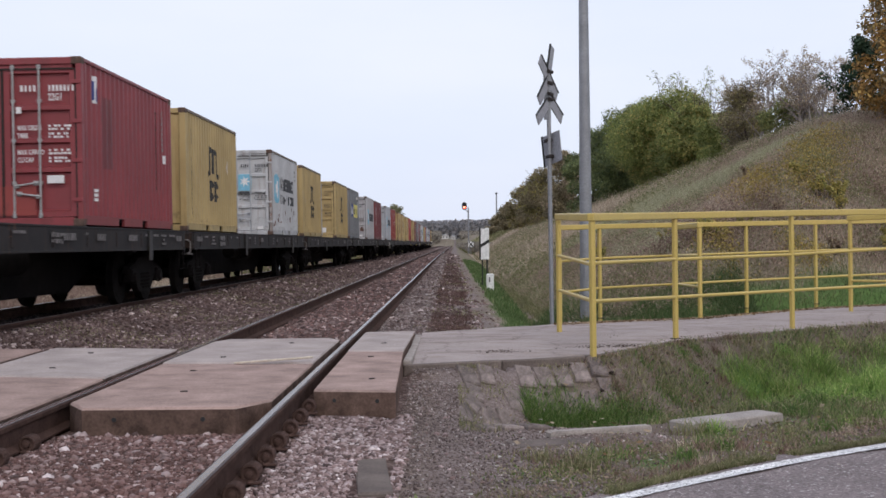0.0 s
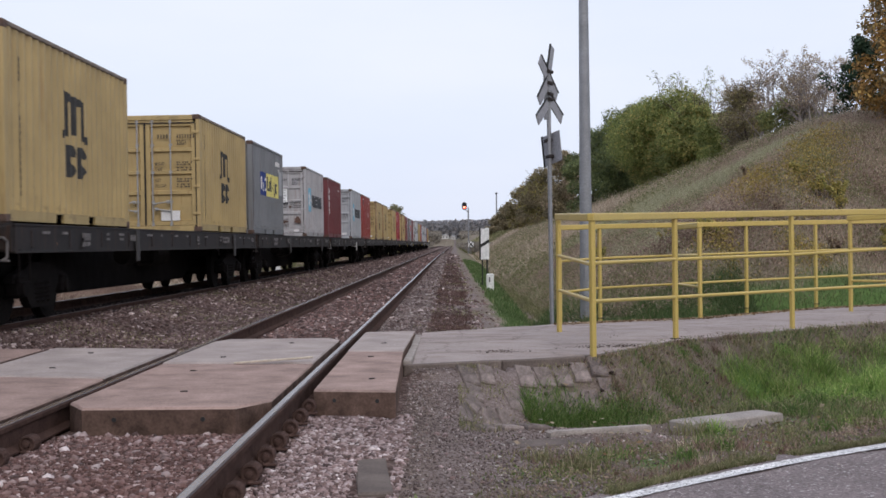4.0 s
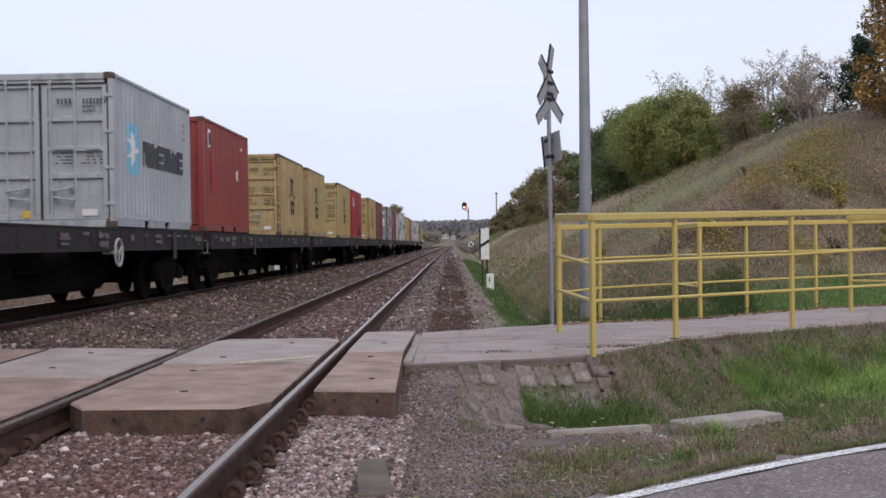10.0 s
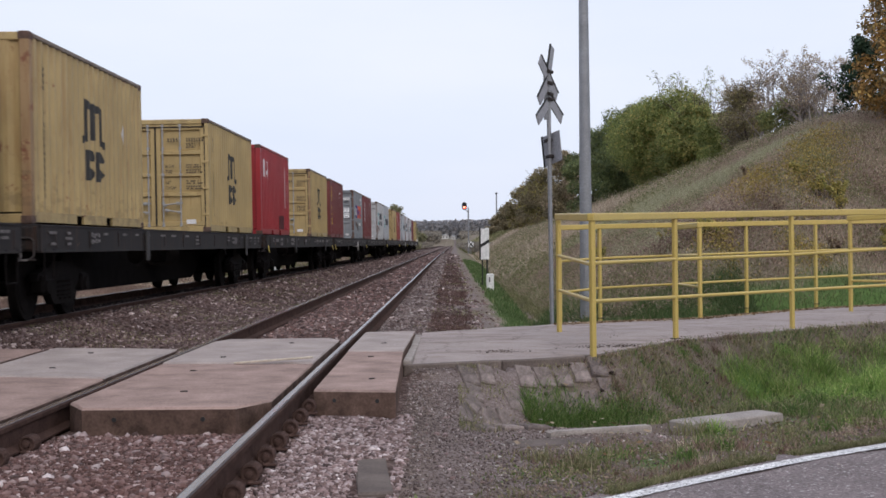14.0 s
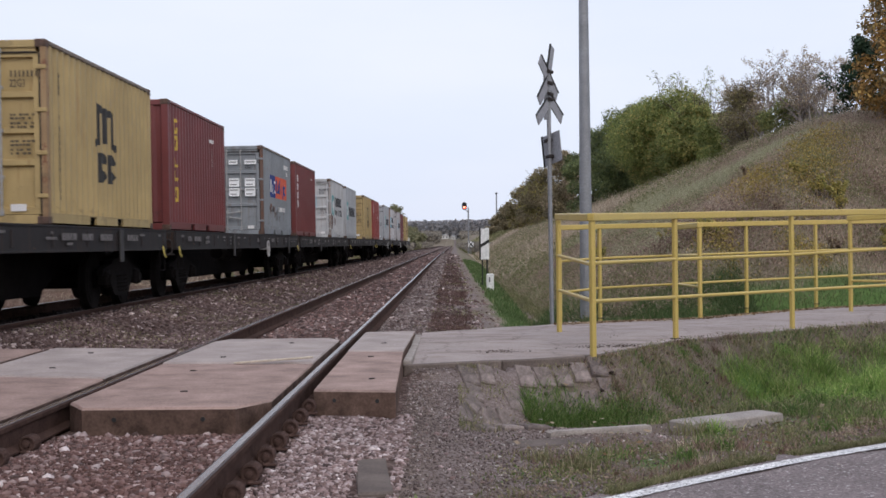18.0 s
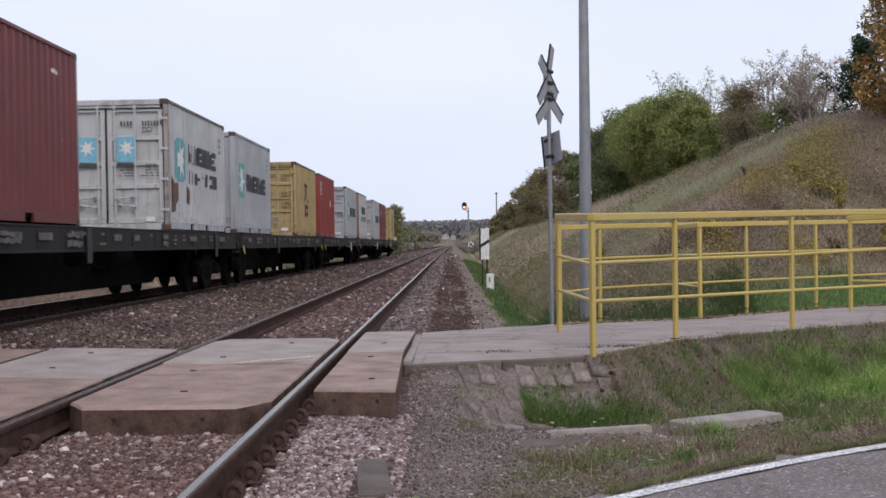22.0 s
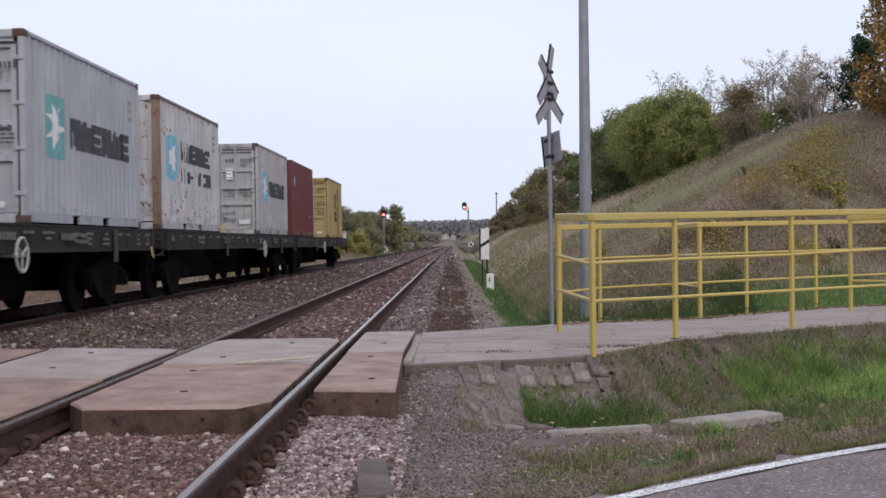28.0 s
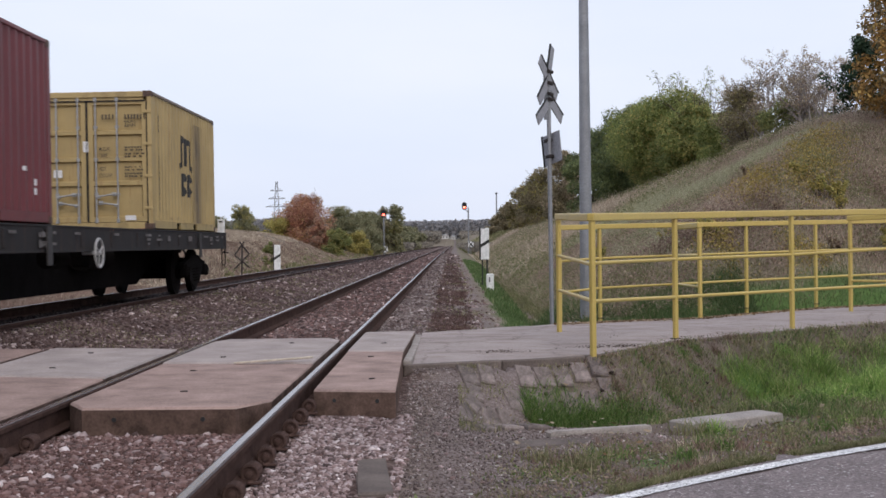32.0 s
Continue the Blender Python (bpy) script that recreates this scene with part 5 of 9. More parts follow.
# wagon number: (container at its near end, container at its far end)
LOADS = {
    -5: (None, shipping_container("faded red steel container with white stencils and ribbed sides", RED, True, ink_code=INK_W, words=("MAX GROSS", "TARE", "MAX CARGO", "CU CAP"),
         marks=[([rect(-2.38, 1.95, -2.12, 2.38)], INK_W, "small pale emblem"), ([rect(-2.36, 2.0, -2.25, 2.30), rect(-2.22, 1.98, -2.14, 2.2)], INK_B, "blue part of the emblem"),
                ([rect(-1.75, 0.95, -1.3, 2.1)], MAR, "darker repainted patch"), ([rect(2.4, 1.28, 2.5, 1.44)], INK_W, "small white label"), (column_bars(-2.3, 0.40, 0.62, 3, 0.09), INK_W, "small white bars"),
                (column_bars(1.75, 0.75, 2.25, 15, 0.045) + column_bars(2.2, 1.5, 2.3, 8, 0.04), INK_G, "columns of small faded bars")],
         notice=[(0.80, 0.72, 0.26, 0.12, INK_W, "white paper label"), (-0.20, 1.86, 0.14, 0.14, INK_T, "light blue sticker"), (0.25, 1.78, 0.08, 0.1, INK_W, "small white sticker"),
                 (0.1, 0.40, 0.8, 0.45, RED_O, "brighter repainted patch")])),
    -4: (shipping_container("yellow steel container with a dark block emblem", YEL, False, marks=yellow_marks([([crescent(1.75, 1.42)], INK_W, "white crescent smudge")]), end_marks=[(column_bars(-0.80, 1.2, 2.2, 9, 0.09), INK, "column of dark bars")]),
         shipping_container("dull white container with a blue star square, rusty lower edge", WHT, True, WHT_P, marks=star_marks(INK_T, INK_DG, True) + [(FOOT_RUST, RUST, "brown rust streak")], notice=BLUE_DOOR, ink_code=INK_DG, rods=LGR)),
    -3: (shipping_container("yellow steel container with black emblem and scuffed side", YEL, False, marks=yellow_marks(), end_marks=[(column_bars(-0.80, 1.2, 2.2, 9, 0.09), INK, "column of dark bars")]),
         shipping_container("yellow steel container, door end with a white placard", YEL, True, marks=yellow_marks(), notice=[(0.55, 0.36, 0.42, 0.22, INK_W, "white placard")], ink_code=INK_F, rods=None, words=YELLOW_WORDS)),
    -2: (shipping_container("slate grey container with a blue and yellow banner emblem", GREY, False, marks=banner_marks(INK_LY) + [([rect(2.0, 1.25, 2.75, 2.0)], LGR, "lighter repainted patch"), ([rect(-2.98, 0.2, -2.90, 2.45)], RUST, "dark rusted post edge")], end_marks=[([rect(0.36, 2.06, 0.72, 2.26)], INK_W, "white stencil plate")]),
         shipping_container("pale grey container with rusting doors and a blue star square", LGR_W, True, marks=star_marks(INK_T, INK_DG, False), notice=RUSTY_DOOR, ink_code=INK_DG, rods=LGR_W)),
    -1: (shipping_container("maroon steel container with white side lettering bars", MAR, False, marks=[(SLANT_COLUMN, INK_W, "white slanting bars")] + RED_TEXT, end_marks=side_bars),
         shipping_container("light grey container with a blue star square and dark blocks", LGR, True, marks=star_marks(INK_T, INK_DG, False), notice=[(0.80, 0.26, 0.26, 0.11, INK_W, "small white plate"), (-0.25, 0.24, 0.16, 0.12, INK_Y, "yellow sticker")], ink_code=INK_DG, rods=LGR)),
    0: (shipping_container("brick red container with repainted patches and a white crescent", RED_O, False, marks=[([rect(-2.3, 1.95, -2.04, 2.36)], INK_W, "small pale emblem"), ([rect(-2.26, 2.0, -2.12, 2.28)], INK_DG, "dark part of the emblem"),
         ([rect(-2.2, 0.95, -1.5, 1.55), rect(-2.2, 1.55, -1.85, 1.8)], RED_B, "brighter repainted patch"), ([crescent(1.4, 1.30)], INK_W, "white crescent smudge"), ([rect(0.62, 0.62, 0.74, 0.72)], INK_W, "small white label")] + RED_TEXT, end_marks=side_bars),
        shipping_container("yellow steel container with scuffed dark emblem, rusty frame", YEL_R, True, YEL_P, marks=yellow_marks(), notice=PLAIN_DOOR, ink_code=INK_F, rods=None, words=YELLOW_WORDS)),
    1: (shipping_container("yellow container with a rusted corner post and grimy lower side", YEL_R, False, YEL_P, marks=yellow_marks([([crescent(1.75, 1.42)], INK_W, "white crescent smudge")])),
        shipping_container("yellow steel container, door end towards the gap", YEL, True, marks=yellow_marks(), notice=PLAIN_DOOR, ink_code=INK_F, rods=None, words=YELLOW_WORDS)),
    2: (shipping_container("bright red container with a white block emblem", RED_B, False, marks=[([rect(-2.30, 1.70, -2.14, 2.20), rect(-2.14, 2.08, -1.98, 2.20), rect(-2.14, 1.70, -2.0, 1.80), skew(-1.93, 1.68, 0.14, 0.50, 0.10), rect(-1.76, 1.78, -1.66, 1.90), rect(-1.66, 1.66, -1.50, 2.18)], INK_W, "white block emblem"),
         ([rect(0.60, 0.19, 0.84, 0.62), rect(0.90, 0.19, 1.14, 0.62), rect(1.20, 0.19, 1.44, 0.62), rect(1.50, 0.19, 1.72, 0.62)], RED_D, "dark faded block of paint"), (column_bars(2.15, 0.9, 2.2, 12, 0.045) + column_bars(2.5, 1.1, 1.7, 5, 0.045), INK_W, "small white bars")], end_marks=side_bars),
        shipping_container("mustard yellow container with dark emblem, doors shut", YEL, True, YEL_P, marks=yellow_marks(), notice=PLAIN_DOOR, ink_code=INK_F, rods=None, words=YELLOW_WORDS)),
    3: (shipping_container("red-brown container with yellow upright lettering bars", BRN, False, marks=[(UPRIGHT_BLOCKS, INK_Y, "yellow upright blocks"),
         (bars_text(1.2, 2.05, 0.5, 0.08, 4) + column_bars(1.45, 1.5, 1.95, 4, 0.07), INK_W, "small white bars")], end_marks=side_bars),
        shipping_container("blue-grey container with a blue and orange banner emblem", GREY_B, True, RUST, marks=banner_marks(INK_O) + [(RUST_RUNS, RUST, "dark rust streak"), (bars_text(0.1, 0.74, 0.5, 0.14, 3, 0.2) + bars_text(0.75, 0.74, 0.35, 0.14, 2, 0.2) + bars_text(1.25, 0.74, 0.4, 0.14, 3, 0.2), INK_W, "white bars")],
                           notice=[(0.38, 1.52, 0.30, 0.24, PAPER, "white stencil plate"), (0.38, 1.24, 0.30, 0.24, PAPER, "white stencil plate"), (0.84, 1.52, 0.30, 0.24, PAPER, "white stencil plate"), (0.84, 1.24, 0.30, 0.24, PAPER, "white stencil plate"),
                                   (0.36, 2.11, 0.26, 0.13, PAPER, "white stencil plate"), (0.86, 2.11, 0.34, 0.13, PAPER, "white stencil plate"), (-0.46, 1.18, 0.26, 0.30, PAPER, "white paper notice"), (-0.50, 2.0, 0.20, 0.20, INK_T, "light blue sticker"),
                                   (-0.95, 1.98, 0.30, 0.22, INK_B, "dark blue plate"), (0.85, 0.22, 0.18, 0.09, INK_W, "small white plate")], ink_code=INK_DG)),
    4: (shipping_container("red-brown steel container with white slanting side bars", BRN, False, marks=[(SLANT_COLUMN, INK_W, "white slanting bars")] + RED_TEXT, end_marks=side_bars),
        shipping_container("rusting white container with a teal star square and dark blocks", WHT, True, WHT_P, marks=star_marks(INK_TG, INK_DG, True) + [([[(-2.72, 0.35), (-2.35, 0.40), (-2.15, 0.70), (-2.2, 1.0), (-2.45, 0.85), (-2.6, 1.15), (-2.74, 1.0)], [(-1.35, 0.62), (-1.12, 0.55), (-1.05, 0.80), (-1.2, 0.98)], [(-1.0, 0.66), (-0.94, 0.62), (-0.92, 0.84)]], RUST, "rust stain")], notice=BLUE_DOOR, ink_code=INK_DG, rods=WHT)),
    5: (shipping_container("light grey container with a pale star square, clean sides", LGR, False, marks=star_marks(INK_TG, INK_DG, False, -0.25), end_marks=W_SIDE),
        shipping_container("yellow steel container with grime streaks under its emblem", YEL_R, True, marks=yellow_marks(), notice=PLAIN_DOOR, ink_code=INK_F, rods=None, words=YELLOW_WORDS)),
    6: (shipping_container("brick red container with a small white striped emblem", RED_O, False, marks=[([rect(-2.3, 1.75, -2.0, 2.28)], INK_W, "white striped emblem"), ([skew(-2.28, 1.85, 0.2, 0.06, 0.03), skew(-2.28, 2.0, 0.2, 0.06, 0.03), skew(-2.28, 2.13, 0.2, 0.06, 0.03)], RED_O, "red stripes"), ([crescent(1.4, 1.30)], INK_W, "white crescent smudge")], end_marks=side_bars),
        shipping_container("light grey container with a teal star square and dark blocks", LGR, True, marks=star_marks(INK_TG, INK_DG, False), notice=[(0.75, 0.26, 0.34, 0.08, INK_W, "small white plate")], ink_code=INK_DG, rods=LGR)),
    7: (shipping_container("white container badly rusted at its corner, two rows of blocks", WHT_R, False, RUST_P, marks=star_marks(INK_T, INK_DG, True), end_marks=W_SIDE),
        shipping_container("pale grey container with a sky-blue star square, door notices", LGR_W, True, marks=star_marks(INK_T, INK_DG, False), notice=[(0.40, 1.72, 0.17, 0.30, PAPER, "white paper notice"), (-0.40, 1.68, 0.20, 0.24, INK_T, "light blue sticker with a star"), (0.80, 0.36, 0.30, 0.12, INK_W, "small white plate"), (0.1, 0.22, 0.26, 0.14, INK_Y, "yellow sticker")], ink_code=INK_DG, rods=LGR)),
    8: (shipping_container("maroon container with a small blue lozenge emblem", MAR, False, marks=[([[(-2.30, 1.88), (-2.20, 1.68), (-2.06, 1.62), (-1.96, 1.88), (-2.06, 2.10), (-2.20, 2.14)]], INK_T, "blue lozenge emblem"),
         (bars_text(1.9, 0.7, 0.25, 0.06, 2) + column_bars(2.4, 0.4, 0.65, 2, 0.06), INK_W, "small white bars")], end_marks=side_bars),
        shipping_container("yellow container with a dark sooty band down its side", YEL, True, marks=yellow_marks([([rect(0.55, 0.17, 1.75, 2.3)], soot(), "dark sooty band")]),
                           notice=[(0.80, 0.22, 0.20, 0.09, INK_W, "small white plate"), (-0.02, 1.56, 0.10, 0.20, INK_W, "white label"), (-0.55, 1.06, 0.16, 0.14, INK_W, "white triangle sign"), (-0.55, 0.06, 1.0, 0.10, RED, "red repaired sill"), (0.6, 0.06, 1.0, 0.10, RED, "red repaired sill")], ink_code=INK_F, rods=None, words=YELLOW_WORDS)),
}


# ---- flat wagons ----
WL = 9.40
DECK = 1.344  # where the containers stand, over the rail


def g_side_sill():
    g = Geo()
    g.box(0.06, 0, 0, 0.05, 2 * WL - 0.1, 0.36, 0.006)
    g.box(0.03, 0, 0.175, 0.13, 2 * WL - 0.06, 0.028, 0.004)
    g.box(0.03, 0, -0.175, 0.13, 2 * WL - 0.1, 0.028, 0.004)
    return g


def g_belly():
    """The fish-bellied centre girders."""
    g = Geo()
    prof = [(-WL + 0.4, 0.36), (WL - 0.4, 0.36), (WL - 0.4, -0.10), (8.6, -0.34), (6.0, -0.40), (5.2, -0.66), (-5.2, -0.66), (-6.0, -0.40), (-8.6, -0.34), (-WL + 0.4, -0.10)]
    for x in (-0.30, 0.30):
        g.prism(prof, x - 0.03, x + 0.03, lambda a, b, s: (s, a, 0.93 + b))
    return g


def g_deck():
    g = Geo()
    for i in range(23):
        y = -WL + 0.15 + i * 0.826
        g.box(0, y + 0.2, DECK - 0.05, 2.72, 0.07, 0.06)
    g.box(0, 0, DECK - 0.065, 0.9, 2 * WL - 0.1, 0.05)
    g.box(-1.2, 0, DECK - 0.055, 0.35, 2 * WL - 0.1, 0.05)
    g.box(1.2, 0, DECK - 0.055, 0.35, 2 * WL - 0.1, 0.05)
    return g


def g_wheelset():
    g = Geo()
    g.tube((-0.95, 0, 0), (0.95, 0, 0), 0.085, n=10)
    for s in (-1, 1):
        g.tube((s * 0.745, 0, 0), (s * 0.765, 0, 0), 0.50, n=32)
        g.tube((s * 0.765, 0, 0), (s * 0.865, 0, 0), 0.478, 0.470, n=32)
        g.tube((s * 0.865, 0, 0), (s * 0.875, 0, 0), 0.40, n=24)
        g.tube((s * 0.86, 0, 0), (s * 0.93, 0, 0), 0.14, n=12)
        for q in range(4):
            a = math.pi / 2 * q
            g.tube((s * 0.868, 0.27 * math.cos(a), 0.27 * math.sin(a)), (s * 0.881, 0.27 * math.cos(a), 0.27 * math.sin(a)), 0.045, n=8)
    return g


def g_side_frame():
    """Cast bogie frame seen from the side, 2.4 m long."""
    g = Geo()
    arch = [(-1.15, 0.56), (-1.10, 0.66), (-0.62, 0.74), (-0.45, 0.82), (0.45, 0.82), (0.62, 0.74), (1.10, 0.66), (1.15, 0.56), (0.72, 0.50), (0.52, 0.28), (0.40, 0.20), (-0.40, 0.20), (-0.52, 0.28), (-0.72, 0.50)]
    g.prism(arch, -0.06, 0.06, lambda a, b, s: (s, a, b))
    for y in (-0.925, 0.925):
        g.box(0.02, y, 0.50, 0.20, 0.30, 0.26, 0.03)
        g.tube((0.08, y, 0.475), (0.16, y, 0.475), 0.125, 0.10, 12)
    return g


def g_spring():
    g = Geo()
    pts = [(0.085 * math.cos(0.9 * i), 0.085 * math.sin(0.9 * i), 0.28 + 0.009 * i) for i in range(34)]
    return g.path(pts, 0.02, 5)


def g_bolster():
    return Geo().box(0, 0, 0.66, 2.1, 0.42, 0.24, 0.03).box(0, 0, 0.82, 0.5, 0.5, 0.12, 0.02).box(0, -0.5, 0.40, 1.9, 0.1, 0.14, 0.02).box(0, 0.5, 0.40, 1.9, 0.1, 0.14, 0.02)


def g_coupler():
    g = Geo()
    g.box(0, 0.10, 1.02, 0.26, 0.55, 0.24, 0.03)
    g.box(-0.10, 0.48, 1.02, 0.22, 0.34, 0.34, 0.04)
    g.box(0.17, 0.45, 1.02, 0.13, 0.24, 0.30, 0.04)
    return g


def g_end_sill():
    g = Geo().box(0, 0, 1.14, 2.78, 0.10, 0.34, 0.012)
    for s in (-1, 1):
        g.box(s * 1.20, 0.03, 1.14, 0.25, 0.08, 0.30, 0.01)
    return g


def g_step_plate():
    return Geo().box(0, 0, -0.10, 0.025, 0.20, 0.52, 0.006)


def g_step():
    return Geo().path([(0, -0.2, 0), (0, -0.2, -0.42), (0, 0.2, -0.42), (0, 0.2, 0)], 0.014, 6)


def g_stake():
    return Geo().box(-0.008, 0, 0, 0.018, 0.12, 0.24, 0.006)


def g_hose():
    return Geo().path([(0.35, 0, 0.98), (0.36, 0.25, 0.90), (0.36, 0.38, 0.72), (0.34, 0.36, 0.55), (0.30, 0.20, 0.48)], 0.025, 8)


def g_lever():
    return Geo().path([(0, 0, 1.15), (1.30, 0.02, 1.15), (1.36, 0.04, 1.10), (1.36, 0.06, 0.90), (1.30, 0.10, 0.86), (1.42, 0.16, 0.86)], 0.016, 6)


def g_reservoir():
    return Geo().tube((0.55, 0.6, 0.83), (0.55, 2.0, 0.83), 0.21, n=16)


def g_cylinder():
    return Geo().tube((0.75, -1.8, 0.86), (0.75, -1.1, 0.86), 0.16, n=14)


def g_valve():
    return Geo().box(0.9, -0.4, 0.86, 0.3, 0.4, 0.3, 0.03)


def g_hand_wheel():
    g = Geo().ring((0, 0, 0), 0.215, 0.020, 22)
    for a in (0.5, 2.6, 4.7):
        g.tube((0, 0, 0), (0, 0.21 * math.cos(a), 0.21 * math.sin(a)), 0.014, n=6)
    return g.tube((-0.25, 0, 0), (0.03, 0, 0), 0.03, n=8)


def g_twist_foot():
    return Geo().box(0, 0, 0, 0.22, 0.24, 0.05, 0.01)


def sill_writing(k):
    """Groups of stencilled bars along the side sill."""
    rnd = random.Random(77 + k)
    g = Geo()
    for y in (-8.9, -8.2, -7.4, -6.3, -5.2, -4.4, -3.6, -2.5, -1.6, -0.4, 0.6, 1.7, 2.5, 3.3, 4.2, 5.2, 6.1, 6.8, 7.4, 8.1, 8.7):
        if rnd.random() < 0.2:
            continue
        for row in range(rnd.choice((1, 1, 2, 3))):
            n, w = rnd.randint(2, 6), rnd.choice((0.04, 0.05, 0.06, 0.085))
            h = 0.038 if w < 0.08 else 0.10
            for i in range(n):
                if row and h > 0.05:
                    break
                g.box(0, y + (i - n / 2) * w * 1.35, 0.08 - row * 0.075 - (0.05 if h > 0.05 else 0), 0.004, w, h)
    # worn panels of close-set lettering
    for y in (-6.9, -4.0, 1.15, 4.7):
        if rnd.random() < 0.35:
            continue
        y += rnd.uniform(-0.4, 0.4)
        wide, tall = rnd.uniform(0.35, 0.75), rnd.choice((0.07, 0.11))
        for row in range(2):
            at = y
            while at < y + wide:
                w = rnd.uniform(0.03, 0.11)
                g.box(0, at + w / 2, 0.06 - row * (tall + 0.02) + rnd.uniform(-0.012, 0.012), 0.004, w, tall * rnd.uniform(0.5, 1.0))
                at += w + rnd.uniform(0.006, 0.04)
    return g


HAND_WHEELS = {-1: 2.1, 3: 1.9, 6: 2.0, 7: 2.1, 8: -1.7}


def flat_wagon(k):
    rnd = random.Random(31 + k)
    th = thing("flat_wagon", "grimy dark steel container flat wagon with stencilled sills", "wagon", group="flat wagons of the goods train")
    P = lambda name, fn, mat, at=None, label="", parent=None: part(name, cached(name, fn, MAT[mat]), None, parent or th, label, at=at)
    for s in (-1, 1):
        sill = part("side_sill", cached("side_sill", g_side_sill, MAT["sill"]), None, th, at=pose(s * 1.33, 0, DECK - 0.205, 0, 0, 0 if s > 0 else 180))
        for i in range(12):
            part("stake_pocket", cached("stake_pocket", g_stake, MAT["sill"]), None, sill, at=(0.097, -WL + 0.7 + i * 1.62, 0.0))
        for y in ((-3.55, 6.2) if s > 0 else (-6.2, 3.55)):
            part("hanging_plate", cached("hanging_plate", g_step_plate, MAT["plate"]), None, sill, "dirty pale hanging plate", at=(0.135, y + rnd.uniform(-0.5, 0.5), 0.0))
        for y in (-9.0, 9.0):
            part("step", cached("step", g_step, MAT["under"]), None, sill, at=(0.08, y, -0.14))
        tagged(part("stencil", sill_writing(k * 2 + s), MAT["chalk"], sill, "faded white stencilled bars", at=(0.122, 0, 0)), kind="stuff")
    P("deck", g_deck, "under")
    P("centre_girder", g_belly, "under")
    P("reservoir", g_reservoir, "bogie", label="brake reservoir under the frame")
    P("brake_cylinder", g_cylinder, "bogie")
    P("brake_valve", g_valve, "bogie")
    if k in (2, 3, 5, 6):
        for y in (-WL + 0.25, WL - 0.35):
            P("brake_handle", lambda: Geo().path([(0, 0, 0), (0.03, 0, -0.16), (0.03, 0.10, -0.20)], 0.018, 8), "handle_yellow", at=(1.42, y, 1.02), label="small yellow brake handle")
    if k in HAND_WHEELS:
        P("hand_wheel", g_hand_wheel, "wheel_paint", at=(1.52, HAND_WHEELS[k], 0.93), label="worn white spoked hand wheel")
    for s in (-1, 1):
        turn = 0 if s > 0 else 180
        P("end_sill", g_end_sill, "sill", at=pose(0, s * (WL - 0.06), 0, 0, 0, turn))
        P("coupler", g_coupler, "bogie", at=pose(0, s * (WL - 0.05), 0, 0, 0, turn))
        P("brake_hose", g_hose, "black", at=pose(0, s * WL, 0, 0, 0, turn))
        P("uncoupling_lever", g_lever, "chalk" if rnd.random() < 0.45 else "iron", at=pose(0, s * (WL + 0.02), 0, 0, 0, turn) @ Matrix.Diagonal((1 if s > 0 else -1, 1, 1, 1)))
        for y in (0, 1):
            for x in (-1.13, 1.13):
                P("container_foot", g_twist_foot, "sill", at=(x, s * (WL - 0.40 - y * 5.88), DECK - 0.025))
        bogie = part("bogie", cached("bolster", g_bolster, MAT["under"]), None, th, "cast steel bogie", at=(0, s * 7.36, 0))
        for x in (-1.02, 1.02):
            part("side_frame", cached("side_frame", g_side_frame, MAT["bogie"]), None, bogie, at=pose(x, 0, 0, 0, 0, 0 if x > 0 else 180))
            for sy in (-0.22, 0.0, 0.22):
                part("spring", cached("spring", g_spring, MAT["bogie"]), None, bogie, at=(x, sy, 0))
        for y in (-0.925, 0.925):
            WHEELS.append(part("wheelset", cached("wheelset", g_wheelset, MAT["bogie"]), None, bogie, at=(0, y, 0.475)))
    if k == 8:
        lamp = P("tail_marker", g_tail_marker, "white", at=(1.30, WL - 0.05, DECK - 0.02), label="white tail marker on the last wagon's corner")
        part("slot", Geo().box(0, -0.045, 0.27, 0.09, 0.012, 0.03), MAT["black"], lamp, "dark slot")
    return th


def g_tail_marker():
    return Geo().box(0, 0, 0.16, 0.165, 0.07, 0.32, 0.012).ring((0, 0, 0.32), 0.05, 0.008, 10)


WHEELS = []
WAGONS = {k: flat_wagon(k) for k in range(-5, 9)}


def train_place(t, k):
    """How far along the track the near face of the far container of wagon k stands at t."""
    return 119.344 - 7.8014 * t - 0.5 * 0.011593 * (t - 16) ** 2 + 19.502 * k


# slack in the couplings and on the decks: (near container, far container) in metres
SLACK = {-5: (-0.66, -0.66), -4: (-0.55, -0.60), -3: (-0.24, -0.28), -2: (-0.42, -0.50), -1: (0.0, -0.15), 0: (0.02, -0.10), 1: (-0.06, -0.10), 2: (0.20, 0.12),
         3: (0.28, 0.12), 4: (0.13, -0.08), 5: (0.13, -0.05), 6: (0.06, 0.05), 7: (0.32, 0.10), 8: (0.13, -0.12)}


def on_track(y, z):
    dx = float(train_x(y + 2.0) - train_x(y - 2.0)) / 4.0
    return pose(float(train_x(y)), y, z, 0, -0.35, -math.degrees(math.atan(dx)))


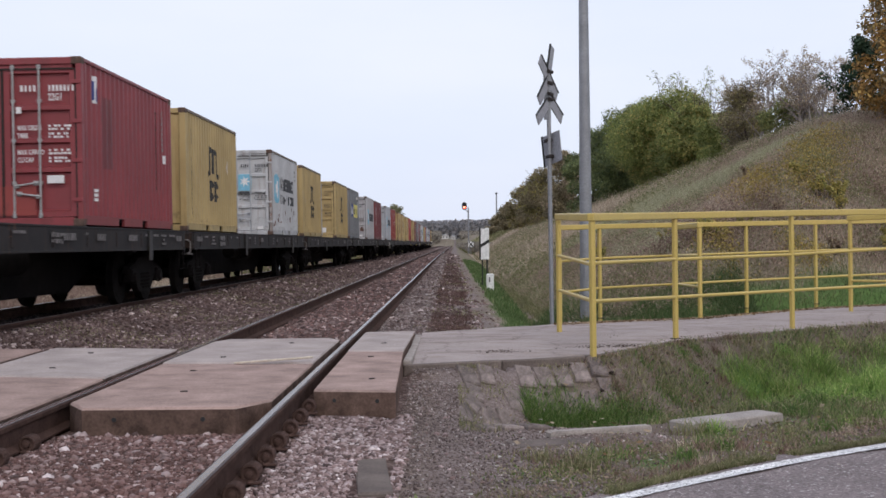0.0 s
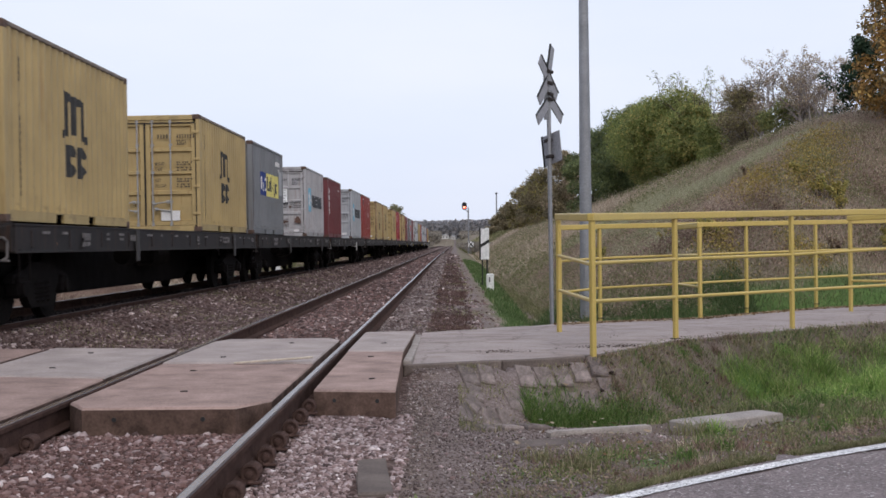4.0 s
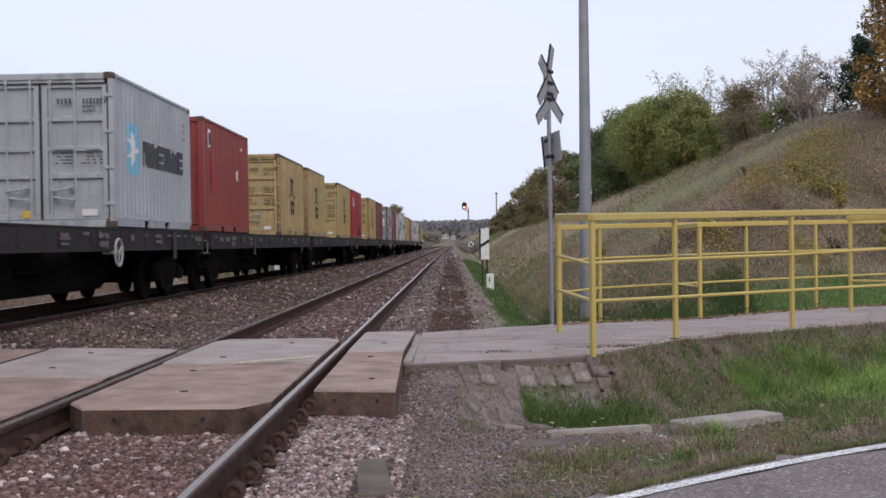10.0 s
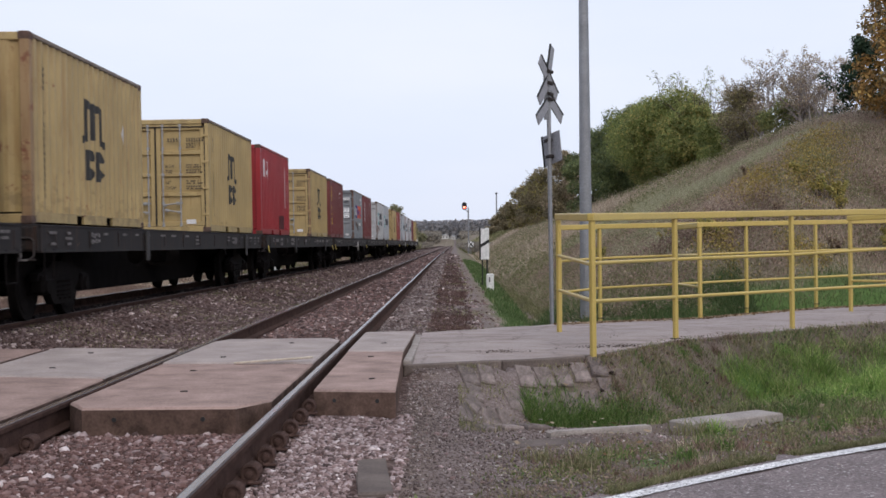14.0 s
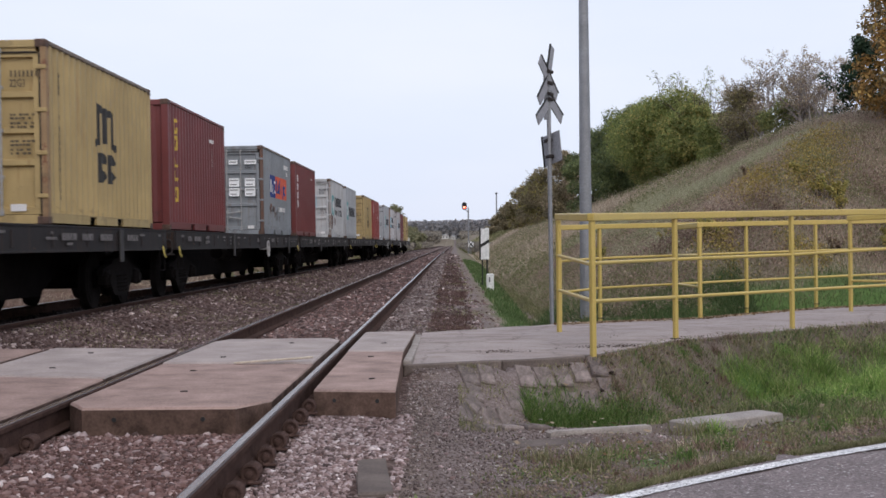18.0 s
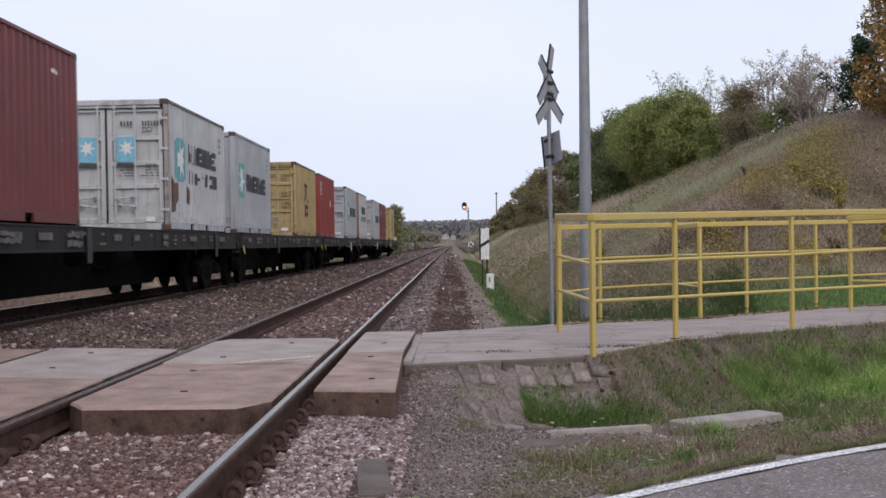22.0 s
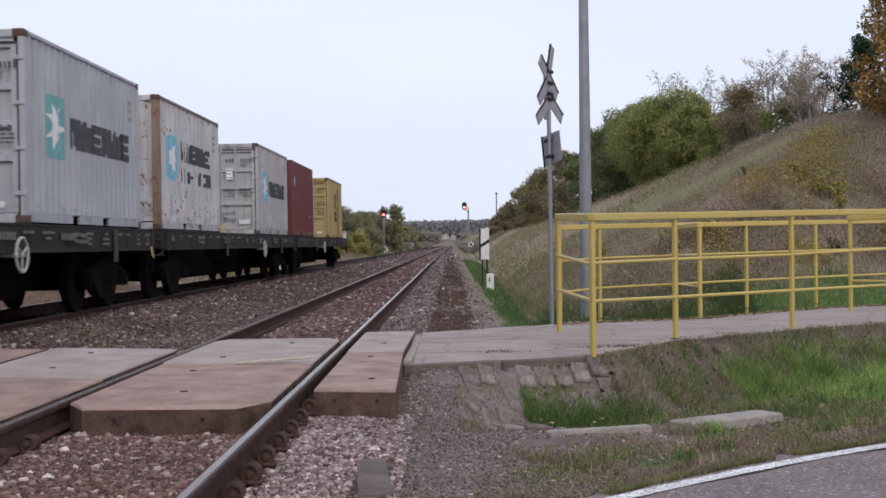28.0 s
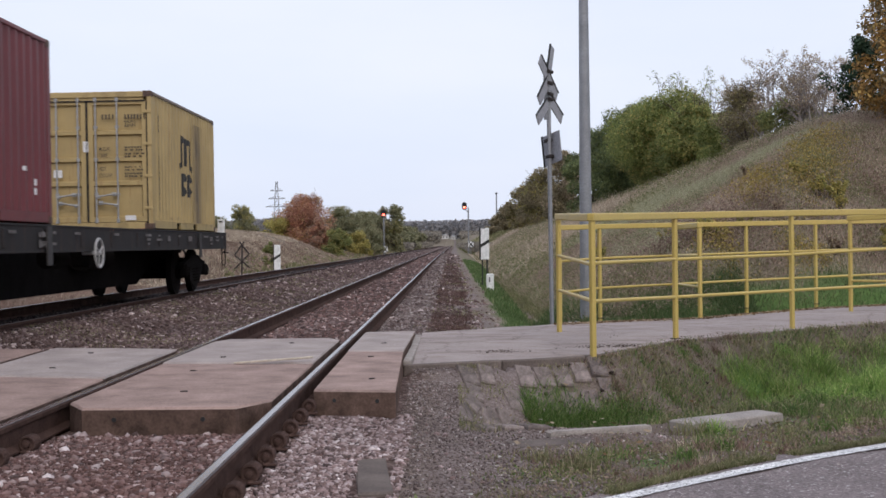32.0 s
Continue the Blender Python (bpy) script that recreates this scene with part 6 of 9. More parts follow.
def motions():
    times = [0.0, 2.0, 4.0, 6.0, 8.0, 10.0, 12.0, 14.0, 16.0, 18.0, 20.0, 22.0, 24.0, 26.0, 28.0, 30.0, 32.0]
    for k, wagon in WAGONS.items():
        near_slack, far_slack = SLACK[k]
        walk(wagon, [(t, on_track(train_place(t, k) - 3.136 + (near_slack + far_slack) / 2, TRAIN_Z)) for t in times])
        near_box, far_box = LOADS[k]
        if near_box:
            walk(near_box, [(t, on_track(train_place(t, k) - 9.240 + near_slack, TRAIN_Z + DECK)) for t in times])
        walk(far_box, [(t, on_track(train_place(t, k) + 2.968 + far_slack, TRAIN_Z + DECK)) for t in times])
    # wheels roll on the rail, radius 0.475 m
    turns = [(i / 15.0, math.degrees((train_place(0.0, 0) - train_place(i / 15.0, 0)) / 0.475)) for i in range(481)]
    for wheel in WHEELS:
        at = wheel.location.copy()
        walk(wheel, [(t, pose(at.x, at.y, at.z, a % 360.0)) for t, a in turns])


# ---- loose stones, blades and leaves ----
rng = np.random.default_rng(7)
PHI = (1 + 5 ** 0.5) / 2
ICO_V = np.array([(-1, PHI, 0), (1, PHI, 0), (-1, -PHI, 0), (1, -PHI, 0), (0, -1, PHI), (0, 1, PHI), (0, -1, -PHI), (0, 1, -PHI), (PHI, 0, -1), (PHI, 0, 1), (-PHI, 0, -1), (-PHI, 0, 1)]) / 1.902
ICO_F = np.array([(0, 11, 5), (0, 5, 1), (0, 1, 7), (0, 7, 10), (0, 10, 11), (1, 5, 9), (5, 11, 4), (11, 10, 2), (10, 7, 6), (7, 1, 8), (3, 9, 4), (3, 4, 2), (3, 2, 6), (3, 6, 8), (3, 8, 9), (4, 9, 5), (2, 4, 11), (6, 2, 10), (8, 6, 7), (9, 8, 1)])
OCT_V = np.array([(1, 0, 0), (-1, 0, 0), (0, 1, 0), (0, -1, 0), (0, 0, 1), (0, 0, -1)], float)
OCT_F = np.array([(0, 2, 4), (2, 1, 4), (1, 3, 4), (3, 0, 4), (2, 0, 5), (1, 2, 5), (3, 1, 5), (0, 3, 5)])


def spins(n):
    q = rng.normal(size=(n, 4))
    q /= np.linalg.norm(q, axis=1)[:, None]
    w, x, y, z = q.T
    return np.stack([1 - 2 * (y * y + z * z), 2 * (x * y - z * w), 2 * (x * z + y * w), 2 * (x * y + z * w), 1 - 2 * (x * x + z * z), 2 * (y * z - x * w),
                     2 * (x * z - y * w), 2 * (y * z + x * w), 1 - 2 * (x * x + y * y)], -1).reshape(n, 3, 3)


def lumps(name, pos, size, mat, fine=True, squash=0.75, jitter=0.42, smooth=False):
    """Angular stones at pos, one mesh."""
    V, F = (ICO_V, ICO_F) if fine else (OCT_V, OCT_F)
    n = len(pos)
    sc = size[:, None] * rng.uniform(0.45, 1.25, (n, 3))
    v = V[None] * (1 + rng.uniform(-jitter, jitter, (n, len(V), 1))) * sc[:, None]
    v = np.einsum("nij,nkj->nki", spins(n), v)
    v[:, :, 2] *= squash
    v = (v + pos[:, None]).reshape(-1, 3)
    f = (F[None] + (np.arange(n) * len(V))[:, None, None]).reshape(-1, 3)
    return bulk(name, v, np.full(len(f), 3), f.ravel(), mat, smooth)


def scatter(n, x0, x1, y0, y1, follow=None):
    y = rng.uniform(y0, y1, n)
    x = rng.uniform(x0, x1, n)
    if follow is not None:
        x = x + (follow(y) - follow(10.0))
    return x, y


def clear_of_panels(x, y):
    u = x - near_x(y)
    rail_gap = (np.abs(np.abs(u) - 0.795) > 0.075) & (np.abs(np.abs(x - train_x(y)) - 0.795) > 0.075)
    mid = (np.abs(u) < 0.74) & (y > 8.62) & (y < 14.9)
    right = (u > 0.85) & (u < 1.56) & (y > 9.7) & (y < 16.3)
    left = (u < -0.9) & (x > -5.8) & (y > 7.8) & (y < 14.1)
    path = (x > -0.5) & (y > line_y(PATH_FRONT, x) - 0.03) & (y < line_y(PATH_BACK, x) + 0.03)
    block = (x > -0.56) & (x < -0.35) & (y < 7.9)
    rail_gap &= ~block
    road = (x > -0.9) & (y < line_y(ROAD_EDGE, x) + 0.02)
    paved = (x > 0.06) & (x < 1.6) & (y > 9.6) & (np.sin(x * 91.7 + y * 57.3) > -0.55)
    return rail_gap & ~paved & ~mid & ~right & ~left & ~path & ~road


STONE = islands("ballast_stone", [(0.0, (0.055, 0.033, 0.029)), (0.4, (0.106, 0.068, 0.060)), (0.75, (0.168, 0.116, 0.106)), (0.95, (0.250, 0.187, 0.174)), (1.0, (0.60, 0.49, 0.46))])
STONE_RED = islands("reddish_ballast_stone", [(0.0, (0.075, 0.040, 0.034)), (0.4, (0.158, 0.088, 0.076)), (0.8, (0.250, 0.152, 0.136)), (0.95, (0.350, 0.240, 0.220)), (1.0, (0.66, 0.53, 0.50))])
STONE_PALE = islands("pale_pinkish_ballast_stone", [(0.0, (0.090, 0.054, 0.048)), (0.35, (0.170, 0.109, 0.096)), (0.7, (0.286, 0.209, 0.192)), (0.92, (0.403, 0.320, 0.298)), (1.0, (0.700, 0.601, 0.566))])
GRIT = islands("grey_shoulder_gravel", [(0.0, (0.090, 0.064, 0.058)), (0.5, (0.200, 0.155, 0.142)), (0.9, (0.310, 0.255, 0.238)), (1.0, (0.55, 0.50, 0.47))])


STONE_MIX = islands("mixed_ballast_stone", [(0.0, (0.080, 0.055, 0.051)), (0.3, (0.205, 0.138, 0.126)), (0.6, (0.335, 0.240, 0.225)), (0.85, (0.460, 0.362, 0.350)), (0.96, (0.560, 0.470, 0.455)), (1.0, (0.87, 0.76, 0.74))])


# black from oil and from the train's shade, both put into the colour
STONE_OIL_SHADE = islands("oily_black_ballast", [(0.0, (0.012, 0.009, 0.009)), (0.6, (0.030, 0.021, 0.020)), (0.95, (0.060, 0.043, 0.040)), (1.0, (0.16, 0.13, 0.12))])


def stones():
    def lay(name, label, n, box, size, mat, fine, follow=None, sink=0.25):
        x, y = scatter(n, *box, follow)
        ok = clear_of_panels(x, y) & ((x < 0.45 + 0.55 * rng.uniform(0, 1, len(x)) ** 2) | (y < 13))
        x, y = x[ok], y[ok]
        s = rng.uniform(size[0], size[1], len(x)) * rng.choice([1, 1, 1, 1.35], len(x))
        p = np.stack([x, y, ground_z(x, y) + s * sink], -1)
        tagged(new(name, lumps(name, p, s, mat, fine)), label, "ballast", kind="stuff")
    lay("track_ballast", "reddish brown ballast stones between the rails", 15000, (-2.72, -1.22, 5.4, 8.66), (0.006, 0.016), STONE_RED, True)
    lay("track_ballast", "dark grit filling the gaps between the stones", 26000, (-2.72, -1.22, 5.4, 8.66), (0.004, 0.010), STONE, False)
    lay("track_ballast", "coarser brown and pale stones towards the road", 3800, (-2.72, -1.22, 5.3, 7.0), (0.011, 0.026), STONE_RED, True)
    lay("track_ballast", "larger ballast stones lying between the rails", 420, (-2.72, -1.22, 5.4, 8.66), (0.014, 0.030), STONE_MIX, True)
    lay("shoulder_ballast", "pale pinkish ballast stones outside the rail", 12500, (-1.12, -0.30, 5.4, 9.9), (0.007, 0.020), STONE_MIX, True)
    lay("shoulder_ballast", "brown grit between the shoulder stones", 16000, (-1.12, -0.30, 5.4, 9.9), (0.004, 0.010), STONE_RED, False)
    lay("track_ballast", "brown ballast outside the far rail", 1500, (-4.2, -2.82, 5.6, 7.9), (0.02, 0.04), STONE, True)
    lay("shoulder_gravel", "fine grey gravel on the track shoulder", 26000, (-0.45, 1.0, 5.4, 13.2), (0.004, 0.012), GRIT, False)
    lay("verge_gravel", "fine gravel and grit on the verge", 16000, (0.6, 4.0, 6.2, 11.5), (0.004, 0.012), GRIT, False)
    lay("shoulder_gravel", "pale stones scattered on the gravel shoulder", 420, (-0.5, 1.6, 5.6, 12.5), (0.007, 0.018), STONE_MIX, True)
    for y0, y1, n, fine, size in ((14.0, 20.0, 640, True, (0.014, 0.034)), (20.0, 30.0, 340, True, (0.020, 0.040)), (30.0, 50.0, 110, False, (0.034, 0.06)), (50.0, 90.0, 45, False, (0.05, 0.08)), (90.0, 170.0, 20, False, (0.07, 0.12))):
        a = y1 - y0
        lay("track_ballast", "dark brown ballast between the two tracks", int(n * 3.3 * a), (-6.1, -2.82, y0, y1), size, STONE, fine)
        lay("track_ballast", "pale stones strewn between the two tracks", int(n * 0.15 * a), (-6.0, -2.82, y0, y1), size, STONE_MIX, fine)
        lay("track_ballast", "brown ballast between the rails beyond the crossing", int(n * 1.0 * a), (-2.72, -1.22, y0, y1), size, STONE, fine)
        lay("track_ballast", "reddish stones between the rails beyond the crossing", int(n * 0.6 * a), (-2.72, -1.22, y0, y1), size, STONE_RED, fine)
        lay("shoulder_ballast", "greyish gravel on the shoulder beyond the crossing", int(n * 1.1 * a), (-1.12, -0.38, y0, y1), (size[0] * 0.7, size[1] * 0.8), GRIT, fine)
        lay("shoulder_ballast", "dark stones in the shoulder's gravel", int(n * 0.45 * a), (-1.12, 0.4, y0, y1), size, STONE, fine)
        lay("shoulder_ballast", "loose pale stones along the shoulder's edge", int(n * 0.42 * a), (0.36, 0.95, y0, y1), (size[0] * 0.7, size[1] * 0.8), STONE_PALE, fine)
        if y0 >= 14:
            lay("track_ballast", "oily ballast under the train's track, darkened with the train's shade", int(n * 0.8 * 3.0 * a), (-8.4, -5.9, y0, y1), size, STONE_OIL_SHADE, False, train_x)


stones()


def blades(name, label, x, y, h, w, mat, lean=0.45, z=None):
    """Grass blades, each a bent strip of three faces."""
    n = len(x)
    z = (ground_z(x, y) if z is None else z) - 0.01
    a, b = rng.uniform(0, 6.283, n), rng.uniform(0, 6.283, n)
    k = rng.uniform(0.1, lean, n) * h
    dx, dy = np.cos(a) * w / 2, np.sin(a) * w / 2
    lx, ly = np.cos(b) * k, np.sin(b) * k
    P = np.empty((n, 5, 3))
    P[:, 0] = np.stack([x - dx, y - dy, z], -1)
    P[:, 1] = np.stack([x + dx, y + dy, z], -1)
    P[:, 2] = np.stack([x + dx * 0.75 + lx * 0.3, y + dy * 0.75 + ly * 0.3, z + h * 0.55], -1)
    P[:, 3] = np.stack([x - dx * 0.75 + lx * 0.3, y - dy * 0.75 + ly * 0.3, z + h * 0.55], -1)
    P[:, 4] = np.stack([x + lx, y + ly, z + h], -1)
    i = np.arange(n) * 5
    loops = np.stack([i, i + 1, i + 2, i + 3, i + 3, i + 2, i + 4], -1).ravel()
    me = bulk(name, P.reshape(-1, 3), np.tile([4, 3], n), loops, mat)
    return tagged(new(name, me), label, "grass", kind="stuff")


GREEN = islands("fresh_green_grass", [(0.0, (0.140, 0.240, 0.058)), (0.5, (0.260, 0.395, 0.098)), (0.85, (0.400, 0.520, 0.160)), (1.0, (0.64, 0.57, 0.31))], 0.6, trans=0.45)
OLIVE = islands("olive_weeds", [(0.0, (0.140, 0.150, 0.066)), (0.5, (0.235, 0.240, 0.112)), (0.8, (0.330, 0.296, 0.165)), (1.0, (0.470, 0.390, 0.262))], 0.7, trans=0.4)
STRAW = islands("dry_straw_grass", [(0.0, (0.333, 0.262, 0.196)), (0.4, (0.504, 0.405, 0.308)), (0.8, (0.612, 0.509, 0.391)), (1.0, (0.815, 0.696, 0.544))], 0.8, trans=0.4)
DUST = islands("bleached_brown_grass", [(0.0, (0.250, 0.186, 0.151)), (0.6, (0.331, 0.257, 0.209)), (1.0, (0.419, 0.338, 0.277))], 0.85, trans=0.35)
VERGE = islands("dusky_olive_weeds", [(0.0, (0.125, 0.142, 0.062)), (0.5, (0.225, 0.245, 0.108)), (0.85, (0.330, 0.320, 0.165)), (1.0, (0.48, 0.42, 0.27))], 0.7, trans=0.35)
CLOD = islands("dark_soil_clods", [(0.0, (0.045, 0.032, 0.027)), (0.6, (0.095, 0.068, 0.056)), (1.0, (0.170, 0.130, 0.108))], 0.95)
RUSSET = islands("russet_dead_weeds", [(0.0, (0.140, 0.090, 0.070)), (0.5, (0.255, 0.172, 0.136)), (1.0, (0.400, 0.290, 0.228))], 0.85, trans=0.3)


def pick(n, x0, x1, y0, y1, test):
    x, y = rng.uniform(x0, x1, n), rng.uniform(y0, y1, n)
    k = test(x, y)
    return x[k], y[k]


def off_path(x, y, m=0.05):
    return ~((y > line_y(PATH_FRONT, x) - m) & (y < line_y(PATH_BACK, x) + m)) & ~((y < line_y(ROAD_EDGE, x) + 0.02) & (x > -0.9))


def mounds(n, leaves, r, x0, x1, y0, y1, test):
    """Points gathered in small heaps."""
    cx, cy = pick(n, x0, x1, y0, y1, test)
    k = rng.integers(0, len(cx), len(cx) * leaves)
    s = r * rng.uniform(0.5, 1.5, len(cx))[k]
    return cx[k] + rng.normal(0, 1, len(k)) * s, cy[k] + rng.normal(0, 1, len(k)) * s


def clump(x, y, s, k, t):
    return wave(x, y, s, k) + 0.25 * rng.normal(size=len(x)) > t


DEEP = islands("deep_green_grass", [(0.0, (0.068, 0.128, 0.034)), (0.5, (0.130, 0.218, 0.056)), (0.9, (0.215, 0.295, 0.090)), (1.0, (0.36, 0.34, 0.17))], 0.6, trans=0.4)
MOWN = islands("dull_green_grass", [(0.0, (0.112, 0.151, 0.059)), (0.5, (0.177, 0.224, 0.092)), (0.9, (0.260, 0.283, 0.136)), (1.0, (0.401, 0.366, 0.224))], 0.7, trans=0.4)
LUSH = islands("lush_green_grass", [(0.0, (0.072, 0.118, 0.040)), (0.5, (0.118, 0.180, 0.066)), (0.9, (0.185, 0.240, 0.100)), (1.0, (0.31, 0.31, 0.17))], 0.7, trans=0.4)
DARK_WEED = islands("dark_brown_dead_weeds", [(0.0, (0.085, 0.048, 0.042)), (0.5, (0.150, 0.092, 0.080)), (1.0, (0.250, 0.170, 0.145))], 0.9, trans=0.25)
SAGE = islands("pale_sage_grass", [(0.0, (0.290, 0.285, 0.175)), (0.5, (0.440, 0.425, 0.268)), (1.0, (0.600, 0.560, 0.395))], 0.8, trans=0.4)
SCRUB_B = islands("brown_scrub_leaves", [(0.0, (0.250, 0.172, 0.142)), (0.5, (0.385, 0.278, 0.226)), (1.0, (0.510, 0.392, 0.305))], 0.8, trans=0.35)
SCRUB_Y = islands("yellow_olive_scrub_leaves", [(0.0, (0.200, 0.150, 0.055)), (0.4, (0.330, 0.245, 0.075)), (0.8, (0.520, 0.390, 0.110)), (1.0, (0.640, 0.520, 0.220))], 0.7, trans=0.4)
SAGE_LINE = [(6.6, 56.0), (6.9, 50.5), (7.4, 42.5), (8.6, 39.0), (9.8, 38.2), (11.0, 41.5)]
SLABS = [(2.07, 9.80, 0.50, 1.15), (1.06, 9.33, 0.20, 0.85), (0.72, 8.95, 0.35, 0.75)]


def off_slabs(x, y):
    ok = np.ones(np.shape(x), bool)
    for cx, cy, r, l in SLABS:
        a, b = (x - cx) * 0.86 + (y - cy) * 0.5, (y - cy) * 0.86 - (x - cx) * 0.5
        ok &= ~((np.abs(a) < l / 2) & (np.abs(b) < r / 2))
    return ok


def leaf_scatter(name, label, x, y, h, size, mat):
    """Loose small leaves standing up to h over the ground."""
    n = len(x)
    p = np.stack([x, y, ground_z(x, y) + 0.01 + h * rng.uniform(0, 1, n) ** 1.6], -1)
    q = np.array([(-0.5, -1, 0.1), (0.5, -1, -0.1), (0.62, 0.25, 0.1), (0, 1.1, -0.15), (-0.62, 0.25, 0.1)], float)
    s = size * rng.uniform(0.5, 1.5, n)
    v = np.einsum("nij,kj->nki", spins(n), q) * (s * 0.5)[:, None, None] + p[:, None]
    me = bulk(name, v.reshape(-1, 3), np.full(n, 5), np.arange(5 * n), mat)
    return tagged(new(name, me), label, "weeds", kind="stuff")


def grass():
    front = lambda x, y: (y < line_y(PATH_FRONT, x) - 0.05) & off_path(x, y) & off_slabs(x, y)
    u = lambda x: rng.uniform(0, 1, len(x))
    lip = lambda x, y: line_dist(PATH_FRONT, x, y)
    x, y = pick(150000, 0.7, 3.2, 10.5, 14, lambda x, y: front(x, y) & (front_green(x, y) ** 1.6 * 0.8 > u(x)) & (x > 0.78 + 0.2 * wave(y, x, 3, 1)))
    blades("ditch_grass", "lush dark green grass growing in the ditch", x, y, rng.uniform(0.04, 0.20, len(x)) * rng.uniform(0.5, 1, len(x)), rng.uniform(0.004, 0.009, len(x)), DEEP, 1.3)
    x, y = pick(260000, 2.9, 10, 9.0, 23, lambda x, y: front(x, y) & (front_green(x, y) ** 1.3 * (0.4 + 0.6 * (wave(x, y, 4.3, 2) > -0.1)) > u(x)))
    blades("bank_grass", "bright green tufts of grass on the ditch bank", x, y, rng.uniform(0.04, 0.24, len(x)) * (0.45 + 0.55 * smooth01((y - 10.5) / 2)), rng.uniform(0.005, 0.011, len(x)), GREEN, 1.1)
    x, y = pick(120000, 1.2, 10, 9.6, 23, lambda x, y: front(x, y) & (front_green(x, y) < 0.8) & (line_dist(DITCH, x, y) > 0.35) & clump(x, y, 1.9, 2.2, -0.1) & (lip(x, y) > 0.35))
    blades("verge_weeds", "dull olive weeds on the ditch bank", x, y, rng.uniform(0.03, 0.14, len(x)), rng.uniform(0.006, 0.012, len(x)), VERGE, 1.3)
    x, y = pick(70000, 1.2, 10, 9.8, 22, lambda x, y: front(x, y) & (front_green(x, y) < 0.9) & clump(x, y, 2.3, 4.4, -0.05) & (lip(x, y) > 0.5))
    blades("verge_grass", "thin green grass among the weeds", x, y, rng.uniform(0.03, 0.13, len(x)), rng.uniform(0.005, 0.010, len(x)), DEEP, 1.2)
    x, y = pick(70000, 0.3, 9, 6.0, 20, lambda x, y: front(x, y) & clump(x, y, 1.9, 3.6, 0.2) & ((x > 1.0) | (y < 9)) & (front_green(x, y) < 0.5))
    blades("dead_verge_grass", "dry brown grass on the verge", x, y, rng.uniform(0.02, 0.10, len(x)), rng.uniform(0.004, 0.009, len(x)), RUSSET, 1.3)
    near = lambda x, y: y < line_y(ROAD_EDGE, x) + 0.75 + 0.45 * wave(x, y, 1.1, 1)
    x, y = pick(60000, -0.3, 6, 5.6, 12.5, lambda x, y: front(x, y) & near(x, y) & clump(x, y, 2.6, 1.2, 0.0))
    blades("roadside_grass", "short green grass beside the road's edge", x, y, rng.uniform(0.010, 0.040, len(x)), rng.uniform(0.004, 0.008, len(x)), GREEN, 1.8)
    x, y = pick(110000, 0.1, 6, 5.8, 12.5, lambda x, y: front(x, y) & (y < line_y(ROAD_EDGE, x) + 2.0) & clump(x, y, 2.4, 5.2, 0.2))
    h = rng.uniform(0, 1, len(x)) < 0.5
    blades("roadside_weeds", "greyish brown weeds beside the road", x[h], y[h], rng.uniform(0.010, 0.05, h.sum()), rng.uniform(0.004, 0.008, h.sum()), RUSSET, 1.7)
    blades("roadside_weeds", "dull olive weeds beside the road", x[~h], y[~h], rng.uniform(0.010, 0.055, (~h).sum()), rng.uniform(0.004, 0.009, (~h).sum()), OLIVE, 1.8)
    x = rng.uniform(-0.3, 7.0, 26000)
    y = line_y(ROAD_EDGE, x) + 0.02 + np.abs(rng.normal(0, 0.07, len(x)))
    k = (wave(x, y, 2.3, 1.4) > -0.05) & (y < line_y(ROAD_EDGE, x) + 0.17)
    x, y = x[k], y[k]
    blades("road_edge_moss", "short grass and moss creeping over the road's edge", x, y, rng.uniform(0.008, 0.045, len(x)), rng.uniform(0.004, 0.009, len(x)), OLIVE, 1.4, z=np.full(len(x), -0.292))
    x, y = pick(60000, 0.6, 7.5, 13.0, 20, lambda x, y: front(x, y) & (lip(x, y) < 0.8 + 0.5 * wave(x, y, 1.5, 2)) & (x > 1.55) & clump(x, y, 2.4, 0.6, -0.2))
    h = rng.uniform(0, 1, len(x)) < 0.45
    blades("kerb_weeds", "brown weeds below the footpath's kerb", x[h], y[h], rng.uniform(0.02, 0.08, h.sum()), rng.uniform(0.005, 0.010, h.sum()), RUSSET, 1.5)
    blades("kerb_weeds", "dull olive weeds below the footpath's kerb", x[~h], y[~h], rng.uniform(0.02, 0.09, (~h).sum()), rng.uniform(0.006, 0.012, (~h).sum()), OLIVE, 1.6)
    x, y = pick(9000, 1.6, 7.5, 13.0, 20, lambda x, y: front(x, y) & (lip(x, y) < 1.6) & clump(x, y, 1.9, 3.1, 0.1))
    leaf_scatter("broadleaf_weeds", "small broad-leaved olive weeds below the kerb", x, y, 0.09, 0.018, OLIVE)
    x, y = pick(7000, 0.2, 6.0, 6.2, 12, lambda x, y: front(x, y) & clump(x, y, 1.7, 0.9, 0.15))
    leaf_scatter("broadleaf_weeds", "small broad-leaved weeds on the verge", x, y, 0.07, 0.015, OLIVE)
    x, y = pick(22000, 0.05, 1.7, 9.5, 14, lambda x, y: front(x, y) & clump(x, y, 2.7, 2.0, 0.25))
    blades("paving_weeds", "brown and green weeds in the paving's gaps", x, y, rng.uniform(0.015, 0.07, len(x)), rng.uniform(0.004, 0.009, len(x)), OLIVE, 0.9)
    x, y = mounds(70, 150, 0.13, 2.9, 7.5, 10.6, 17.5, lambda x, y: front(x, y) & (front_green(x, y) > 0.5))
    k = front(x, y)
    blades("bank_tussocks", "long bright green tussocks drooping over the ditch bank", x[k], y[k], rng.uniform(0.10, 0.36, k.sum()), rng.uniform(0.006, 0.012, k.sum()), GREEN, 1.3)
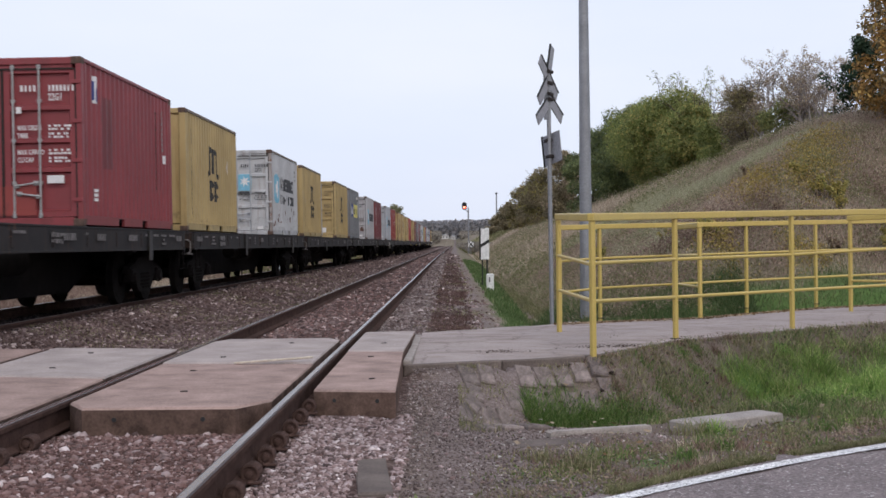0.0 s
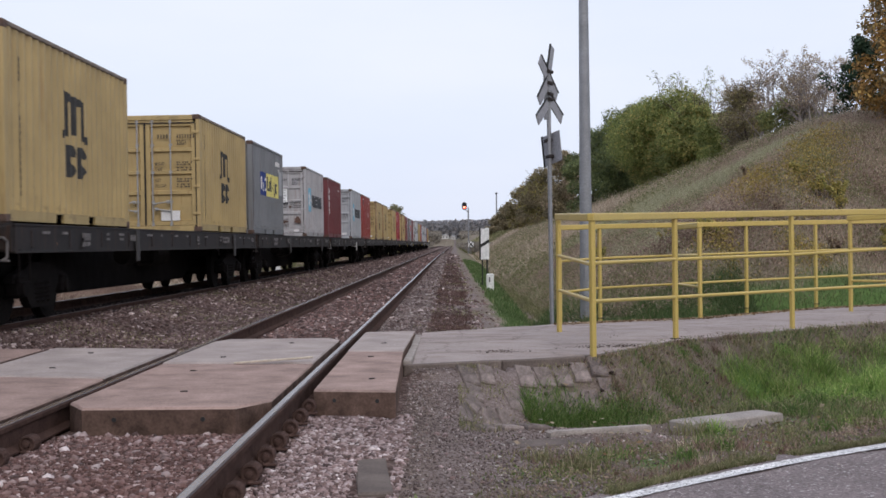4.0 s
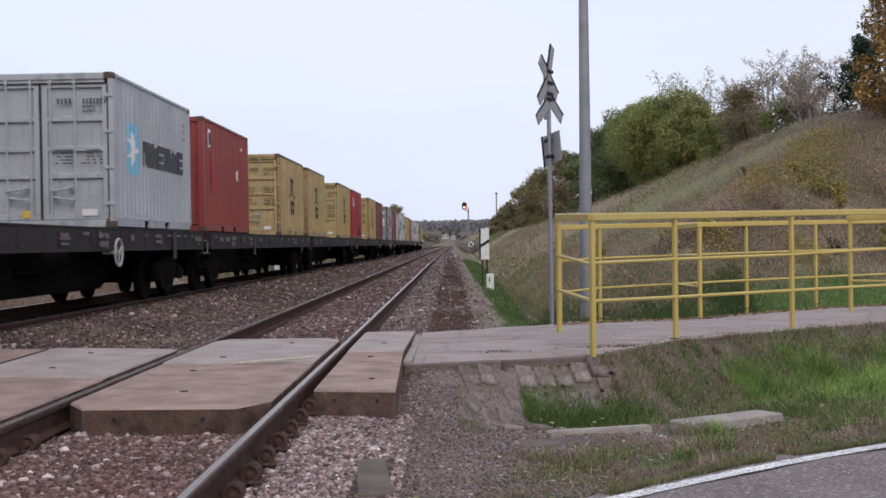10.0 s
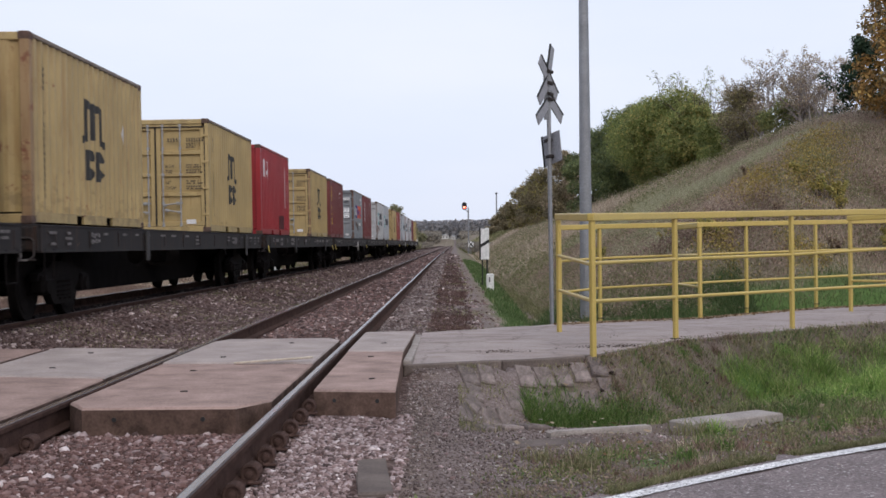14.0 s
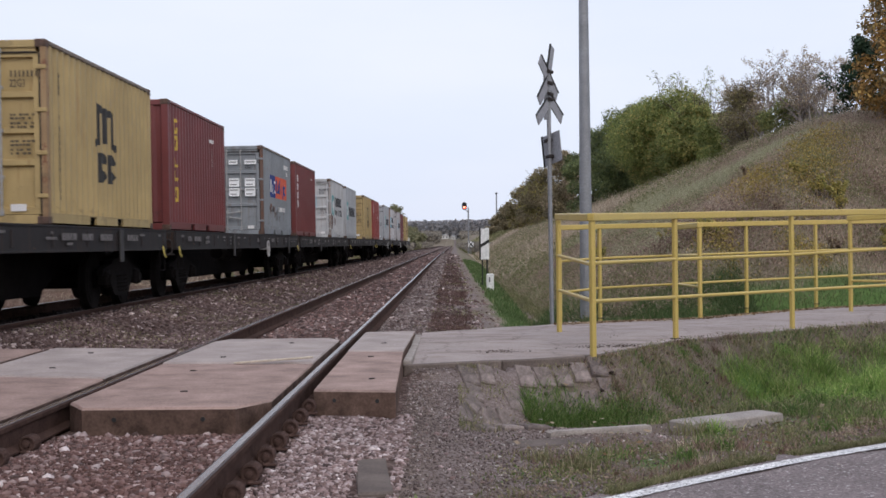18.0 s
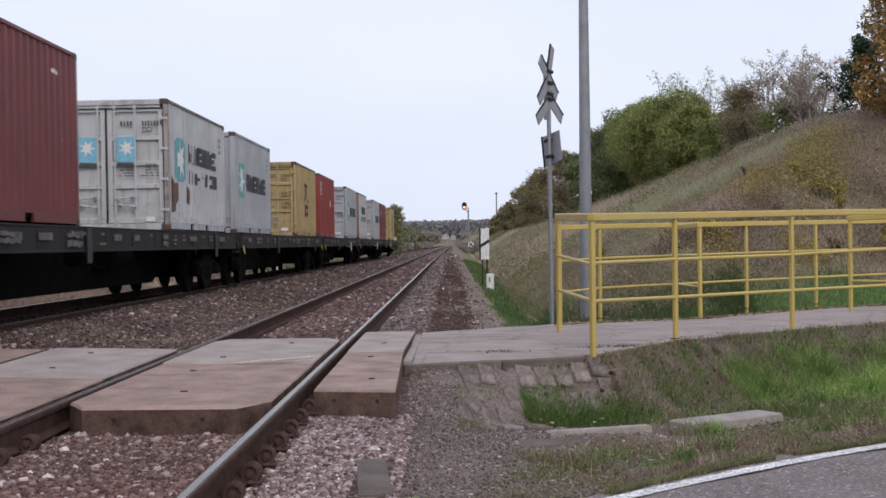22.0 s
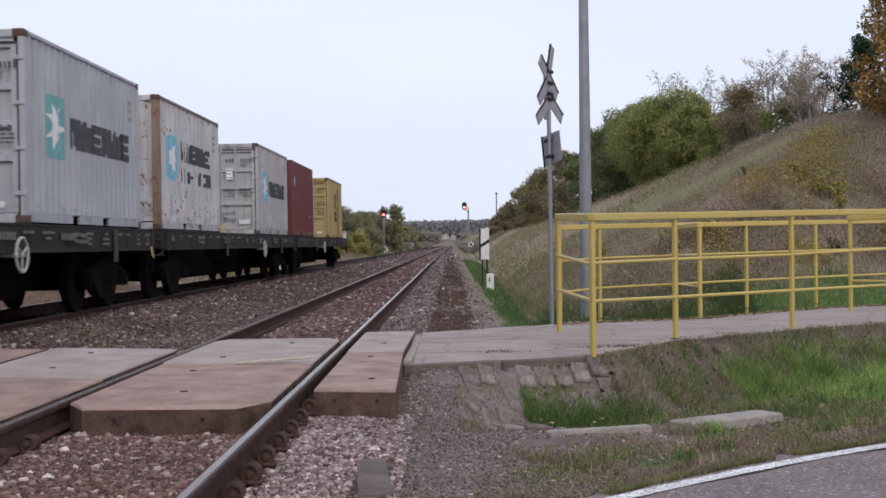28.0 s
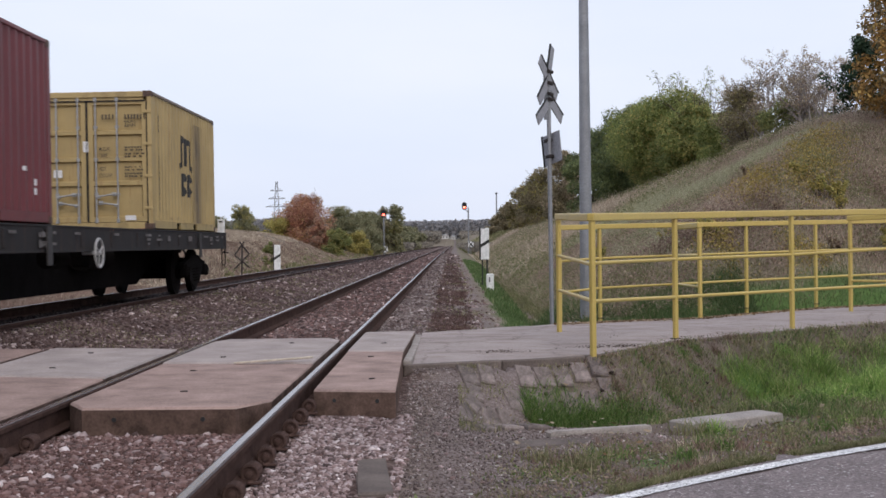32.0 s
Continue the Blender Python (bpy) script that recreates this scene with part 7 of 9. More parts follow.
    for n, leaves, mat, lab in ((130, 150, GREEN, "bright green broad-leaved clumps on the ditch bank"), (90, 120, DEEP, "dark green broad-leaved clumps on the ditch bank")):
        x, y = mounds(n, leaves, 0.12, 2.7, 8.0, 10.6, 18.5, lambda x, y: front(x, y) & (front_green(x, y) > 0.35))
        k = front(x, y) & (lip(x, y) > 0.3)
        leaf_scatter("bank_clumps", lab, x[k], y[k], 0.16, 0.015, mat)
    for n, mat, lab in ((420, OLIVE, "low dusty olive weeds matting the verge"), (300, SCRUB_B, "low brown weeds matting the verge"), (170, DEEP, "low dark green weeds matting the verge")):
        x, y = mounds(n, 70, 0.10, 0.35, 6.0, 6.3, 12.5, lambda x, y: front(x, y) & (y < line_y(ROAD_EDGE, x) + 1.15 + 0.35 * wave(x, y, 1.3, 2)) & clump(x, y, 1.5, 1.9, -0.25))
        k = front(x, y)
        leaf_scatter("verge_mat", lab, x[k], y[k], 0.05, 0.014, mat)
    x, y = pick(5200, 0.9, 7.5, 10.2, 19, lambda x, y: front(x, y) & (front_green(x, y) < 0.6) & clump(x, y, 1.7, 2.7, 0.0) & (line_dist(DITCH, x, y) > 0.5))
    d = rng.uniform(0.008, 0.030, len(x))
    tagged(new("soil_clods", lumps("soil_clods", np.stack([x, y, ground_z(x, y) + d * 0.5], -1), d, CLOD, False)), "dark clods of bare soil on the ditch bank", "soil", kind="stuff")
    for n, mat, lab in ((260, VERGE, "low dusky weeds under the kerb"), (230, RUSSET, "dead brown weeds under the kerb"), (90, GREEN, "fresh green weeds under the kerb")):
        x, y = mounds(n, 90, 0.11, 1.5, 8.0, 12.2, 20, lambda x, y: front(x, y) & (lip(x, y) < 1.9) & (front_green(x, y) < 0.85))
        k = front(x, y)
        leaf_scatter("kerb_mat", lab, x[k], y[k], 0.07, 0.014, mat)
    for mat, lab in ((OLIVE, "olive grass below the kerb further along"), (LUSH, "green grass below the kerb further along")):
        x, y = pick(30000, 3.6, 9.5, 14, 22, lambda x, y: front(x, y) & (lip(x, y) < 1.7) & (lip(x, y) > 0.12) & clump(x, y, 1.3, 1.0 if mat is OLIVE else 3.3, -0.1))
        blades("kerb_grass", lab, x, y, rng.uniform(0.03, 0.15, len(x)), rng.uniform(0.006, 0.012, len(x)), mat, 1.3)
    # single tufts of many kinds
    for n, leaves, r, mat, h, lab in ((120, 110, 0.065, DEEP, 0.12, "dark green weed tufts on the verge"), (130, 100, 0.07, OLIVE, 0.12, "olive weed tufts on the verge"),
                                      (130, 90, 0.06, RUSSET, 0.10, "dead brown weed tufts on the verge"), (50, 110, 0.07, GREEN, 0.14, "fresh green tufts on the verge"), (40, 60, 0.06, STRAW, 0.10, "bleached dead tufts on the verge")):
        x, y = mounds(n, leaves, r, 0.5, 6.5, 7.2, 17.5, lambda x, y: front(x, y) & (line_dist(DITCH, x, y) > 0.3) & ((x > 1.65) | (y < 8.6)))
        k = front(x, y)
        x, y = x[k], y[k]
        blades("weed_tufts", lab, x, y, rng.uniform(0.25, 1.0, len(x)) * h, rng.uniform(0.005, 0.011, len(x)), mat, 1.0)
    for n, mat, lab in ((40, DEEP, "dark broad-leaved weeds on the verge"), (60, OLIVE, "dusty broad-leaved weeds on the verge")):
        x, y = mounds(n, 45, 0.07, 0.5, 6.5, 7.2, 17.5, lambda x, y: front(x, y) & (line_dist(DITCH, x, y) > 0.3))
        k = front(x, y)
        leaf_scatter("broadleaf_weeds", lab, x[k], y[k], 0.09, 0.017, mat)
    # tall single weeds
    cx = np.array([0.72, 0.36, 1.75, 0.62, 1.2, 2.6, 3.3, 3.9, 4.6, 0.9])
    cy = np.array([7.9, 10.4, 9.25, 12.1, 10.3, 12.8, 12.2, 13.2, 13.9, 11.9])
    idx = rng.integers(0, len(cx), 1500)
    x, y = cx[idx] + rng.normal(0, 0.10, 1500), cy[idx] + rng.normal(0, 0.10, 1500)
    blades("tall_weeds", "tufts of tall half-dead weeds", x, y, rng.uniform(0.04, 0.16, 1500), rng.uniform(0.004, 0.009, 1500), OLIVE, 0.8)
    # behind the path
    back = lambda x, y: (y > line_y(PATH_BACK, x) + 0.05)
    x, y = pick(70000, 0.75, 12, 19, 33, lambda x, y: back(x, y) & (zone_weights(x, y)[:, 2] > rng.uniform(0.1, 0.9, len(x))))
    blades("foot_grass", "green mown grass at the foot of the bank", x, y, rng.uniform(0.03, 0.11, len(x)), rng.uniform(0.008, 0.016, len(x)), LUSH)
    x, y = pick(30000, 0.9, 4.2, 32, 110, lambda x, y: (zone_weights(x, y)[:, 2] > rng.uniform(0.1, 0.9, len(x))))
    blades("ditch_side_grass", "green grass along the trackside ditch", x, y, rng.uniform(0.06, 0.16, len(x)), rng.uniform(0.02, 0.05, len(x)), LUSH)
    slope = lambda x, y: back(x, y) & (zone_weights(x, y)[:, 2] < 0.7)
    sage = lambda x, y: line_dist(SAGE_LINE, x, y) < 1.0 + 0.05 * (y - 38) + 0.5 * wave(x, y, 0.9, 2)
    x, y = pick(150000, 2.4, 17, 23, 66, lambda x, y: slope(x, y) & clump(x, y, 0.7, 1.5, -0.15) & ~sage(x, y))
    blades("bank_straw", "dry pale pinkish grass on the slope of the cutting", x, y, rng.uniform(0.05, 0.26, len(x)), rng.uniform(0.007, 0.016, len(x)), STRAW, 1.6)
    x, y = pick(110000, 5, 12.2, 33, 66, lambda x, y: slope(x, y) & (line_dist(SAGE_LINE, x, y) + 0.8 * rng.normal(size=len(x)) < 1.5 + 0.06 * (y - 38) + 0.7 * wave(x, y, 0.9, 2)))
    blades("bank_sage_grass", "pale sage green grass along the slope's shoulder", x, y, rng.uniform(0.06, 0.34, len(x)), rng.uniform(0.007, 0.015, len(x)), SAGE, 1.1)
    x, y = pick(110000, 2.4, 17, 23, 62, lambda x, y: slope(x, y) & clump(x, y, 0.55, 4.1, -0.2) & ~sage(x, y))
    blades("bank_weeds", "olive green weeds on the slope of the cutting", x, y, rng.uniform(0.05, 0.24, len(x)), rng.uniform(0.010, 0.020, len(x)), OLIVE, 1.5)
    x, y = pick(60000, 2.2, 6.5, 23, 60, lambda x, y: slope(x, y) & (x < 3.6 + 0.03 * (y - 25) + 0.9 * wave(x, y, 0.5, 3)))
    blades("bank_foot_weeds", "dull green growth low on the slope", x, y, rng.uniform(0.05, 0.22, len(x)), rng.uniform(0.010, 0.020, len(x)), OLIVE, 1.5)
    x, y = pick(50000, 2.2, 9.0, 22, 48, lambda x, y: back(x, y) & (y < 25.5 + 0.42 * np.maximum(0, x - 2.5) + 2.2 * wave(x, y, 0.7, 3) + 5.0 * (x < 4.5)) & clump(x, y, 1.1, 0.8, -0.3))
    blades("bank_foot_grass", "green grass reaching up the slope's foot", x, y, rng.uniform(0.04, 0.18, len(x)), rng.uniform(0.009, 0.018, len(x)), MOWN, 1.4)
    x, y = pick(170000, 1.9, 6.0, 19.5, 36.0, lambda x, y: back(x, y) & (y < 26.2 + 4.5 * smooth01((3.3 - x) / 0.8) + 1.5 * wave(x, y, 0.9, 5)) & clump(x, y, 1.2, 2.8, -0.3))
    blades("bank_foot_grass", "green grass below the bank beside the sign post", x, y, rng.uniform(0.06, 0.24, len(x)), rng.uniform(0.008, 0.016, len(x)), LUSH, 1.3)
    d_ = lambda y: 0.010 * np.maximum(0, y - 25)
    x, y = pick(40000, 1.6, 3.4, 20, 100, lambda x, y: back(x, y) & (np.abs(x - 2.0 - d_(y)) < 0.30) & (np.abs(x - 1.98 - d_(y)) > 0.08 + 0.05 * wave(x, y, 1.5, 1)))
    blades("ditch_weeds", "brown and olive weeds hanging into the trackside ditch", x, y, rng.uniform(0.04, 0.14, len(x)), rng.uniform(0.010, 0.03, len(x)), OLIVE, 1.4)
    x, y = pick(70000, 2.4, 15, 23, 60, lambda x, y: slope(x, y) & clump(x, y, 0.8, 2.9, 0.1) & ~sage(x, y))
    blades("bank_dead_weeds", "russet dead weeds on the slope of the cutting", x, y, rng.uniform(0.05, 0.30, len(x)), rng.uniform(0.008, 0.018, len(x)), SCRUB_B, 1.4)
    x, y = mounds(850, 130, 0.24, 3.0, 15, 23, 50, lambda x, y: slope(x, y) & ~sage(x, y))
    leaf_scatter("bank_scrub", "low brownish scrub leaves on the slope", x, y, 0.35, 0.034, SCRUB_B)
    x, y = mounds(620, 120, 0.26, 2.6, 15, 23, 50, lambda x, y: slope(x, y) & ~sage(x, y) & clump(x, y, 0.5, 5.3, -0.15))
    leaf_scatter("bank_scrub", "low olive scrub leaves on the slope", x, y, 0.40, 0.034, OLIVE)
    def patch(n, leaves, cx, cy, rx, ry, lean, mat, lab, h, size):
        """Scrub gathered in an uneven oval that leans up the slope."""
        test = lambda x, y: slope(x, y) & (np.hypot((x - cx - lean * (y - cy)) / rx, (y - cy) / ry) + 0.35 * rng.normal(size=len(x)) < 0.85 + 0.5 * wave(x, y, 1.6, cx))
        x, y = mounds(n, leaves, 0.20, cx - 3 * rx, cx + 3 * rx, cy - 2 * ry, cy + 2 * ry, test)
        k = slope(x, y)
        leaf_scatter("bank_scrub", lab, x[k], y[k], h, size, mat)
    patch(900, 60, 9.45, 33.6, 0.62, 3.0, 0.26, SCRUB_Y, "yellow and orange autumn scrub on the slope", 0.55, 0.040)
    patch(650, 60, 9.45, 33.6, 0.62, 3.0, 0.26, OLIVE, "olive leaves among the autumn scrub", 0.5, 0.040)
    patch(420, 60, 7.7, 32.4, 0.45, 2.0, 0.1, SCRUB_Y, "thin patch of orange weeds on the slope", 0.4, 0.036)
    patch(360, 60, 5.8, 28.4, 0.35, 1.6, 0.0, SCRUB_Y, "scattered yellow weeds low on the slope", 0.4, 0.036)
    patch(260, 60, 7.7, 28.3, 0.35, 1.0, 0.1, SCRUB_Y, "orange and brown weeds low on the slope", 0.35, 0.036)
    patch(1100, 60, 5.2, 33.5, 0.9, 4.0, 0.06, SAGE, "pale sage scrub low on the slope", 0.35, 0.034)
    patch(700, 70, 10.6, 31.5, 0.8, 3.0, 0.3, RUSSET, "purplish brown weeds beside the autumn scrub", 0.4, 0.034)
    patch(900, 70, 6.4, 29.6, 1.6, 1.4, 0.2, RUSSET, "purplish brown weeds low on the slope", 0.35, 0.034)
    x, y = pick(60000, 2.6, 16, 60, 200, lambda x, y: (zone_weights(x, y)[:, 2] < 0.8) & clump(x, y, 0.35, 1.2, -0.3))
    blades("far_bank_straw", "dry grass on the cutting further off", x, y, rng.uniform(0.12, 0.40, len(x)), rng.uniform(0.03, 0.07, len(x)), STRAW, 1.5)
    x, y = pick(24000, 2.8, 16, 190, 430, lambda x, y: (zone_weights(x, y)[:, 2] < 0.8) & clump(x, y, 0.2, 3.2, -0.6))
    blades("far_bank_weeds", "olive and brown weeds where the cutting runs out", x, y, rng.uniform(0.2, 0.7, len(x)), rng.uniform(0.08, 0.18, len(x)), OLIVE, 1.3)
    x, y = pick(90000, 2.6, 14, 45, 160, lambda x, y: (zone_weights(x, y)[:, 2] < 0.8) & clump(x, y, 0.4, 2.2, 0.0))
    leaf_scatter("far_bank_scrub", "olive scrub on the cutting further off", x, y, 0.5, 0.07, OLIVE)
    # feathery dry grass along the crest
    x, y = pick(110000, 4.5, 15, 36, 74, lambda x, y: slope(x, y) & (ground_z(x, y) > 2.6 + 2.0 * smooth01((x - 6) / 5)) & (ground_z(x, y) < 5.6) & clump(x, y, 1.3, 2.6, -0.1))
    blades("crest_grass", "tall feathery dry grass along the bank's crest", x, y, rng.uniform(0.15, 0.62, len(x)), rng.uniform(0.007, 0.015, len(x)), STRAW, 0.7)
    x, y = mounds(26, 260, 0.45, 5.2, 8.0, 58, 72, lambda x, y: slope(x, y))
    blades("crest_grass", "pale tussocks of dead grass before the bushes", x, y, rng.uniform(0.3, 1.0, len(x)), rng.uniform(0.012, 0.024, len(x)), STRAW, 0.8)
    # weedy strip beside the rails and the left side
    x, y = pick(150000, -0.75, 1.0, 17.0, 80, lambda x, y: clump(x, y, 0.55, 2.0, -0.15) & (np.abs(x + 0.02) < 0.36 + 0.16 * wave(x, y, 0.8, 1)))
    blades("shoulder_weeds", "dark brown dead weeds on the track shoulder", x, y, rng.uniform(0.02, 0.07, len(x)), rng.uniform(0.008, 0.02, len(x)), DARK_WEED, 1.2)
    x, y = pick(30000, -0.75, 1.0, 17.0, 90, lambda x, y: clump(x, y, 1.3, 4.0, 0.1) & (np.abs(x + 0.02) < 0.6))
    blades("shoulder_weeds", "dull olive weeds on the track shoulder", x, y, rng.uniform(0.02, 0.06, len(x)), rng.uniform(0.008, 0.018, len(x)), OLIVE, 1.4)
    x, y = pick(60000, -6.0, -2.9, 14.3, 60, lambda x, y: clump(x, y, 1.3, 5.0, 0.15))
    blades("track_weeds", "sparse green and brown weeds in the ballast", x, y, rng.uniform(0.02, 0.08, len(x)), rng.uniform(0.006, 0.012, len(x)), OLIVE, 0.8)
    x, y = pick(70000, -40, -9.4, 20, 170, lambda x, y: clump(x, y, 0.3, 5.0, -0.5))
    x2, y2 = mounds(260, 60, 0.35, -12.5, -9.6, 60, 250, lambda x, y: clump(x, y, 0.3, 1.1, -0.3) & ((x > -11.0) | (y > 138)))
    leaf_scatter("far_side_scrub", "low olive and brown scrub beside the far track", x2, y2, 0.6, 0.13, OLIVE)
    x2, y2 = mounds(200, 60, 0.35, -13.0, -9.6, 60, 250, lambda x, y: clump(x, y, 0.3, 4.1, -0.2) & ((x > -11.0) | (y > 138)))
    leaf_scatter("far_side_scrub", "low brown scrub beside the far track", x2, y2, 0.6, 0.13, SCRUB_B)
    x2, y2 = pick(60000, -15, -9.3, 16, 50, lambda x, y: clump(x, y, 0.6, 2.4, -0.4))
    blades("left_field_weeds", "brown dead weeds below the far track's bank", x2, y2, rng.uniform(0.05, 0.22, len(x2)), rng.uniform(0.010, 0.022, len(x2)), RUSSET, 1.2)
    blades("left_field_straw", "dry straw-coloured grass beyond the far track", x, y, rng.uniform(0.05, 0.22, len(x)), rng.uniform(0.02, 0.05, len(x)), DUST)
    x, y = pick(110000, -24, -10.4, 40, 132, lambda x, y: clump(x, y, 0.25, 2.0, -0.4))
    blades("left_bank_straw", "pale tan dry grass on the mound beyond the far track", x, y, rng.uniform(0.06, 0.20, len(x)), rng.uniform(0.02, 0.05, len(x)), STRAW, 1.6)
    x, y = pick(90000, -20, -10.0, 40, 132, lambda x, y: clump(x, y, 0.35, 4.4, -0.2) & (ground_z(x, y) < 1.3))
    blades("left_bank_weeds", "purplish brown dead weeds low on the mound", x, y, rng.uniform(0.06, 0.24, len(x)), rng.uniform(0.02, 0.04, len(x)), RUSSET, 1.4)


grass()

# fallen leaves along the path's far edge
LEAF_LITTER = islands("fallen_leaves", [(0.0, (0.10, 0.055, 0.03)), (0.5, (0.24, 0.15, 0.07)), (1.0, (0.42, 0.35, 0.26))], 0.8)


def litter():
    n = 6500
    x = rng.uniform(1.5, 8.5, n)
    y = line_y(PATH_BACK, x) + rng.normal(0.05, 0.22, n)
    m = 500
    x2, y2 = rng.uniform(-5.6, -1.0, m), rng.uniform(8.5, 15, m)
    k = 220
    x3 = rng.uniform(0.4, 5, k); y3 = rng.uniform(6, 14, k)
    x, y = np.concatenate([x, x3]), np.concatenate([y, y3])
    ok = ((y > line_y(PATH_BACK, x) - 0.35) | (y < line_y(PATH_FRONT, x))) & (y > line_y(ROAD_EDGE, x))
    x, y = x[ok], y[ok]
    n = len(x)
    on_path = (y < line_y(PATH_BACK, x) + 0.05) & (y > line_y(PATH_FRONT, x))
    z = np.where(on_path, -0.110, ground_z(x, y) + rng.uniform(0.03, 0.11, n))
    s = rng.uniform(0.012, 0.03, n)
    q = np.array([(-1, -0.6, 0), (1, -0.6, 0), (1, 0.6, 0), (-1, 0.6, 0)], float)
    v = np.einsum("nij,kj->nki", spins(n), q) * s[:, None, None]
    v[:, :, 2] *= 0.4
    v += np.stack([x, y, z], -1)[:, None]
    me = bulk("fallen_leaves", v.reshape(-1, 3), np.full(n, 4), np.arange(4 * n), LEAF_LITTER)
    tagged(new("fallen_leaves", me), "scattered fallen brown leaves", "leaves", kind="stuff")


litter()


def path_dirt():
    """Streaks of trodden soil and grit on the footpath."""
    x, y = [], []
    for cx, cy in ((1.60, 14.79), (1.98, 14.90), (1.37, 16.65), (0.75, 16.15), (2.05, 16.54), (0.57, 14.31), (3.27, 16.16)):
        x += list(cx + rng.normal(0, 0.13, 110)); y += list(cy + rng.normal(0, 0.10, 110))
    x, y = np.array(x), np.array(y)
    k = (y > line_y(PATH_FRONT, x) + 0.14) & (y < line_y(PATH_BACK, x) - 0.1)
    x, y = x[k], y[k]
    d = rng.uniform(0.004, 0.014, len(x))
    tagged(new("path_dirt", lumps("path_dirt", np.stack([x, y, np.full(len(x), -0.112)], -1), d, CLOD, False, 0.6)), "dark crumbs of soil trodden onto the footpath", "soil", kind="stuff")


path_dirt()


def pale_bits():
    n = 420
    x, y = rng.uniform(-0.2, 6.5, n), rng.uniform(5.6, 15.5, n)
    road = (y < line_y(ROAD_EDGE, x)) & (x > -0.9)
    ok = (road & (rng.uniform(0, 1, n) < 0.35)) | (~road & (y < line_y(PATH_FRONT, x) - 0.1))
    x, y, road = x[ok], y[ok], road[ok]
    n = len(x)
    z = np.where(road, -0.292, ground_z(x, y) + rng.uniform(0.01, 0.06, n))
    q = np.array([(-1, -0.5, 0), (0.2, -0.8, 0.25), (1, 0.1, 0), (0.1, 0.7, 0.2)], float)
    a, s = rng.uniform(0, 6.283, n), rng.uniform(0.008, 0.026, n)
    v = np.stack([np.cos(a)[:, None] * q[:, 0] - np.sin(a)[:, None] * q[:, 1], np.sin(a)[:, None] * q[:, 0] + np.cos(a)[:, None] * q[:, 1], np.tile(q[:, 2], (n, 1))], -1) * s[:, None, None]
    v += np.stack([x, y, z], -1)[:, None]
    m = islands("pale_and_dark_dry_leaves", [(0.0, (0.09, 0.06, 0.045)), (0.4, (0.25, 0.19, 0.14)), (0.7, (0.50, 0.46, 0.40)), (1.0, (0.72, 0.70, 0.66))], 0.8)
    tagged(new("dry_leaves", bulk("dry_leaves", v.reshape(-1, 3), np.full(n, 4), np.arange(4 * n), m)), "pale curled dry leaves on verge and road", "leaves", kind="stuff")


pale_bits()


# ---- paved ditch slope and concrete debris ----
def slope_frame(x, y, turn):
    e = 0.15
    z = float(ground_z(x, y))
    n = Vector((-(float(ground_z(x + e, y)) - float(ground_z(x - e, y))) / (2 * e), -(float(ground_z(x, y + e)) - float(ground_z(x, y - e))) / (2 * e), 1)).normalized()
    a = Vector((math.cos(turn), math.sin(turn), 0))
    a = (a - n * a.dot(n)).normalized()
    b = n.cross(a)
    m = Matrix((a, b, n)).transposed().to_4x4()
    m.translation = (x, y, z)
    return m


def paved_slope():
    th = thing("ditch_paving", "mossy stone slabs paving the head of the ditch", "paving", kind="structure")
    rnd = random.Random(5)
    shapes = []
    for i in range(6):
        w, l = rnd.uniform(0.165, 0.195), rnd.uniform(0.30, 0.37)
        shapes.append(slab([(-w / 2, -l / 2), (w / 2 * 0.94, -l / 2), (w / 2, l / 2 * 0.96), (-w / 2 * 0.97, l / 2)], -0.05, 0.012, 0.014).mesh("stone", MAT["stone_slab"]))
    # rows below the kerb, looser towards the ditch
    for row in range(4):
        for i in range(8):
            x = 0.16 + 0.195 * (i + 0.35 * (row % 2))
            y = float(line_y(PATH_FRONT, x)) - 0.24 - 0.37 * row
            if rnd.random() < (0.06, 0.18, 0.34, 0.5)[row] or (row > 1 and x > 1.35):
                continue
            m = slope_frame(x, y, 0.40)
            part("stone", shapes[rnd.randrange(6)], None, th, at=m @ pose(rnd.uniform(-0.015, 0.015), rnd.uniform(-0.02, 0.02), 0.004, rnd.uniform(-4, 4), rnd.uniform(-4, 4), rnd.uniform(-6, 6) - 8))
    # border and rows along the ditch's head
    for row in range(4):
        for i in range(8):
            x = 0.10 + row * 0.20 + 0.010 * (i - 4) ** 2 * (1 - 0.2 * row)
            y = 9.75 + i * 0.36
            if (row and rnd.random() < 0.15 + 0.12 * row) or y > 12.4 or (row > 2 and i < 3):
                continue
            m = slope_frame(x, y, 0.12 * (4 - i) * 0.4)
            part("stone", shapes[rnd.randrange(6)], None, th, at=m @ pose(0, 0, 0.004, rnd.uniform(-4, 4), rnd.uniform(-5, 5), rnd.uniform(-8, 8)))


paved_slope()


def broken_slab(label, x, y, w, l, t, turn, z, tilt=(0, 0), mat="kerb"):
    pts = [(-w / 2, -l / 2), (w / 2, -l / 2 * 0.97), (w / 2 * 0.96, l / 2 * 0.3), (w / 2, l / 2), (-w / 2 * 0.9, l / 2 * 0.98), (-w / 2, l * 0.1)]
    o = part("concrete_slab", slab(pts, -t, 0, 0.012), MAT[mat], at=pose(x, y, z, tilt[0], tilt[1], turn))
    tagged(o, label, "concrete slab", "concrete slabs lying by the ditch")


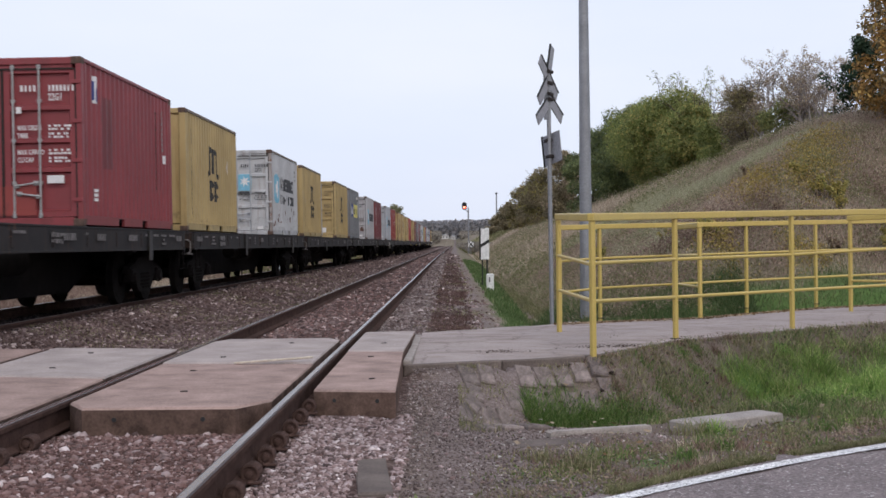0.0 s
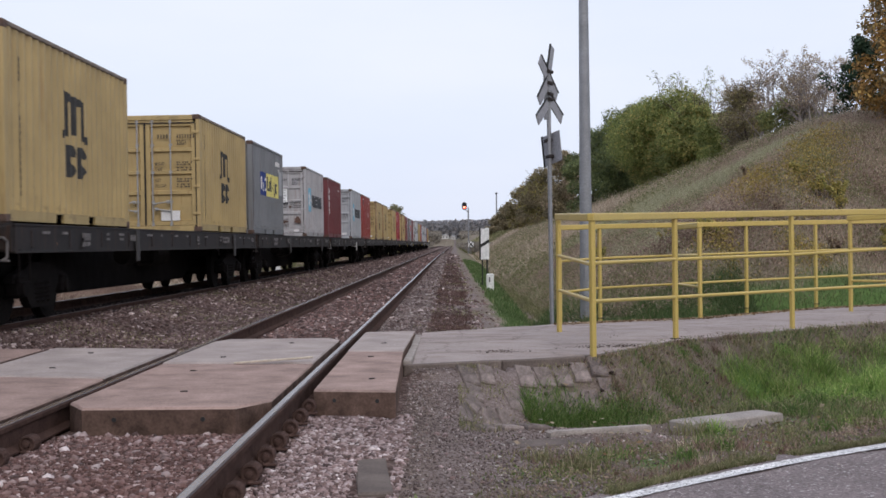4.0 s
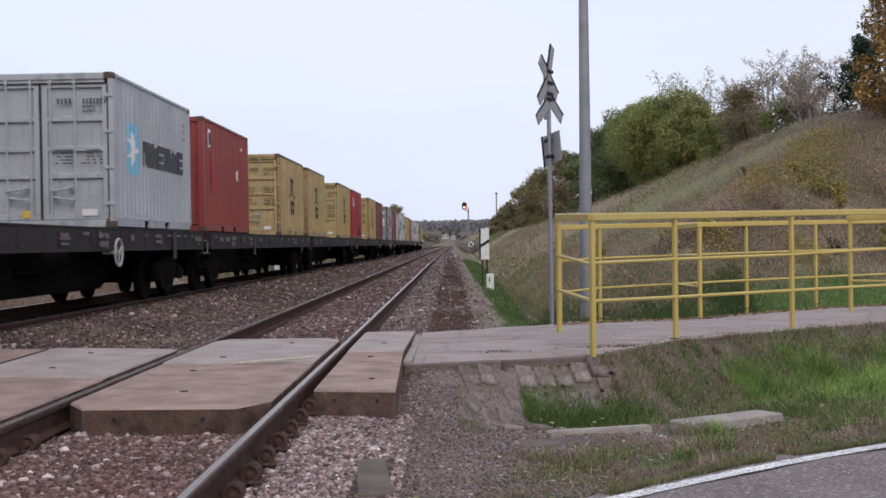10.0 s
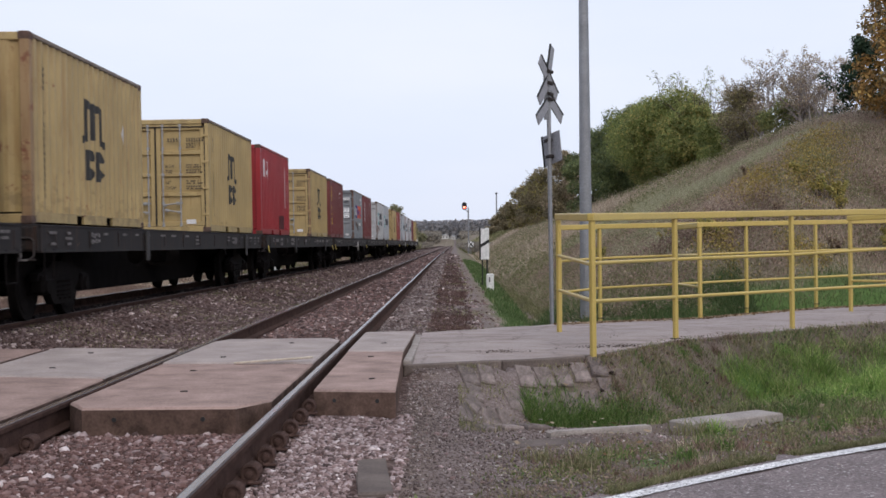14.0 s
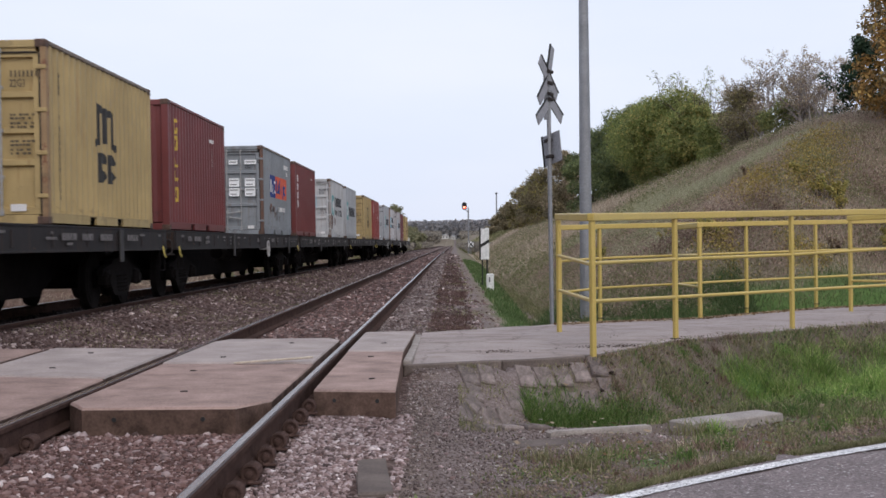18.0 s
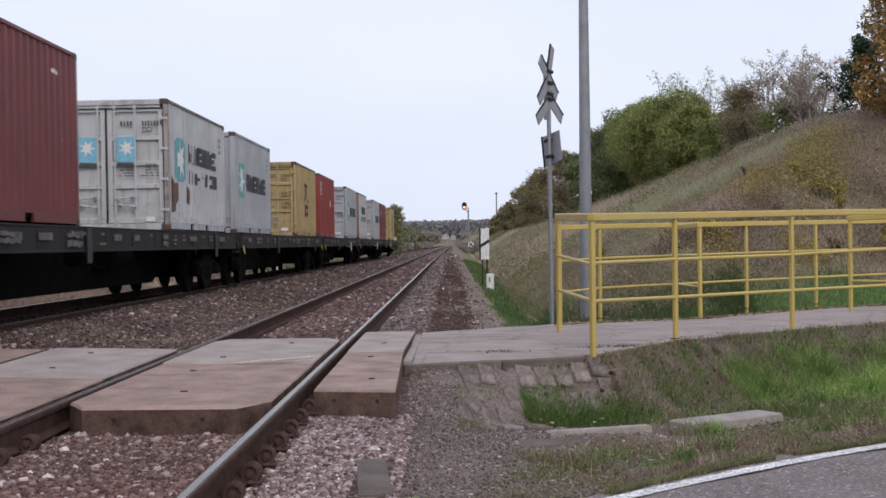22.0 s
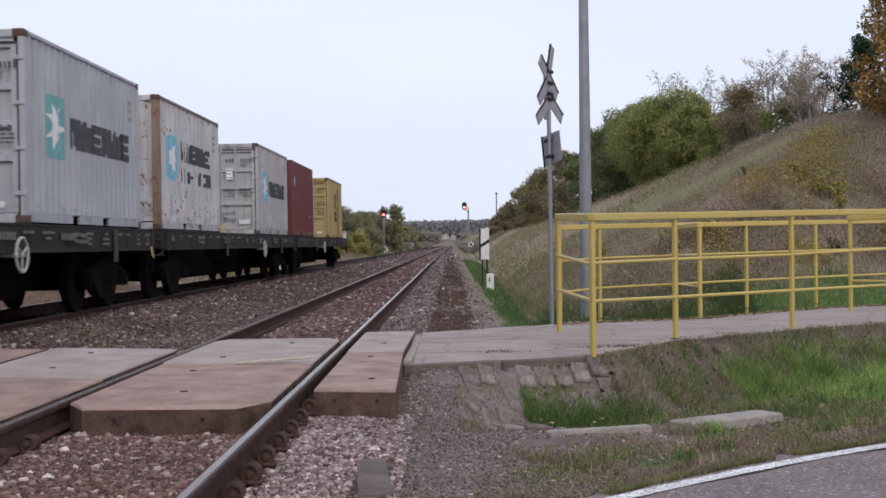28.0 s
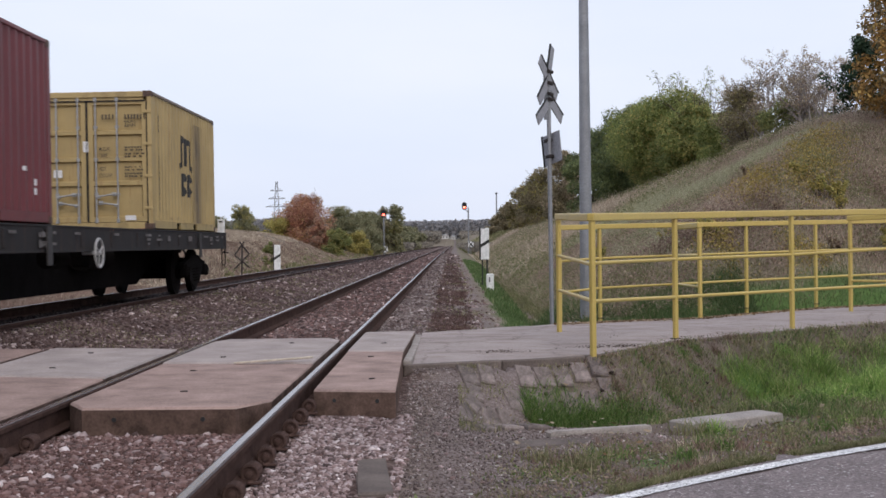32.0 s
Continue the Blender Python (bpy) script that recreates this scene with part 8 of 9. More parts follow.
broken_slab("grey concrete slab sunk in the gravel shoulder", -0.455, 7.30, 0.19, 1.10, 0.14, 5, -0.215)
broken_slab("pale broken concrete slab lying at the ditch's edge", 2.065, 9.72, 0.25, 0.96, 0.16, -55, -0.238, (0, 1), "slab_pale")
broken_slab("thin concrete edging along the ditch's near rim", 1.06, 9.33, 0.06, 0.82, 0.10, -70, -0.258, (0, 3), "slab_pale")
broken_slab("pale flat concrete piece by the ditch's head", 0.74, 8.97, 0.30, 0.72, 0.08, -70, -0.296)


# ---- signs, posts and signals ----
def board_arm(length, width, u, v, tilt, name, parent, front, back_mat, rim=-1):
    g = Geo().box(0, 0, 0, width, 0.018, length, 0.006)
    o = part(name, g, back_mat, parent, at=pose(u, 0, v, 0, tilt, 0))
    part("face", Geo().box(0, 0, 0, width - 0.02, 0.004, length - 0.02), front, o, "white reflective face", at=(0, 0.012, 0))
    part("rim", Geo().box(rim * (width / 2 + 0.008), -0.006, 0, 0.012, 0.034, length, 0.003), MAT["black"], o, "dark folded rim")
    return o


def crossing_sign():
    th = thing("crossbuck_sign", "grey-backed double crossbuck sign on a thin galvanised pole", "road sign", at=pose(1.575, 20.25, -0.30, 0, -0.25, 0))
    part("pole", Geo().tube((0, 0, -0.3), (0, 0, 4.06), 0.034, n=12), MAT["galv"], th)
    head = part("sign_bracket", Geo().box(0, 0.04, 0.1, 0.08, 0.06, 0.9, 0.008), MAT["galv"], th, at=pose(0.0, 0, 3.66, 0, 0, 63.5))
    for length, u, v, tilt, name, rim in ((0.87, 0.0, 0.295, -52.5, "cross_arm", 1), (0.50, 0.10, 0.585, 20.6, "cross_arm", -1), (0.54, -0.20, 0.083, 47.5, "cross_arm", -1),
                                          (0.55, -0.243, -0.245, 55.7, "lower_arm", -1), (0.59, 0.29, -0.17, -61.7, "lower_arm", 1)):
        board_arm(length, 0.17, u, v, tilt, name, head, MAT["white"], MAT["sign_back"], rim)
    for z in (0.40, 0.22, 0.05, -0.03):
        part("clamp", Geo().tube((-0.06, -0.03, z), (0.08, -0.03, z), 0.030, n=10), MAT["iron"], head)
    plate = part("plate", Geo().box(0, 0, 0, 0.50, 0.014, 0.48, 0.01), MAT["sign_back"], th, "grey back of a square plate", at=pose(0.05, 0.03, 2.86, 0, -9, -62))
    part("rim", Geo().box(-0.25, -0.004, 0, 0.018, 0.05, 0.50, 0.004), MAT["black"], plate, "dark folded rim")
    for z in (0.13, -0.13):
        part("clamp", Geo().box(-0.02, -0.05, z, 0.12, 0.10, 0.05, 0.008), MAT["iron"], plate)


crossing_sign()


def lamp_post():
    th = thing("lamp_post", "tall tapered galvanised lamp post at the foot of the bank", "lamp post", at=(2.64, 25.2, -0.5))
    part("shaft", Geo().tube((0, 0, -0.3), (0, 0, 9.5), 0.135, 0.072, 20), MAT["galv"], th)
    part("access_door", Geo().box(0, -0.132, 1.0, 0.09, 0.02, 0.35, 0.006), MAT["galv"], th)
    part("base_plate", Geo().box(0, 0, 0.02, 0.42, 0.42, 0.04, 0.01), MAT["galv"], th)
    b = part("junction_box", Geo().box(-0.30, -0.35, 0.02, 0.22, 0.10, 0.06, 0.01), MAT["white"], th, "small pale cable cover at the base")


lamp_post()


def striped_board(label, x, y, z, w, h, leg, face_turn=0, flip=1, posts=2):
    th = thing("marker_board", label, "marker board", at=pose(x, y, z, 0, 0, face_turn), group="striped track-side marker boards")
    part("board", Geo().box(0, 0, leg + h / 2, w, 0.03, h, 0.006), MAT["white"], th)
    part("edge", Geo().box(-w / 2 - 0.02, 0.01, leg + h / 2, 0.05, 0.06, h + 0.03, 0.006), MAT["black"], th, "black edge strip")
    g = Geo().prism([(-w / 2, leg + h * 0.38), (-w / 2, leg + h * 0.49), (w / 2, leg + h * (0.49 + 0.16 * flip)), (w / 2, leg + h * (0.38 + 0.16 * flip))], -0.024, -0.017, lambda a, b, s: (a, s, b))
    part("stripe", g, MAT["black"], th, "black slanting stripe")
    for s in ((-0.6, 0.6) if posts == 2 else (0,)):
        part("leg", Geo().tube((s * w / 2, 0.03, -0.4), (s * w / 2, 0.03, leg + 0.2), 0.022, n=8), MAT["black"], th)
    return th


def at_ground(x, y):
    return float(ground_z(x, y))


striped_board("white marker board with a black slanting stripe beside the ditch", 1.14, 43.5, at_ground(1.14, 43.5), 0.26, 1.04, 0.96)
striped_board("second white marker board close behind the first", 1.40, 49.5, at_ground(1.40, 49.5), 0.15, 1.22, 0.96, posts=1)
striped_board("white marker board with black stripe beyond the train's track", -9.15, 68.0, at_ground(-9.15, 68) + 0.12, 0.34, 1.32, 0.12)

stone_post = thing("kilometre_stone", "short white-painted concrete kilometre stone with illegible mark", "marker stone", at=(1.30, 43.0, at_ground(1.3, 43.0)))
part("stone_body", Geo().box(0, 0, 0.24, 0.25, 0.22, 0.64, 0.03), MAT["white"], stone_post)
part("number_mark", Geo().box(-0.02, -0.113, 0.36, 0.035, 0.006, 0.16), MAT["sill"], stone_post, "dark upright bar")


def signal(label, x, y, head_z, arm, mast_r=0.09):
    z = at_ground(x, y)
    th = thing("railway_signal", label, "railway signal", at=(x, y, z), group="railway colour-light signals")
    part("mast", Geo().tube((0, 0, -0.3), (0, 0, head_z - z - 0.2), mast_r, n=10), MAT["galv"], th)
    if arm:
        part("bracket", Geo().path([(0, 0, head_z - z - 0.9), (arm, 0, head_z - z - 0.45)], 0.05, 8), MAT["iron"], th)
    back = Geo()
    o = [(0.36 * math.cos(6.283 * i / 20), (0.22 if math.sin(6.283 * i / 20) > 0 else -0.22) + 0.36 * math.sin(6.283 * i / 20)) for i in range(20)]
    back.prism(o, 0.0, 0.03, lambda a, b, s: (arm + a, s, head_z - z + b))
    part("backing_shield", back, MAT["black"], th, "black oval backing shield")
    for k, dz in enumerate((-0.20, 0.22)):
        part("hood", Geo().tube((arm, -0.22, head_z - z + dz + 0.03), (arm, 0.0, head_z - z + dz), 0.19, 0.19, 14, caps=False), MAT["black"], th)
        part("lens", Geo().tube((arm, -0.05, head_z - z + dz), (arm, -0.03, head_z - z + dz), 0.17, n=16), MAT["red_lamp"] if k == 0 else MAT["glass"], th, "glowing red lens" if k == 0 else "dark lens")
    part("ladder", Geo().path([(0.12, 0.15, 0.3), (0.12, 0.15, head_z - z - 0.5)], 0.02, 6), MAT["galv"], th)
    return th


signal("tall signal mast showing red on a side bracket", 2.62, 190.0, 6.6, -0.55)
signal("signal mast showing red beyond the train's track", -9.05, 175.0, 5.25, 0.0)
for x, y, h in ((-8.85, 174.0, 0.95), (2.9, 185.0, 1.70)):
    th = thing("signal_plate", "small black and white crossed plate on a short stake", "sign plate", at=(x, y, at_ground(x, y)), group="plates by the signals")
    part("stake", Geo().tube((0, 0.03, -0.3), (0, 0.03, h + 0.05), 0.04, n=8), MAT["galv"], th)
    part("plate", Geo().box(0, 0, h, 0.75, 0.03, 0.80, 0.01), MAT["white"], th)
    for a in (38, -38):
        part("cross_bar", Geo().box(0, 0, 0, 0.14, 0.012, 0.95), MAT["black"], th, at=pose(0, -0.024 - (0.004 if a > 0 else 0), h, 0, a, 0))


def left_cross():
    x, y = -9.75, 60.0
    th = thing("crossbuck_sign", "dark weathered double crossbuck on a post beyond the train", "road sign", at=pose(x, y, at_ground(x, y), 0, 1.5, 0))
    part("pole", Geo().tube((0, 0.04, -0.3), (0, 0.04, 1.80), 0.035, n=8), MAT["iron"], th)
    ends = [((-0.34, 1.26), (0.09, 1.88)), ((0.33, 1.31), (-0.12, 1.88)), ((-0.33, 0.62), (0.33, 1.31)), ((0.37, 0.68), (-0.34, 1.26))]
    for i, ((x0, z0), (x1, z1)) in enumerate(ends):
        g = Geo().box(0, 0, 0, 0.065, 0.02, math.hypot(x1 - x0, z1 - z0), 0.006)
        part("cross_arm", g, MAT["iron"], th, at=pose((x0 + x1) / 2, -0.012 + 0.021 * (i % 2), (z0 + z1) / 2, 0, math.degrees(math.atan2(x1 - x0, z1 - z0)), 0))


left_cross()


# ---- trees and bushes ----
LEAF_G = islands("dull_green_leaves", [(0.0, (0.165, 0.200, 0.085)), (0.5, (0.280, 0.315, 0.122)), (0.9, (0.430, 0.420, 0.165)), (1.0, (0.640, 0.500, 0.190))], 0.6, trans=0.45)
LEAF_D = islands("dark_green_leaves", [(0.0, (0.115, 0.148, 0.072)), (0.6, (0.190, 0.230, 0.098)), (1.0, (0.300, 0.320, 0.126))], 0.6, trans=0.4)
LEAF_Y = islands("yellowing_leaves", [(0.0, (0.264, 0.270, 0.102)), (0.5, (0.456, 0.402, 0.132)), (1.0, (0.720, 0.564, 0.192))], 0.6, trans=0.45)
LEAF_O = islands("orange_autumn_leaves", [(0.0, (0.150, 0.110, 0.050)), (0.4, (0.340, 0.200, 0.070)), (0.8, (0.560, 0.310, 0.095)), (1.0, (0.720, 0.500, 0.170))], 0.6, trans=0.45)
LEAF_R = islands("red_brown_autumn_leaves", [(0.0, (0.281, 0.146, 0.112)), (0.5, (0.525, 0.262, 0.189)), (0.85, (0.708, 0.378, 0.238)), (1.0, (0.732, 0.549, 0.281))], 0.65, trans=0.45)
LEAF_B = islands("withered_brown_leaves", [(0.0, (0.228, 0.160, 0.115)), (0.6, (0.458, 0.349, 0.264)), (1.0, (0.609, 0.525, 0.329))], 0.7, trans=0.45)
NEEDLE = islands("dark_spruce_needles", [(0.0, (0.023, 0.046, 0.027)), (0.6, (0.055, 0.100, 0.055)), (1.0, (0.114, 0.170, 0.091))], 0.7, trans=0.1)


def leaf_cloud(name, centres, radii, n, size, mat, parent, hollow=0.55, label=""):
    """n leaves gathered in rounded clumps, thicker towards their skin."""
    centres, radii = np.asarray(centres, float), np.asarray(radii, float)
    wgt = radii.prod(1) ** (2 / 3)
    k = rng.choice(len(centres), n, p=wgt / wgt.sum())
    d = rng.normal(size=(n, 3))
    d /= np.linalg.norm(d, axis=1)[:, None]
    r = hollow + (1 - hollow) * rng.uniform(0, 1, n) ** 0.6 + 0.10 * rng.normal(size=n)
    p = centres[k] + d * radii[k] * r[:, None]
    s = size * rng.uniform(0.6, 1.4, n)
    q = np.array([(-0.5, -1, 0.1), (0.5, -1, -0.1), (0.62, 0.25, 0.1), (0, 1.1, -0.15), (-0.62, 0.25, 0.1)], float)
    # leaves turn their faces outwards and up
    face = d * 0.55 + rng.normal(0, 0.45, (n, 3)) + np.array([0, 0, 0.55])
    face /= np.linalg.norm(face, axis=1)[:, None]
    side = np.cross(face, rng.normal(size=(n, 3)))
    side /= np.linalg.norm(side, axis=1)[:, None]
    turn = np.stack([side, np.cross(face, side), face], -1)
    v = np.einsum("nij,kj->nki", turn, q) * (s * 0.5)[:, None, None] + p[:, None]
    me = bulk(name, v.reshape(-1, 3), np.full(n, 5), np.arange(5 * n), mat)
    return part(name, me, mat, parent, label)


def limbs(g, base, top, spread, n, rnd, r0):
    """A bent trunk with tapering limbs that fork twice. Returns the tips."""
    tips = []
    p = Vector(base)
    h = top - base[2]
    pts = [p.copy()]
    for i in range(1, 6):
        pts.append(Vector((base[0] + rnd.uniform(-0.05, 0.05) * h, base[1] + rnd.uniform(-0.05, 0.05) * h, base[2] + h * 0.85 * i / 5)))
    for i in range(5):
        g.tube(pts[i], pts[i + 1], r0 * (1 - i * 0.18), r0 * (1 - (i + 1) * 0.18), 7, False)
    tips.append(pts[-1])
    for i in range(n):
        f = rnd.uniform(0.15, 0.95)
        a = rnd.uniform(0, 6.283)
        k = f * 5
        s = pts[int(k)].lerp(pts[min(5, int(k) + 1)], k - int(k))
        l = spread * rnd.uniform(0.55, 1.0) * (1.1 - 0.4 * f)
        e = s + Vector((math.cos(a) * l, math.sin(a) * l, l * rnd.uniform(0.4, 1.1)))
        g.tube(s, e, r0 * 0.32, r0 * 0.12, 5, False)
        tips.append(e)
        for _ in range(3):
            t = s.lerp(e, rnd.uniform(0.4, 0.95))
            o = t + Vector((rnd.uniform(-1, 1), rnd.uniform(-1, 1), rnd.uniform(0.1, 1.0))) * l * 0.5
            g.tube(t, o, r0 * 0.13, r0 * 0.05, 4, False)
            tips.append(o)
            for _ in range(2):
                t2 = t.lerp(o, rnd.uniform(0.3, 0.95))
                g.tube(t2, t2 + Vector((rnd.uniform(-1, 1), rnd.uniform(-1, 1), rnd.uniform(0.1, 1.1))) * l * 0.28, r0 * 0.06, r0 * 0.025, 3, False)
    return tips


def leafy(name, label, x, y, top, r, n, size, mat, seed, cat="bush", clumps=16, low=0.0, mat2=None, rx=None, sprigs=0):
    """A bush or tree: trunk and limbs, a crown of clumps and loose sprigs."""
    z = at_ground(x, y)
    rnd = random.Random(seed)
    th = thing(name, label, cat, at=(x, y, z), group="bushes and trees along the line")
    h = top - z
    g = Geo()
    limbs(g, (0, 0, -0.3), h * 0.9, r * 0.8, 9, rnd, 0.035 * h ** 0.8)
    cs, rs = [], []
    for i in range(clumps * 3):
        a, f = rnd.uniform(0, 6.283), rnd.uniform(low, 1.0)
        bulge = math.sin(math.pi * min(1, 0.22 + 0.70 * f)) ** 0.7
        d = r * bulge * rnd.uniform(0.15, 0.92)
        cr = r * rnd.uniform(0.16, 0.34)
        cs.append((math.cos(a) * d * (rx or 1.0), math.sin(a) * d, max(cr * 0.6, f * (h - cr * 0.8))))
        rs.append((cr, cr, cr * rnd.uniform(0.7, 1.0)))
    leaf_cloud("crown", cs, rs, n, size, mat, th)
    if mat2:
        c2, r2 = cs[::2], [tuple(q * 1.04 for q in t) for t in rs[::2]]
        leaf_cloud("crown", c2, r2, n // 5, size, mat2, th, 0.85, "yellowing outer leaves")
    if sprigs:
        c3, r3 = [], []
        for i in range(sprigs):
            a, d = rnd.uniform(0, 6.283), r * rnd.uniform(0.1, 0.8)
            b = Vector((math.cos(a) * d, math.sin(a) * d, h * 0.75))
            e = b + Vector((rnd.uniform(-0.3, 0.3), rnd.uniform(-0.3, 0.3), 1)) * h * rnd.uniform(0.22, 0.42)
            g.tube(b, e, 0.022, 0.008, 4, False)
            for q in range(7):
                t = b.lerp(e, rnd.uniform(0.45, 1.0))
                o = t + Vector((rnd.uniform(-0.6, 0.6), rnd.uniform(-0.6, 0.6), rnd.uniform(0.0, 0.5)))
                g.tube(t, o, 0.010, 0.005, 3, False)
                c3.append(tuple(o))
                r3.append((0.20, 0.20, 0.20))
        leaf_cloud("sprig_leaves", c3, r3, sprigs * 44, size * 0.8, mat, th, 0.1)
    part("trunk", g.mesh("trunk", MAT["bark"], False), None, th)
    return th


# leaf tones greyed for the far trees: distance haze is mixed into the colour
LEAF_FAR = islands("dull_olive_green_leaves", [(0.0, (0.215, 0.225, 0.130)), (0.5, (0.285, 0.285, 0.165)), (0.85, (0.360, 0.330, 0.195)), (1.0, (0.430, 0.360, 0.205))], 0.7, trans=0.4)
LEAF_OL = islands("olive_yellow_leaves", [(0.0, (0.230, 0.225, 0.085)), (0.5, (0.370, 0.335, 0.120)), (1.0, (0.560, 0.450, 0.160))], 0.6, trans=0.45)
LEAF_K = islands("dark_brownish_leaves", [(0.0, (0.185, 0.160, 0.100)), (0.6, (0.290, 0.245, 0.150)), (1.0, (0.430, 0.345, 0.205))], 0.7, trans=0.4)
LEAF_M = islands("mid_green_leaves", [(0.0, (0.170, 0.215, 0.075)), (0.5, (0.270, 0.315, 0.105)), (0.9, (0.400, 0.405, 0.140)), (1.0, (0.580, 0.480, 0.170))], 0.6, trans=0.45)
TWIG = plain("pale_grey_twigs", (0.30, 0.265, 0.25), 0.9, 0, 0.3, 8, 60, 0.2)
leafy("bush", "large dense dark green bush on the cutting's edge", 11.4, 83.0, 10.0, 2.8, 46000, 0.115, LEAF_D, 1, clumps=44)
leafy("bush", "large rounded olive green bush with yellowing leaves", 12.7, 75.0, 10.0, 3.6, 80000, 0.105, LEAF_M, 2, clumps=46, mat2=LEAF_OL, sprigs=13)
leafy("bush", "green bush with loose upright sprigs", 13.2, 70.0, 8.7, 2.3, 36000, 0.095, LEAF_M, 3, clumps=26, mat2=LEAF_OL, sprigs=9)
leafy("bush", "dark green bush low on the cutting's slope", 10.6, 95.0, 9.4, 2.8, 24000, 0.13, LEAF_D, 4, clumps=16)
leafy("bush", "dark green and brown bush beside the lamp post", 10.9, 118.0, 9.6, 3.0, 26000, 0.13, LEAF_K, 5, clumps=26, mat2=LEAF_B)
leafy("bush", "olive green bush further down the cutting", 10.2, 138.0, 9.2, 3.0, 20000, 0.15, LEAF_K, 6, clumps=24, mat2=LEAF_OL)
leafy("bush", "olive green bush at the cutting's far end", 9.7, 165.0, 8.4, 3.2, 14000, 0.18, LEAF_K, 7, clumps=20, mat2=LEAF_OL)
leafy("bush", "dark bush where the cutting runs out", 9.6, 205.0, 7.4, 2.8, 9000, 0.22, LEAF_K, 8, clumps=12)
leafy("bush", "small far bush beside the line", 9.8, 262.0, 7.2, 3.0, 7000, 0.26, LEAF_K, 9, clumps=12)
leafy("bush", "low bright green bush among bare shrubs", 14.2, 53.0, 6.9, 1.1, 11000, 0.075, LEAF_G, 10, clumps=16, rx=1.7)
leafy("bush", "brownish olive bush with loose sprigs on the bank's crest", 13.0, 57.0, 7.9, 1.5, 9000, 0.065, LEAF_K, 11, clumps=24, mat2=LEAF_OL, sprigs=10)
leafy("bush", "low dark green bush on the bank's crest", 13.5, 60.0, 7.4, 1.8, 12000, 0.09, LEAF_M, 13, clumps=18, rx=1.3)
leafy("tree", "orange and yellow autumn tree above the bank", 14.2, 38.0, 11.9, 2.35, 36000, 0.11, LEAF_O, 12, "tree", clumps=40, low=0.0, mat2=LEAF_K)


def bare_shrub(label, x, y, top, r, seed, leaves):
    z = at_ground(x, y)
    th = thing("shrub", label, "shrub", at=(x, y, z), group="half-bare shrubs on the bank")
    rnd = random.Random(seed)
    g, tips = Geo(), []
    for i in range(8):
        a = rnd.uniform(0, 6.283)
        tips += limbs(g, (math.cos(a) * r * 0.35, math.sin(a) * r * 0.35, -0.3), (top - z) * rnd.uniform(0.75, 1.02), r * 0.6, 13, rnd, 0.062)
    part("trunk", g.mesh("trunk", TWIG, False), None, th)
    leaf_cloud("leaves", [tuple(t) for t in tips], [(0.16, 0.16, 0.18)] * len(tips), leaves, 0.055, LEAF_B, th, 0.1, "sparse withered leaves")


bare_shrub("half-bare brown shrub with sparse withered leaves", 13.3, 58.5, 8.7, 1.7, 21, 7000)
bare_shrub("tall half-bare grey-brown shrub on the bank's crest", 14.1, 54.5, 9.2, 2.0, 22, 7000)
bare_shrub("half-bare shrub with thin grey twigs", 14.7, 51.5, 8.7, 1.7, 23, 5500)
bare_shrub("thin brown shrub beside the green bush", 13.9, 62.5, 8.6, 1.6, 24, 5200)


def spruce(x, y, top, r, seed):
    z = at_ground(x, y)
    th = thing("spruce", "dark green spruce standing above the bank", "tree", at=(x, y, z), group="bushes and trees along the line")
    rnd = random.Random(seed)
    h = top - z
    part("trunk", Geo().tube((0, 0, -0.3), (0, 0, h), 0.10, 0.02, 8), MAT["bark"], th)
    g, cs, rs = Geo(), [], []
    for i in range(46):
        f = rnd.uniform(0.02, 0.97)
        a, l = rnd.uniform(0, 6.283), r * (1.05 - 0.85 * f) * rnd.uniform(0.45, 1.15)
        s, e = Vector((0, 0, h * f)), Vector((math.cos(a) * l, math.sin(a) * l, h * f + l * rnd.uniform(-0.30, 0.75)))
        g.tube(s, e, 0.025, 0.008, 4, False)
        for q in range(5):
            t = 0.35 + 0.16 * q
            cs.append(tuple(s.lerp(e, t) + Vector((rnd.uniform(-0.12, 0.12), rnd.uniform(-0.12, 0.12), -0.05))))
            rs.append((0.21, 0.21, 0.19))
    part("branch", g.mesh("branch", MAT["bark"], False), None, th)
    leaf_cloud("crown", cs, rs, 12000, 0.075, NEEDLE, th, 0.2)


spruce(13.9, 43.5, 7.9, 1.45, 33)

leafy("tree", "red-brown autumn tree beyond the field", -17.0, 150.0, 7.2, 3.7, 28000, 0.13, LEAF_R, 41, "tree", clumps=34, mat2=LEAF_O)
leafy("bush", "low red and yellow bush at the autumn tree's foot", -14.6, 146.0, 4.2, 1.9, 11700, 0.14, LEAF_R, 42, clumps=14, mat2=LEAF_B)
leafy("bush", "yellowing bush beside the autumn tree", -20.0, 149.0, 4.4, 2.4, 11700, 0.15, LEAF_Y, 54, clumps=14)
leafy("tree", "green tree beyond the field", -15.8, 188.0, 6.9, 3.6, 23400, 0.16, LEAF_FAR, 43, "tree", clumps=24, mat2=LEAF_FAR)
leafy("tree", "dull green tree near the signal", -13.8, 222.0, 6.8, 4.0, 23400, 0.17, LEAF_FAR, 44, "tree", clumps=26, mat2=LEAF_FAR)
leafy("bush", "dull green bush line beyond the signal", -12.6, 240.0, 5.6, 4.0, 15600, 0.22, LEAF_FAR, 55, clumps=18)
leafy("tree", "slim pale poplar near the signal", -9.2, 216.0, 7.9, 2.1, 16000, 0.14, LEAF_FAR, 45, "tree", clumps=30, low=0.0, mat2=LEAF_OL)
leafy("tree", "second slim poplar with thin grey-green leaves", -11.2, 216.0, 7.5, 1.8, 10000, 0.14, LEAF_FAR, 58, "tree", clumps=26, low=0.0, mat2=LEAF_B)
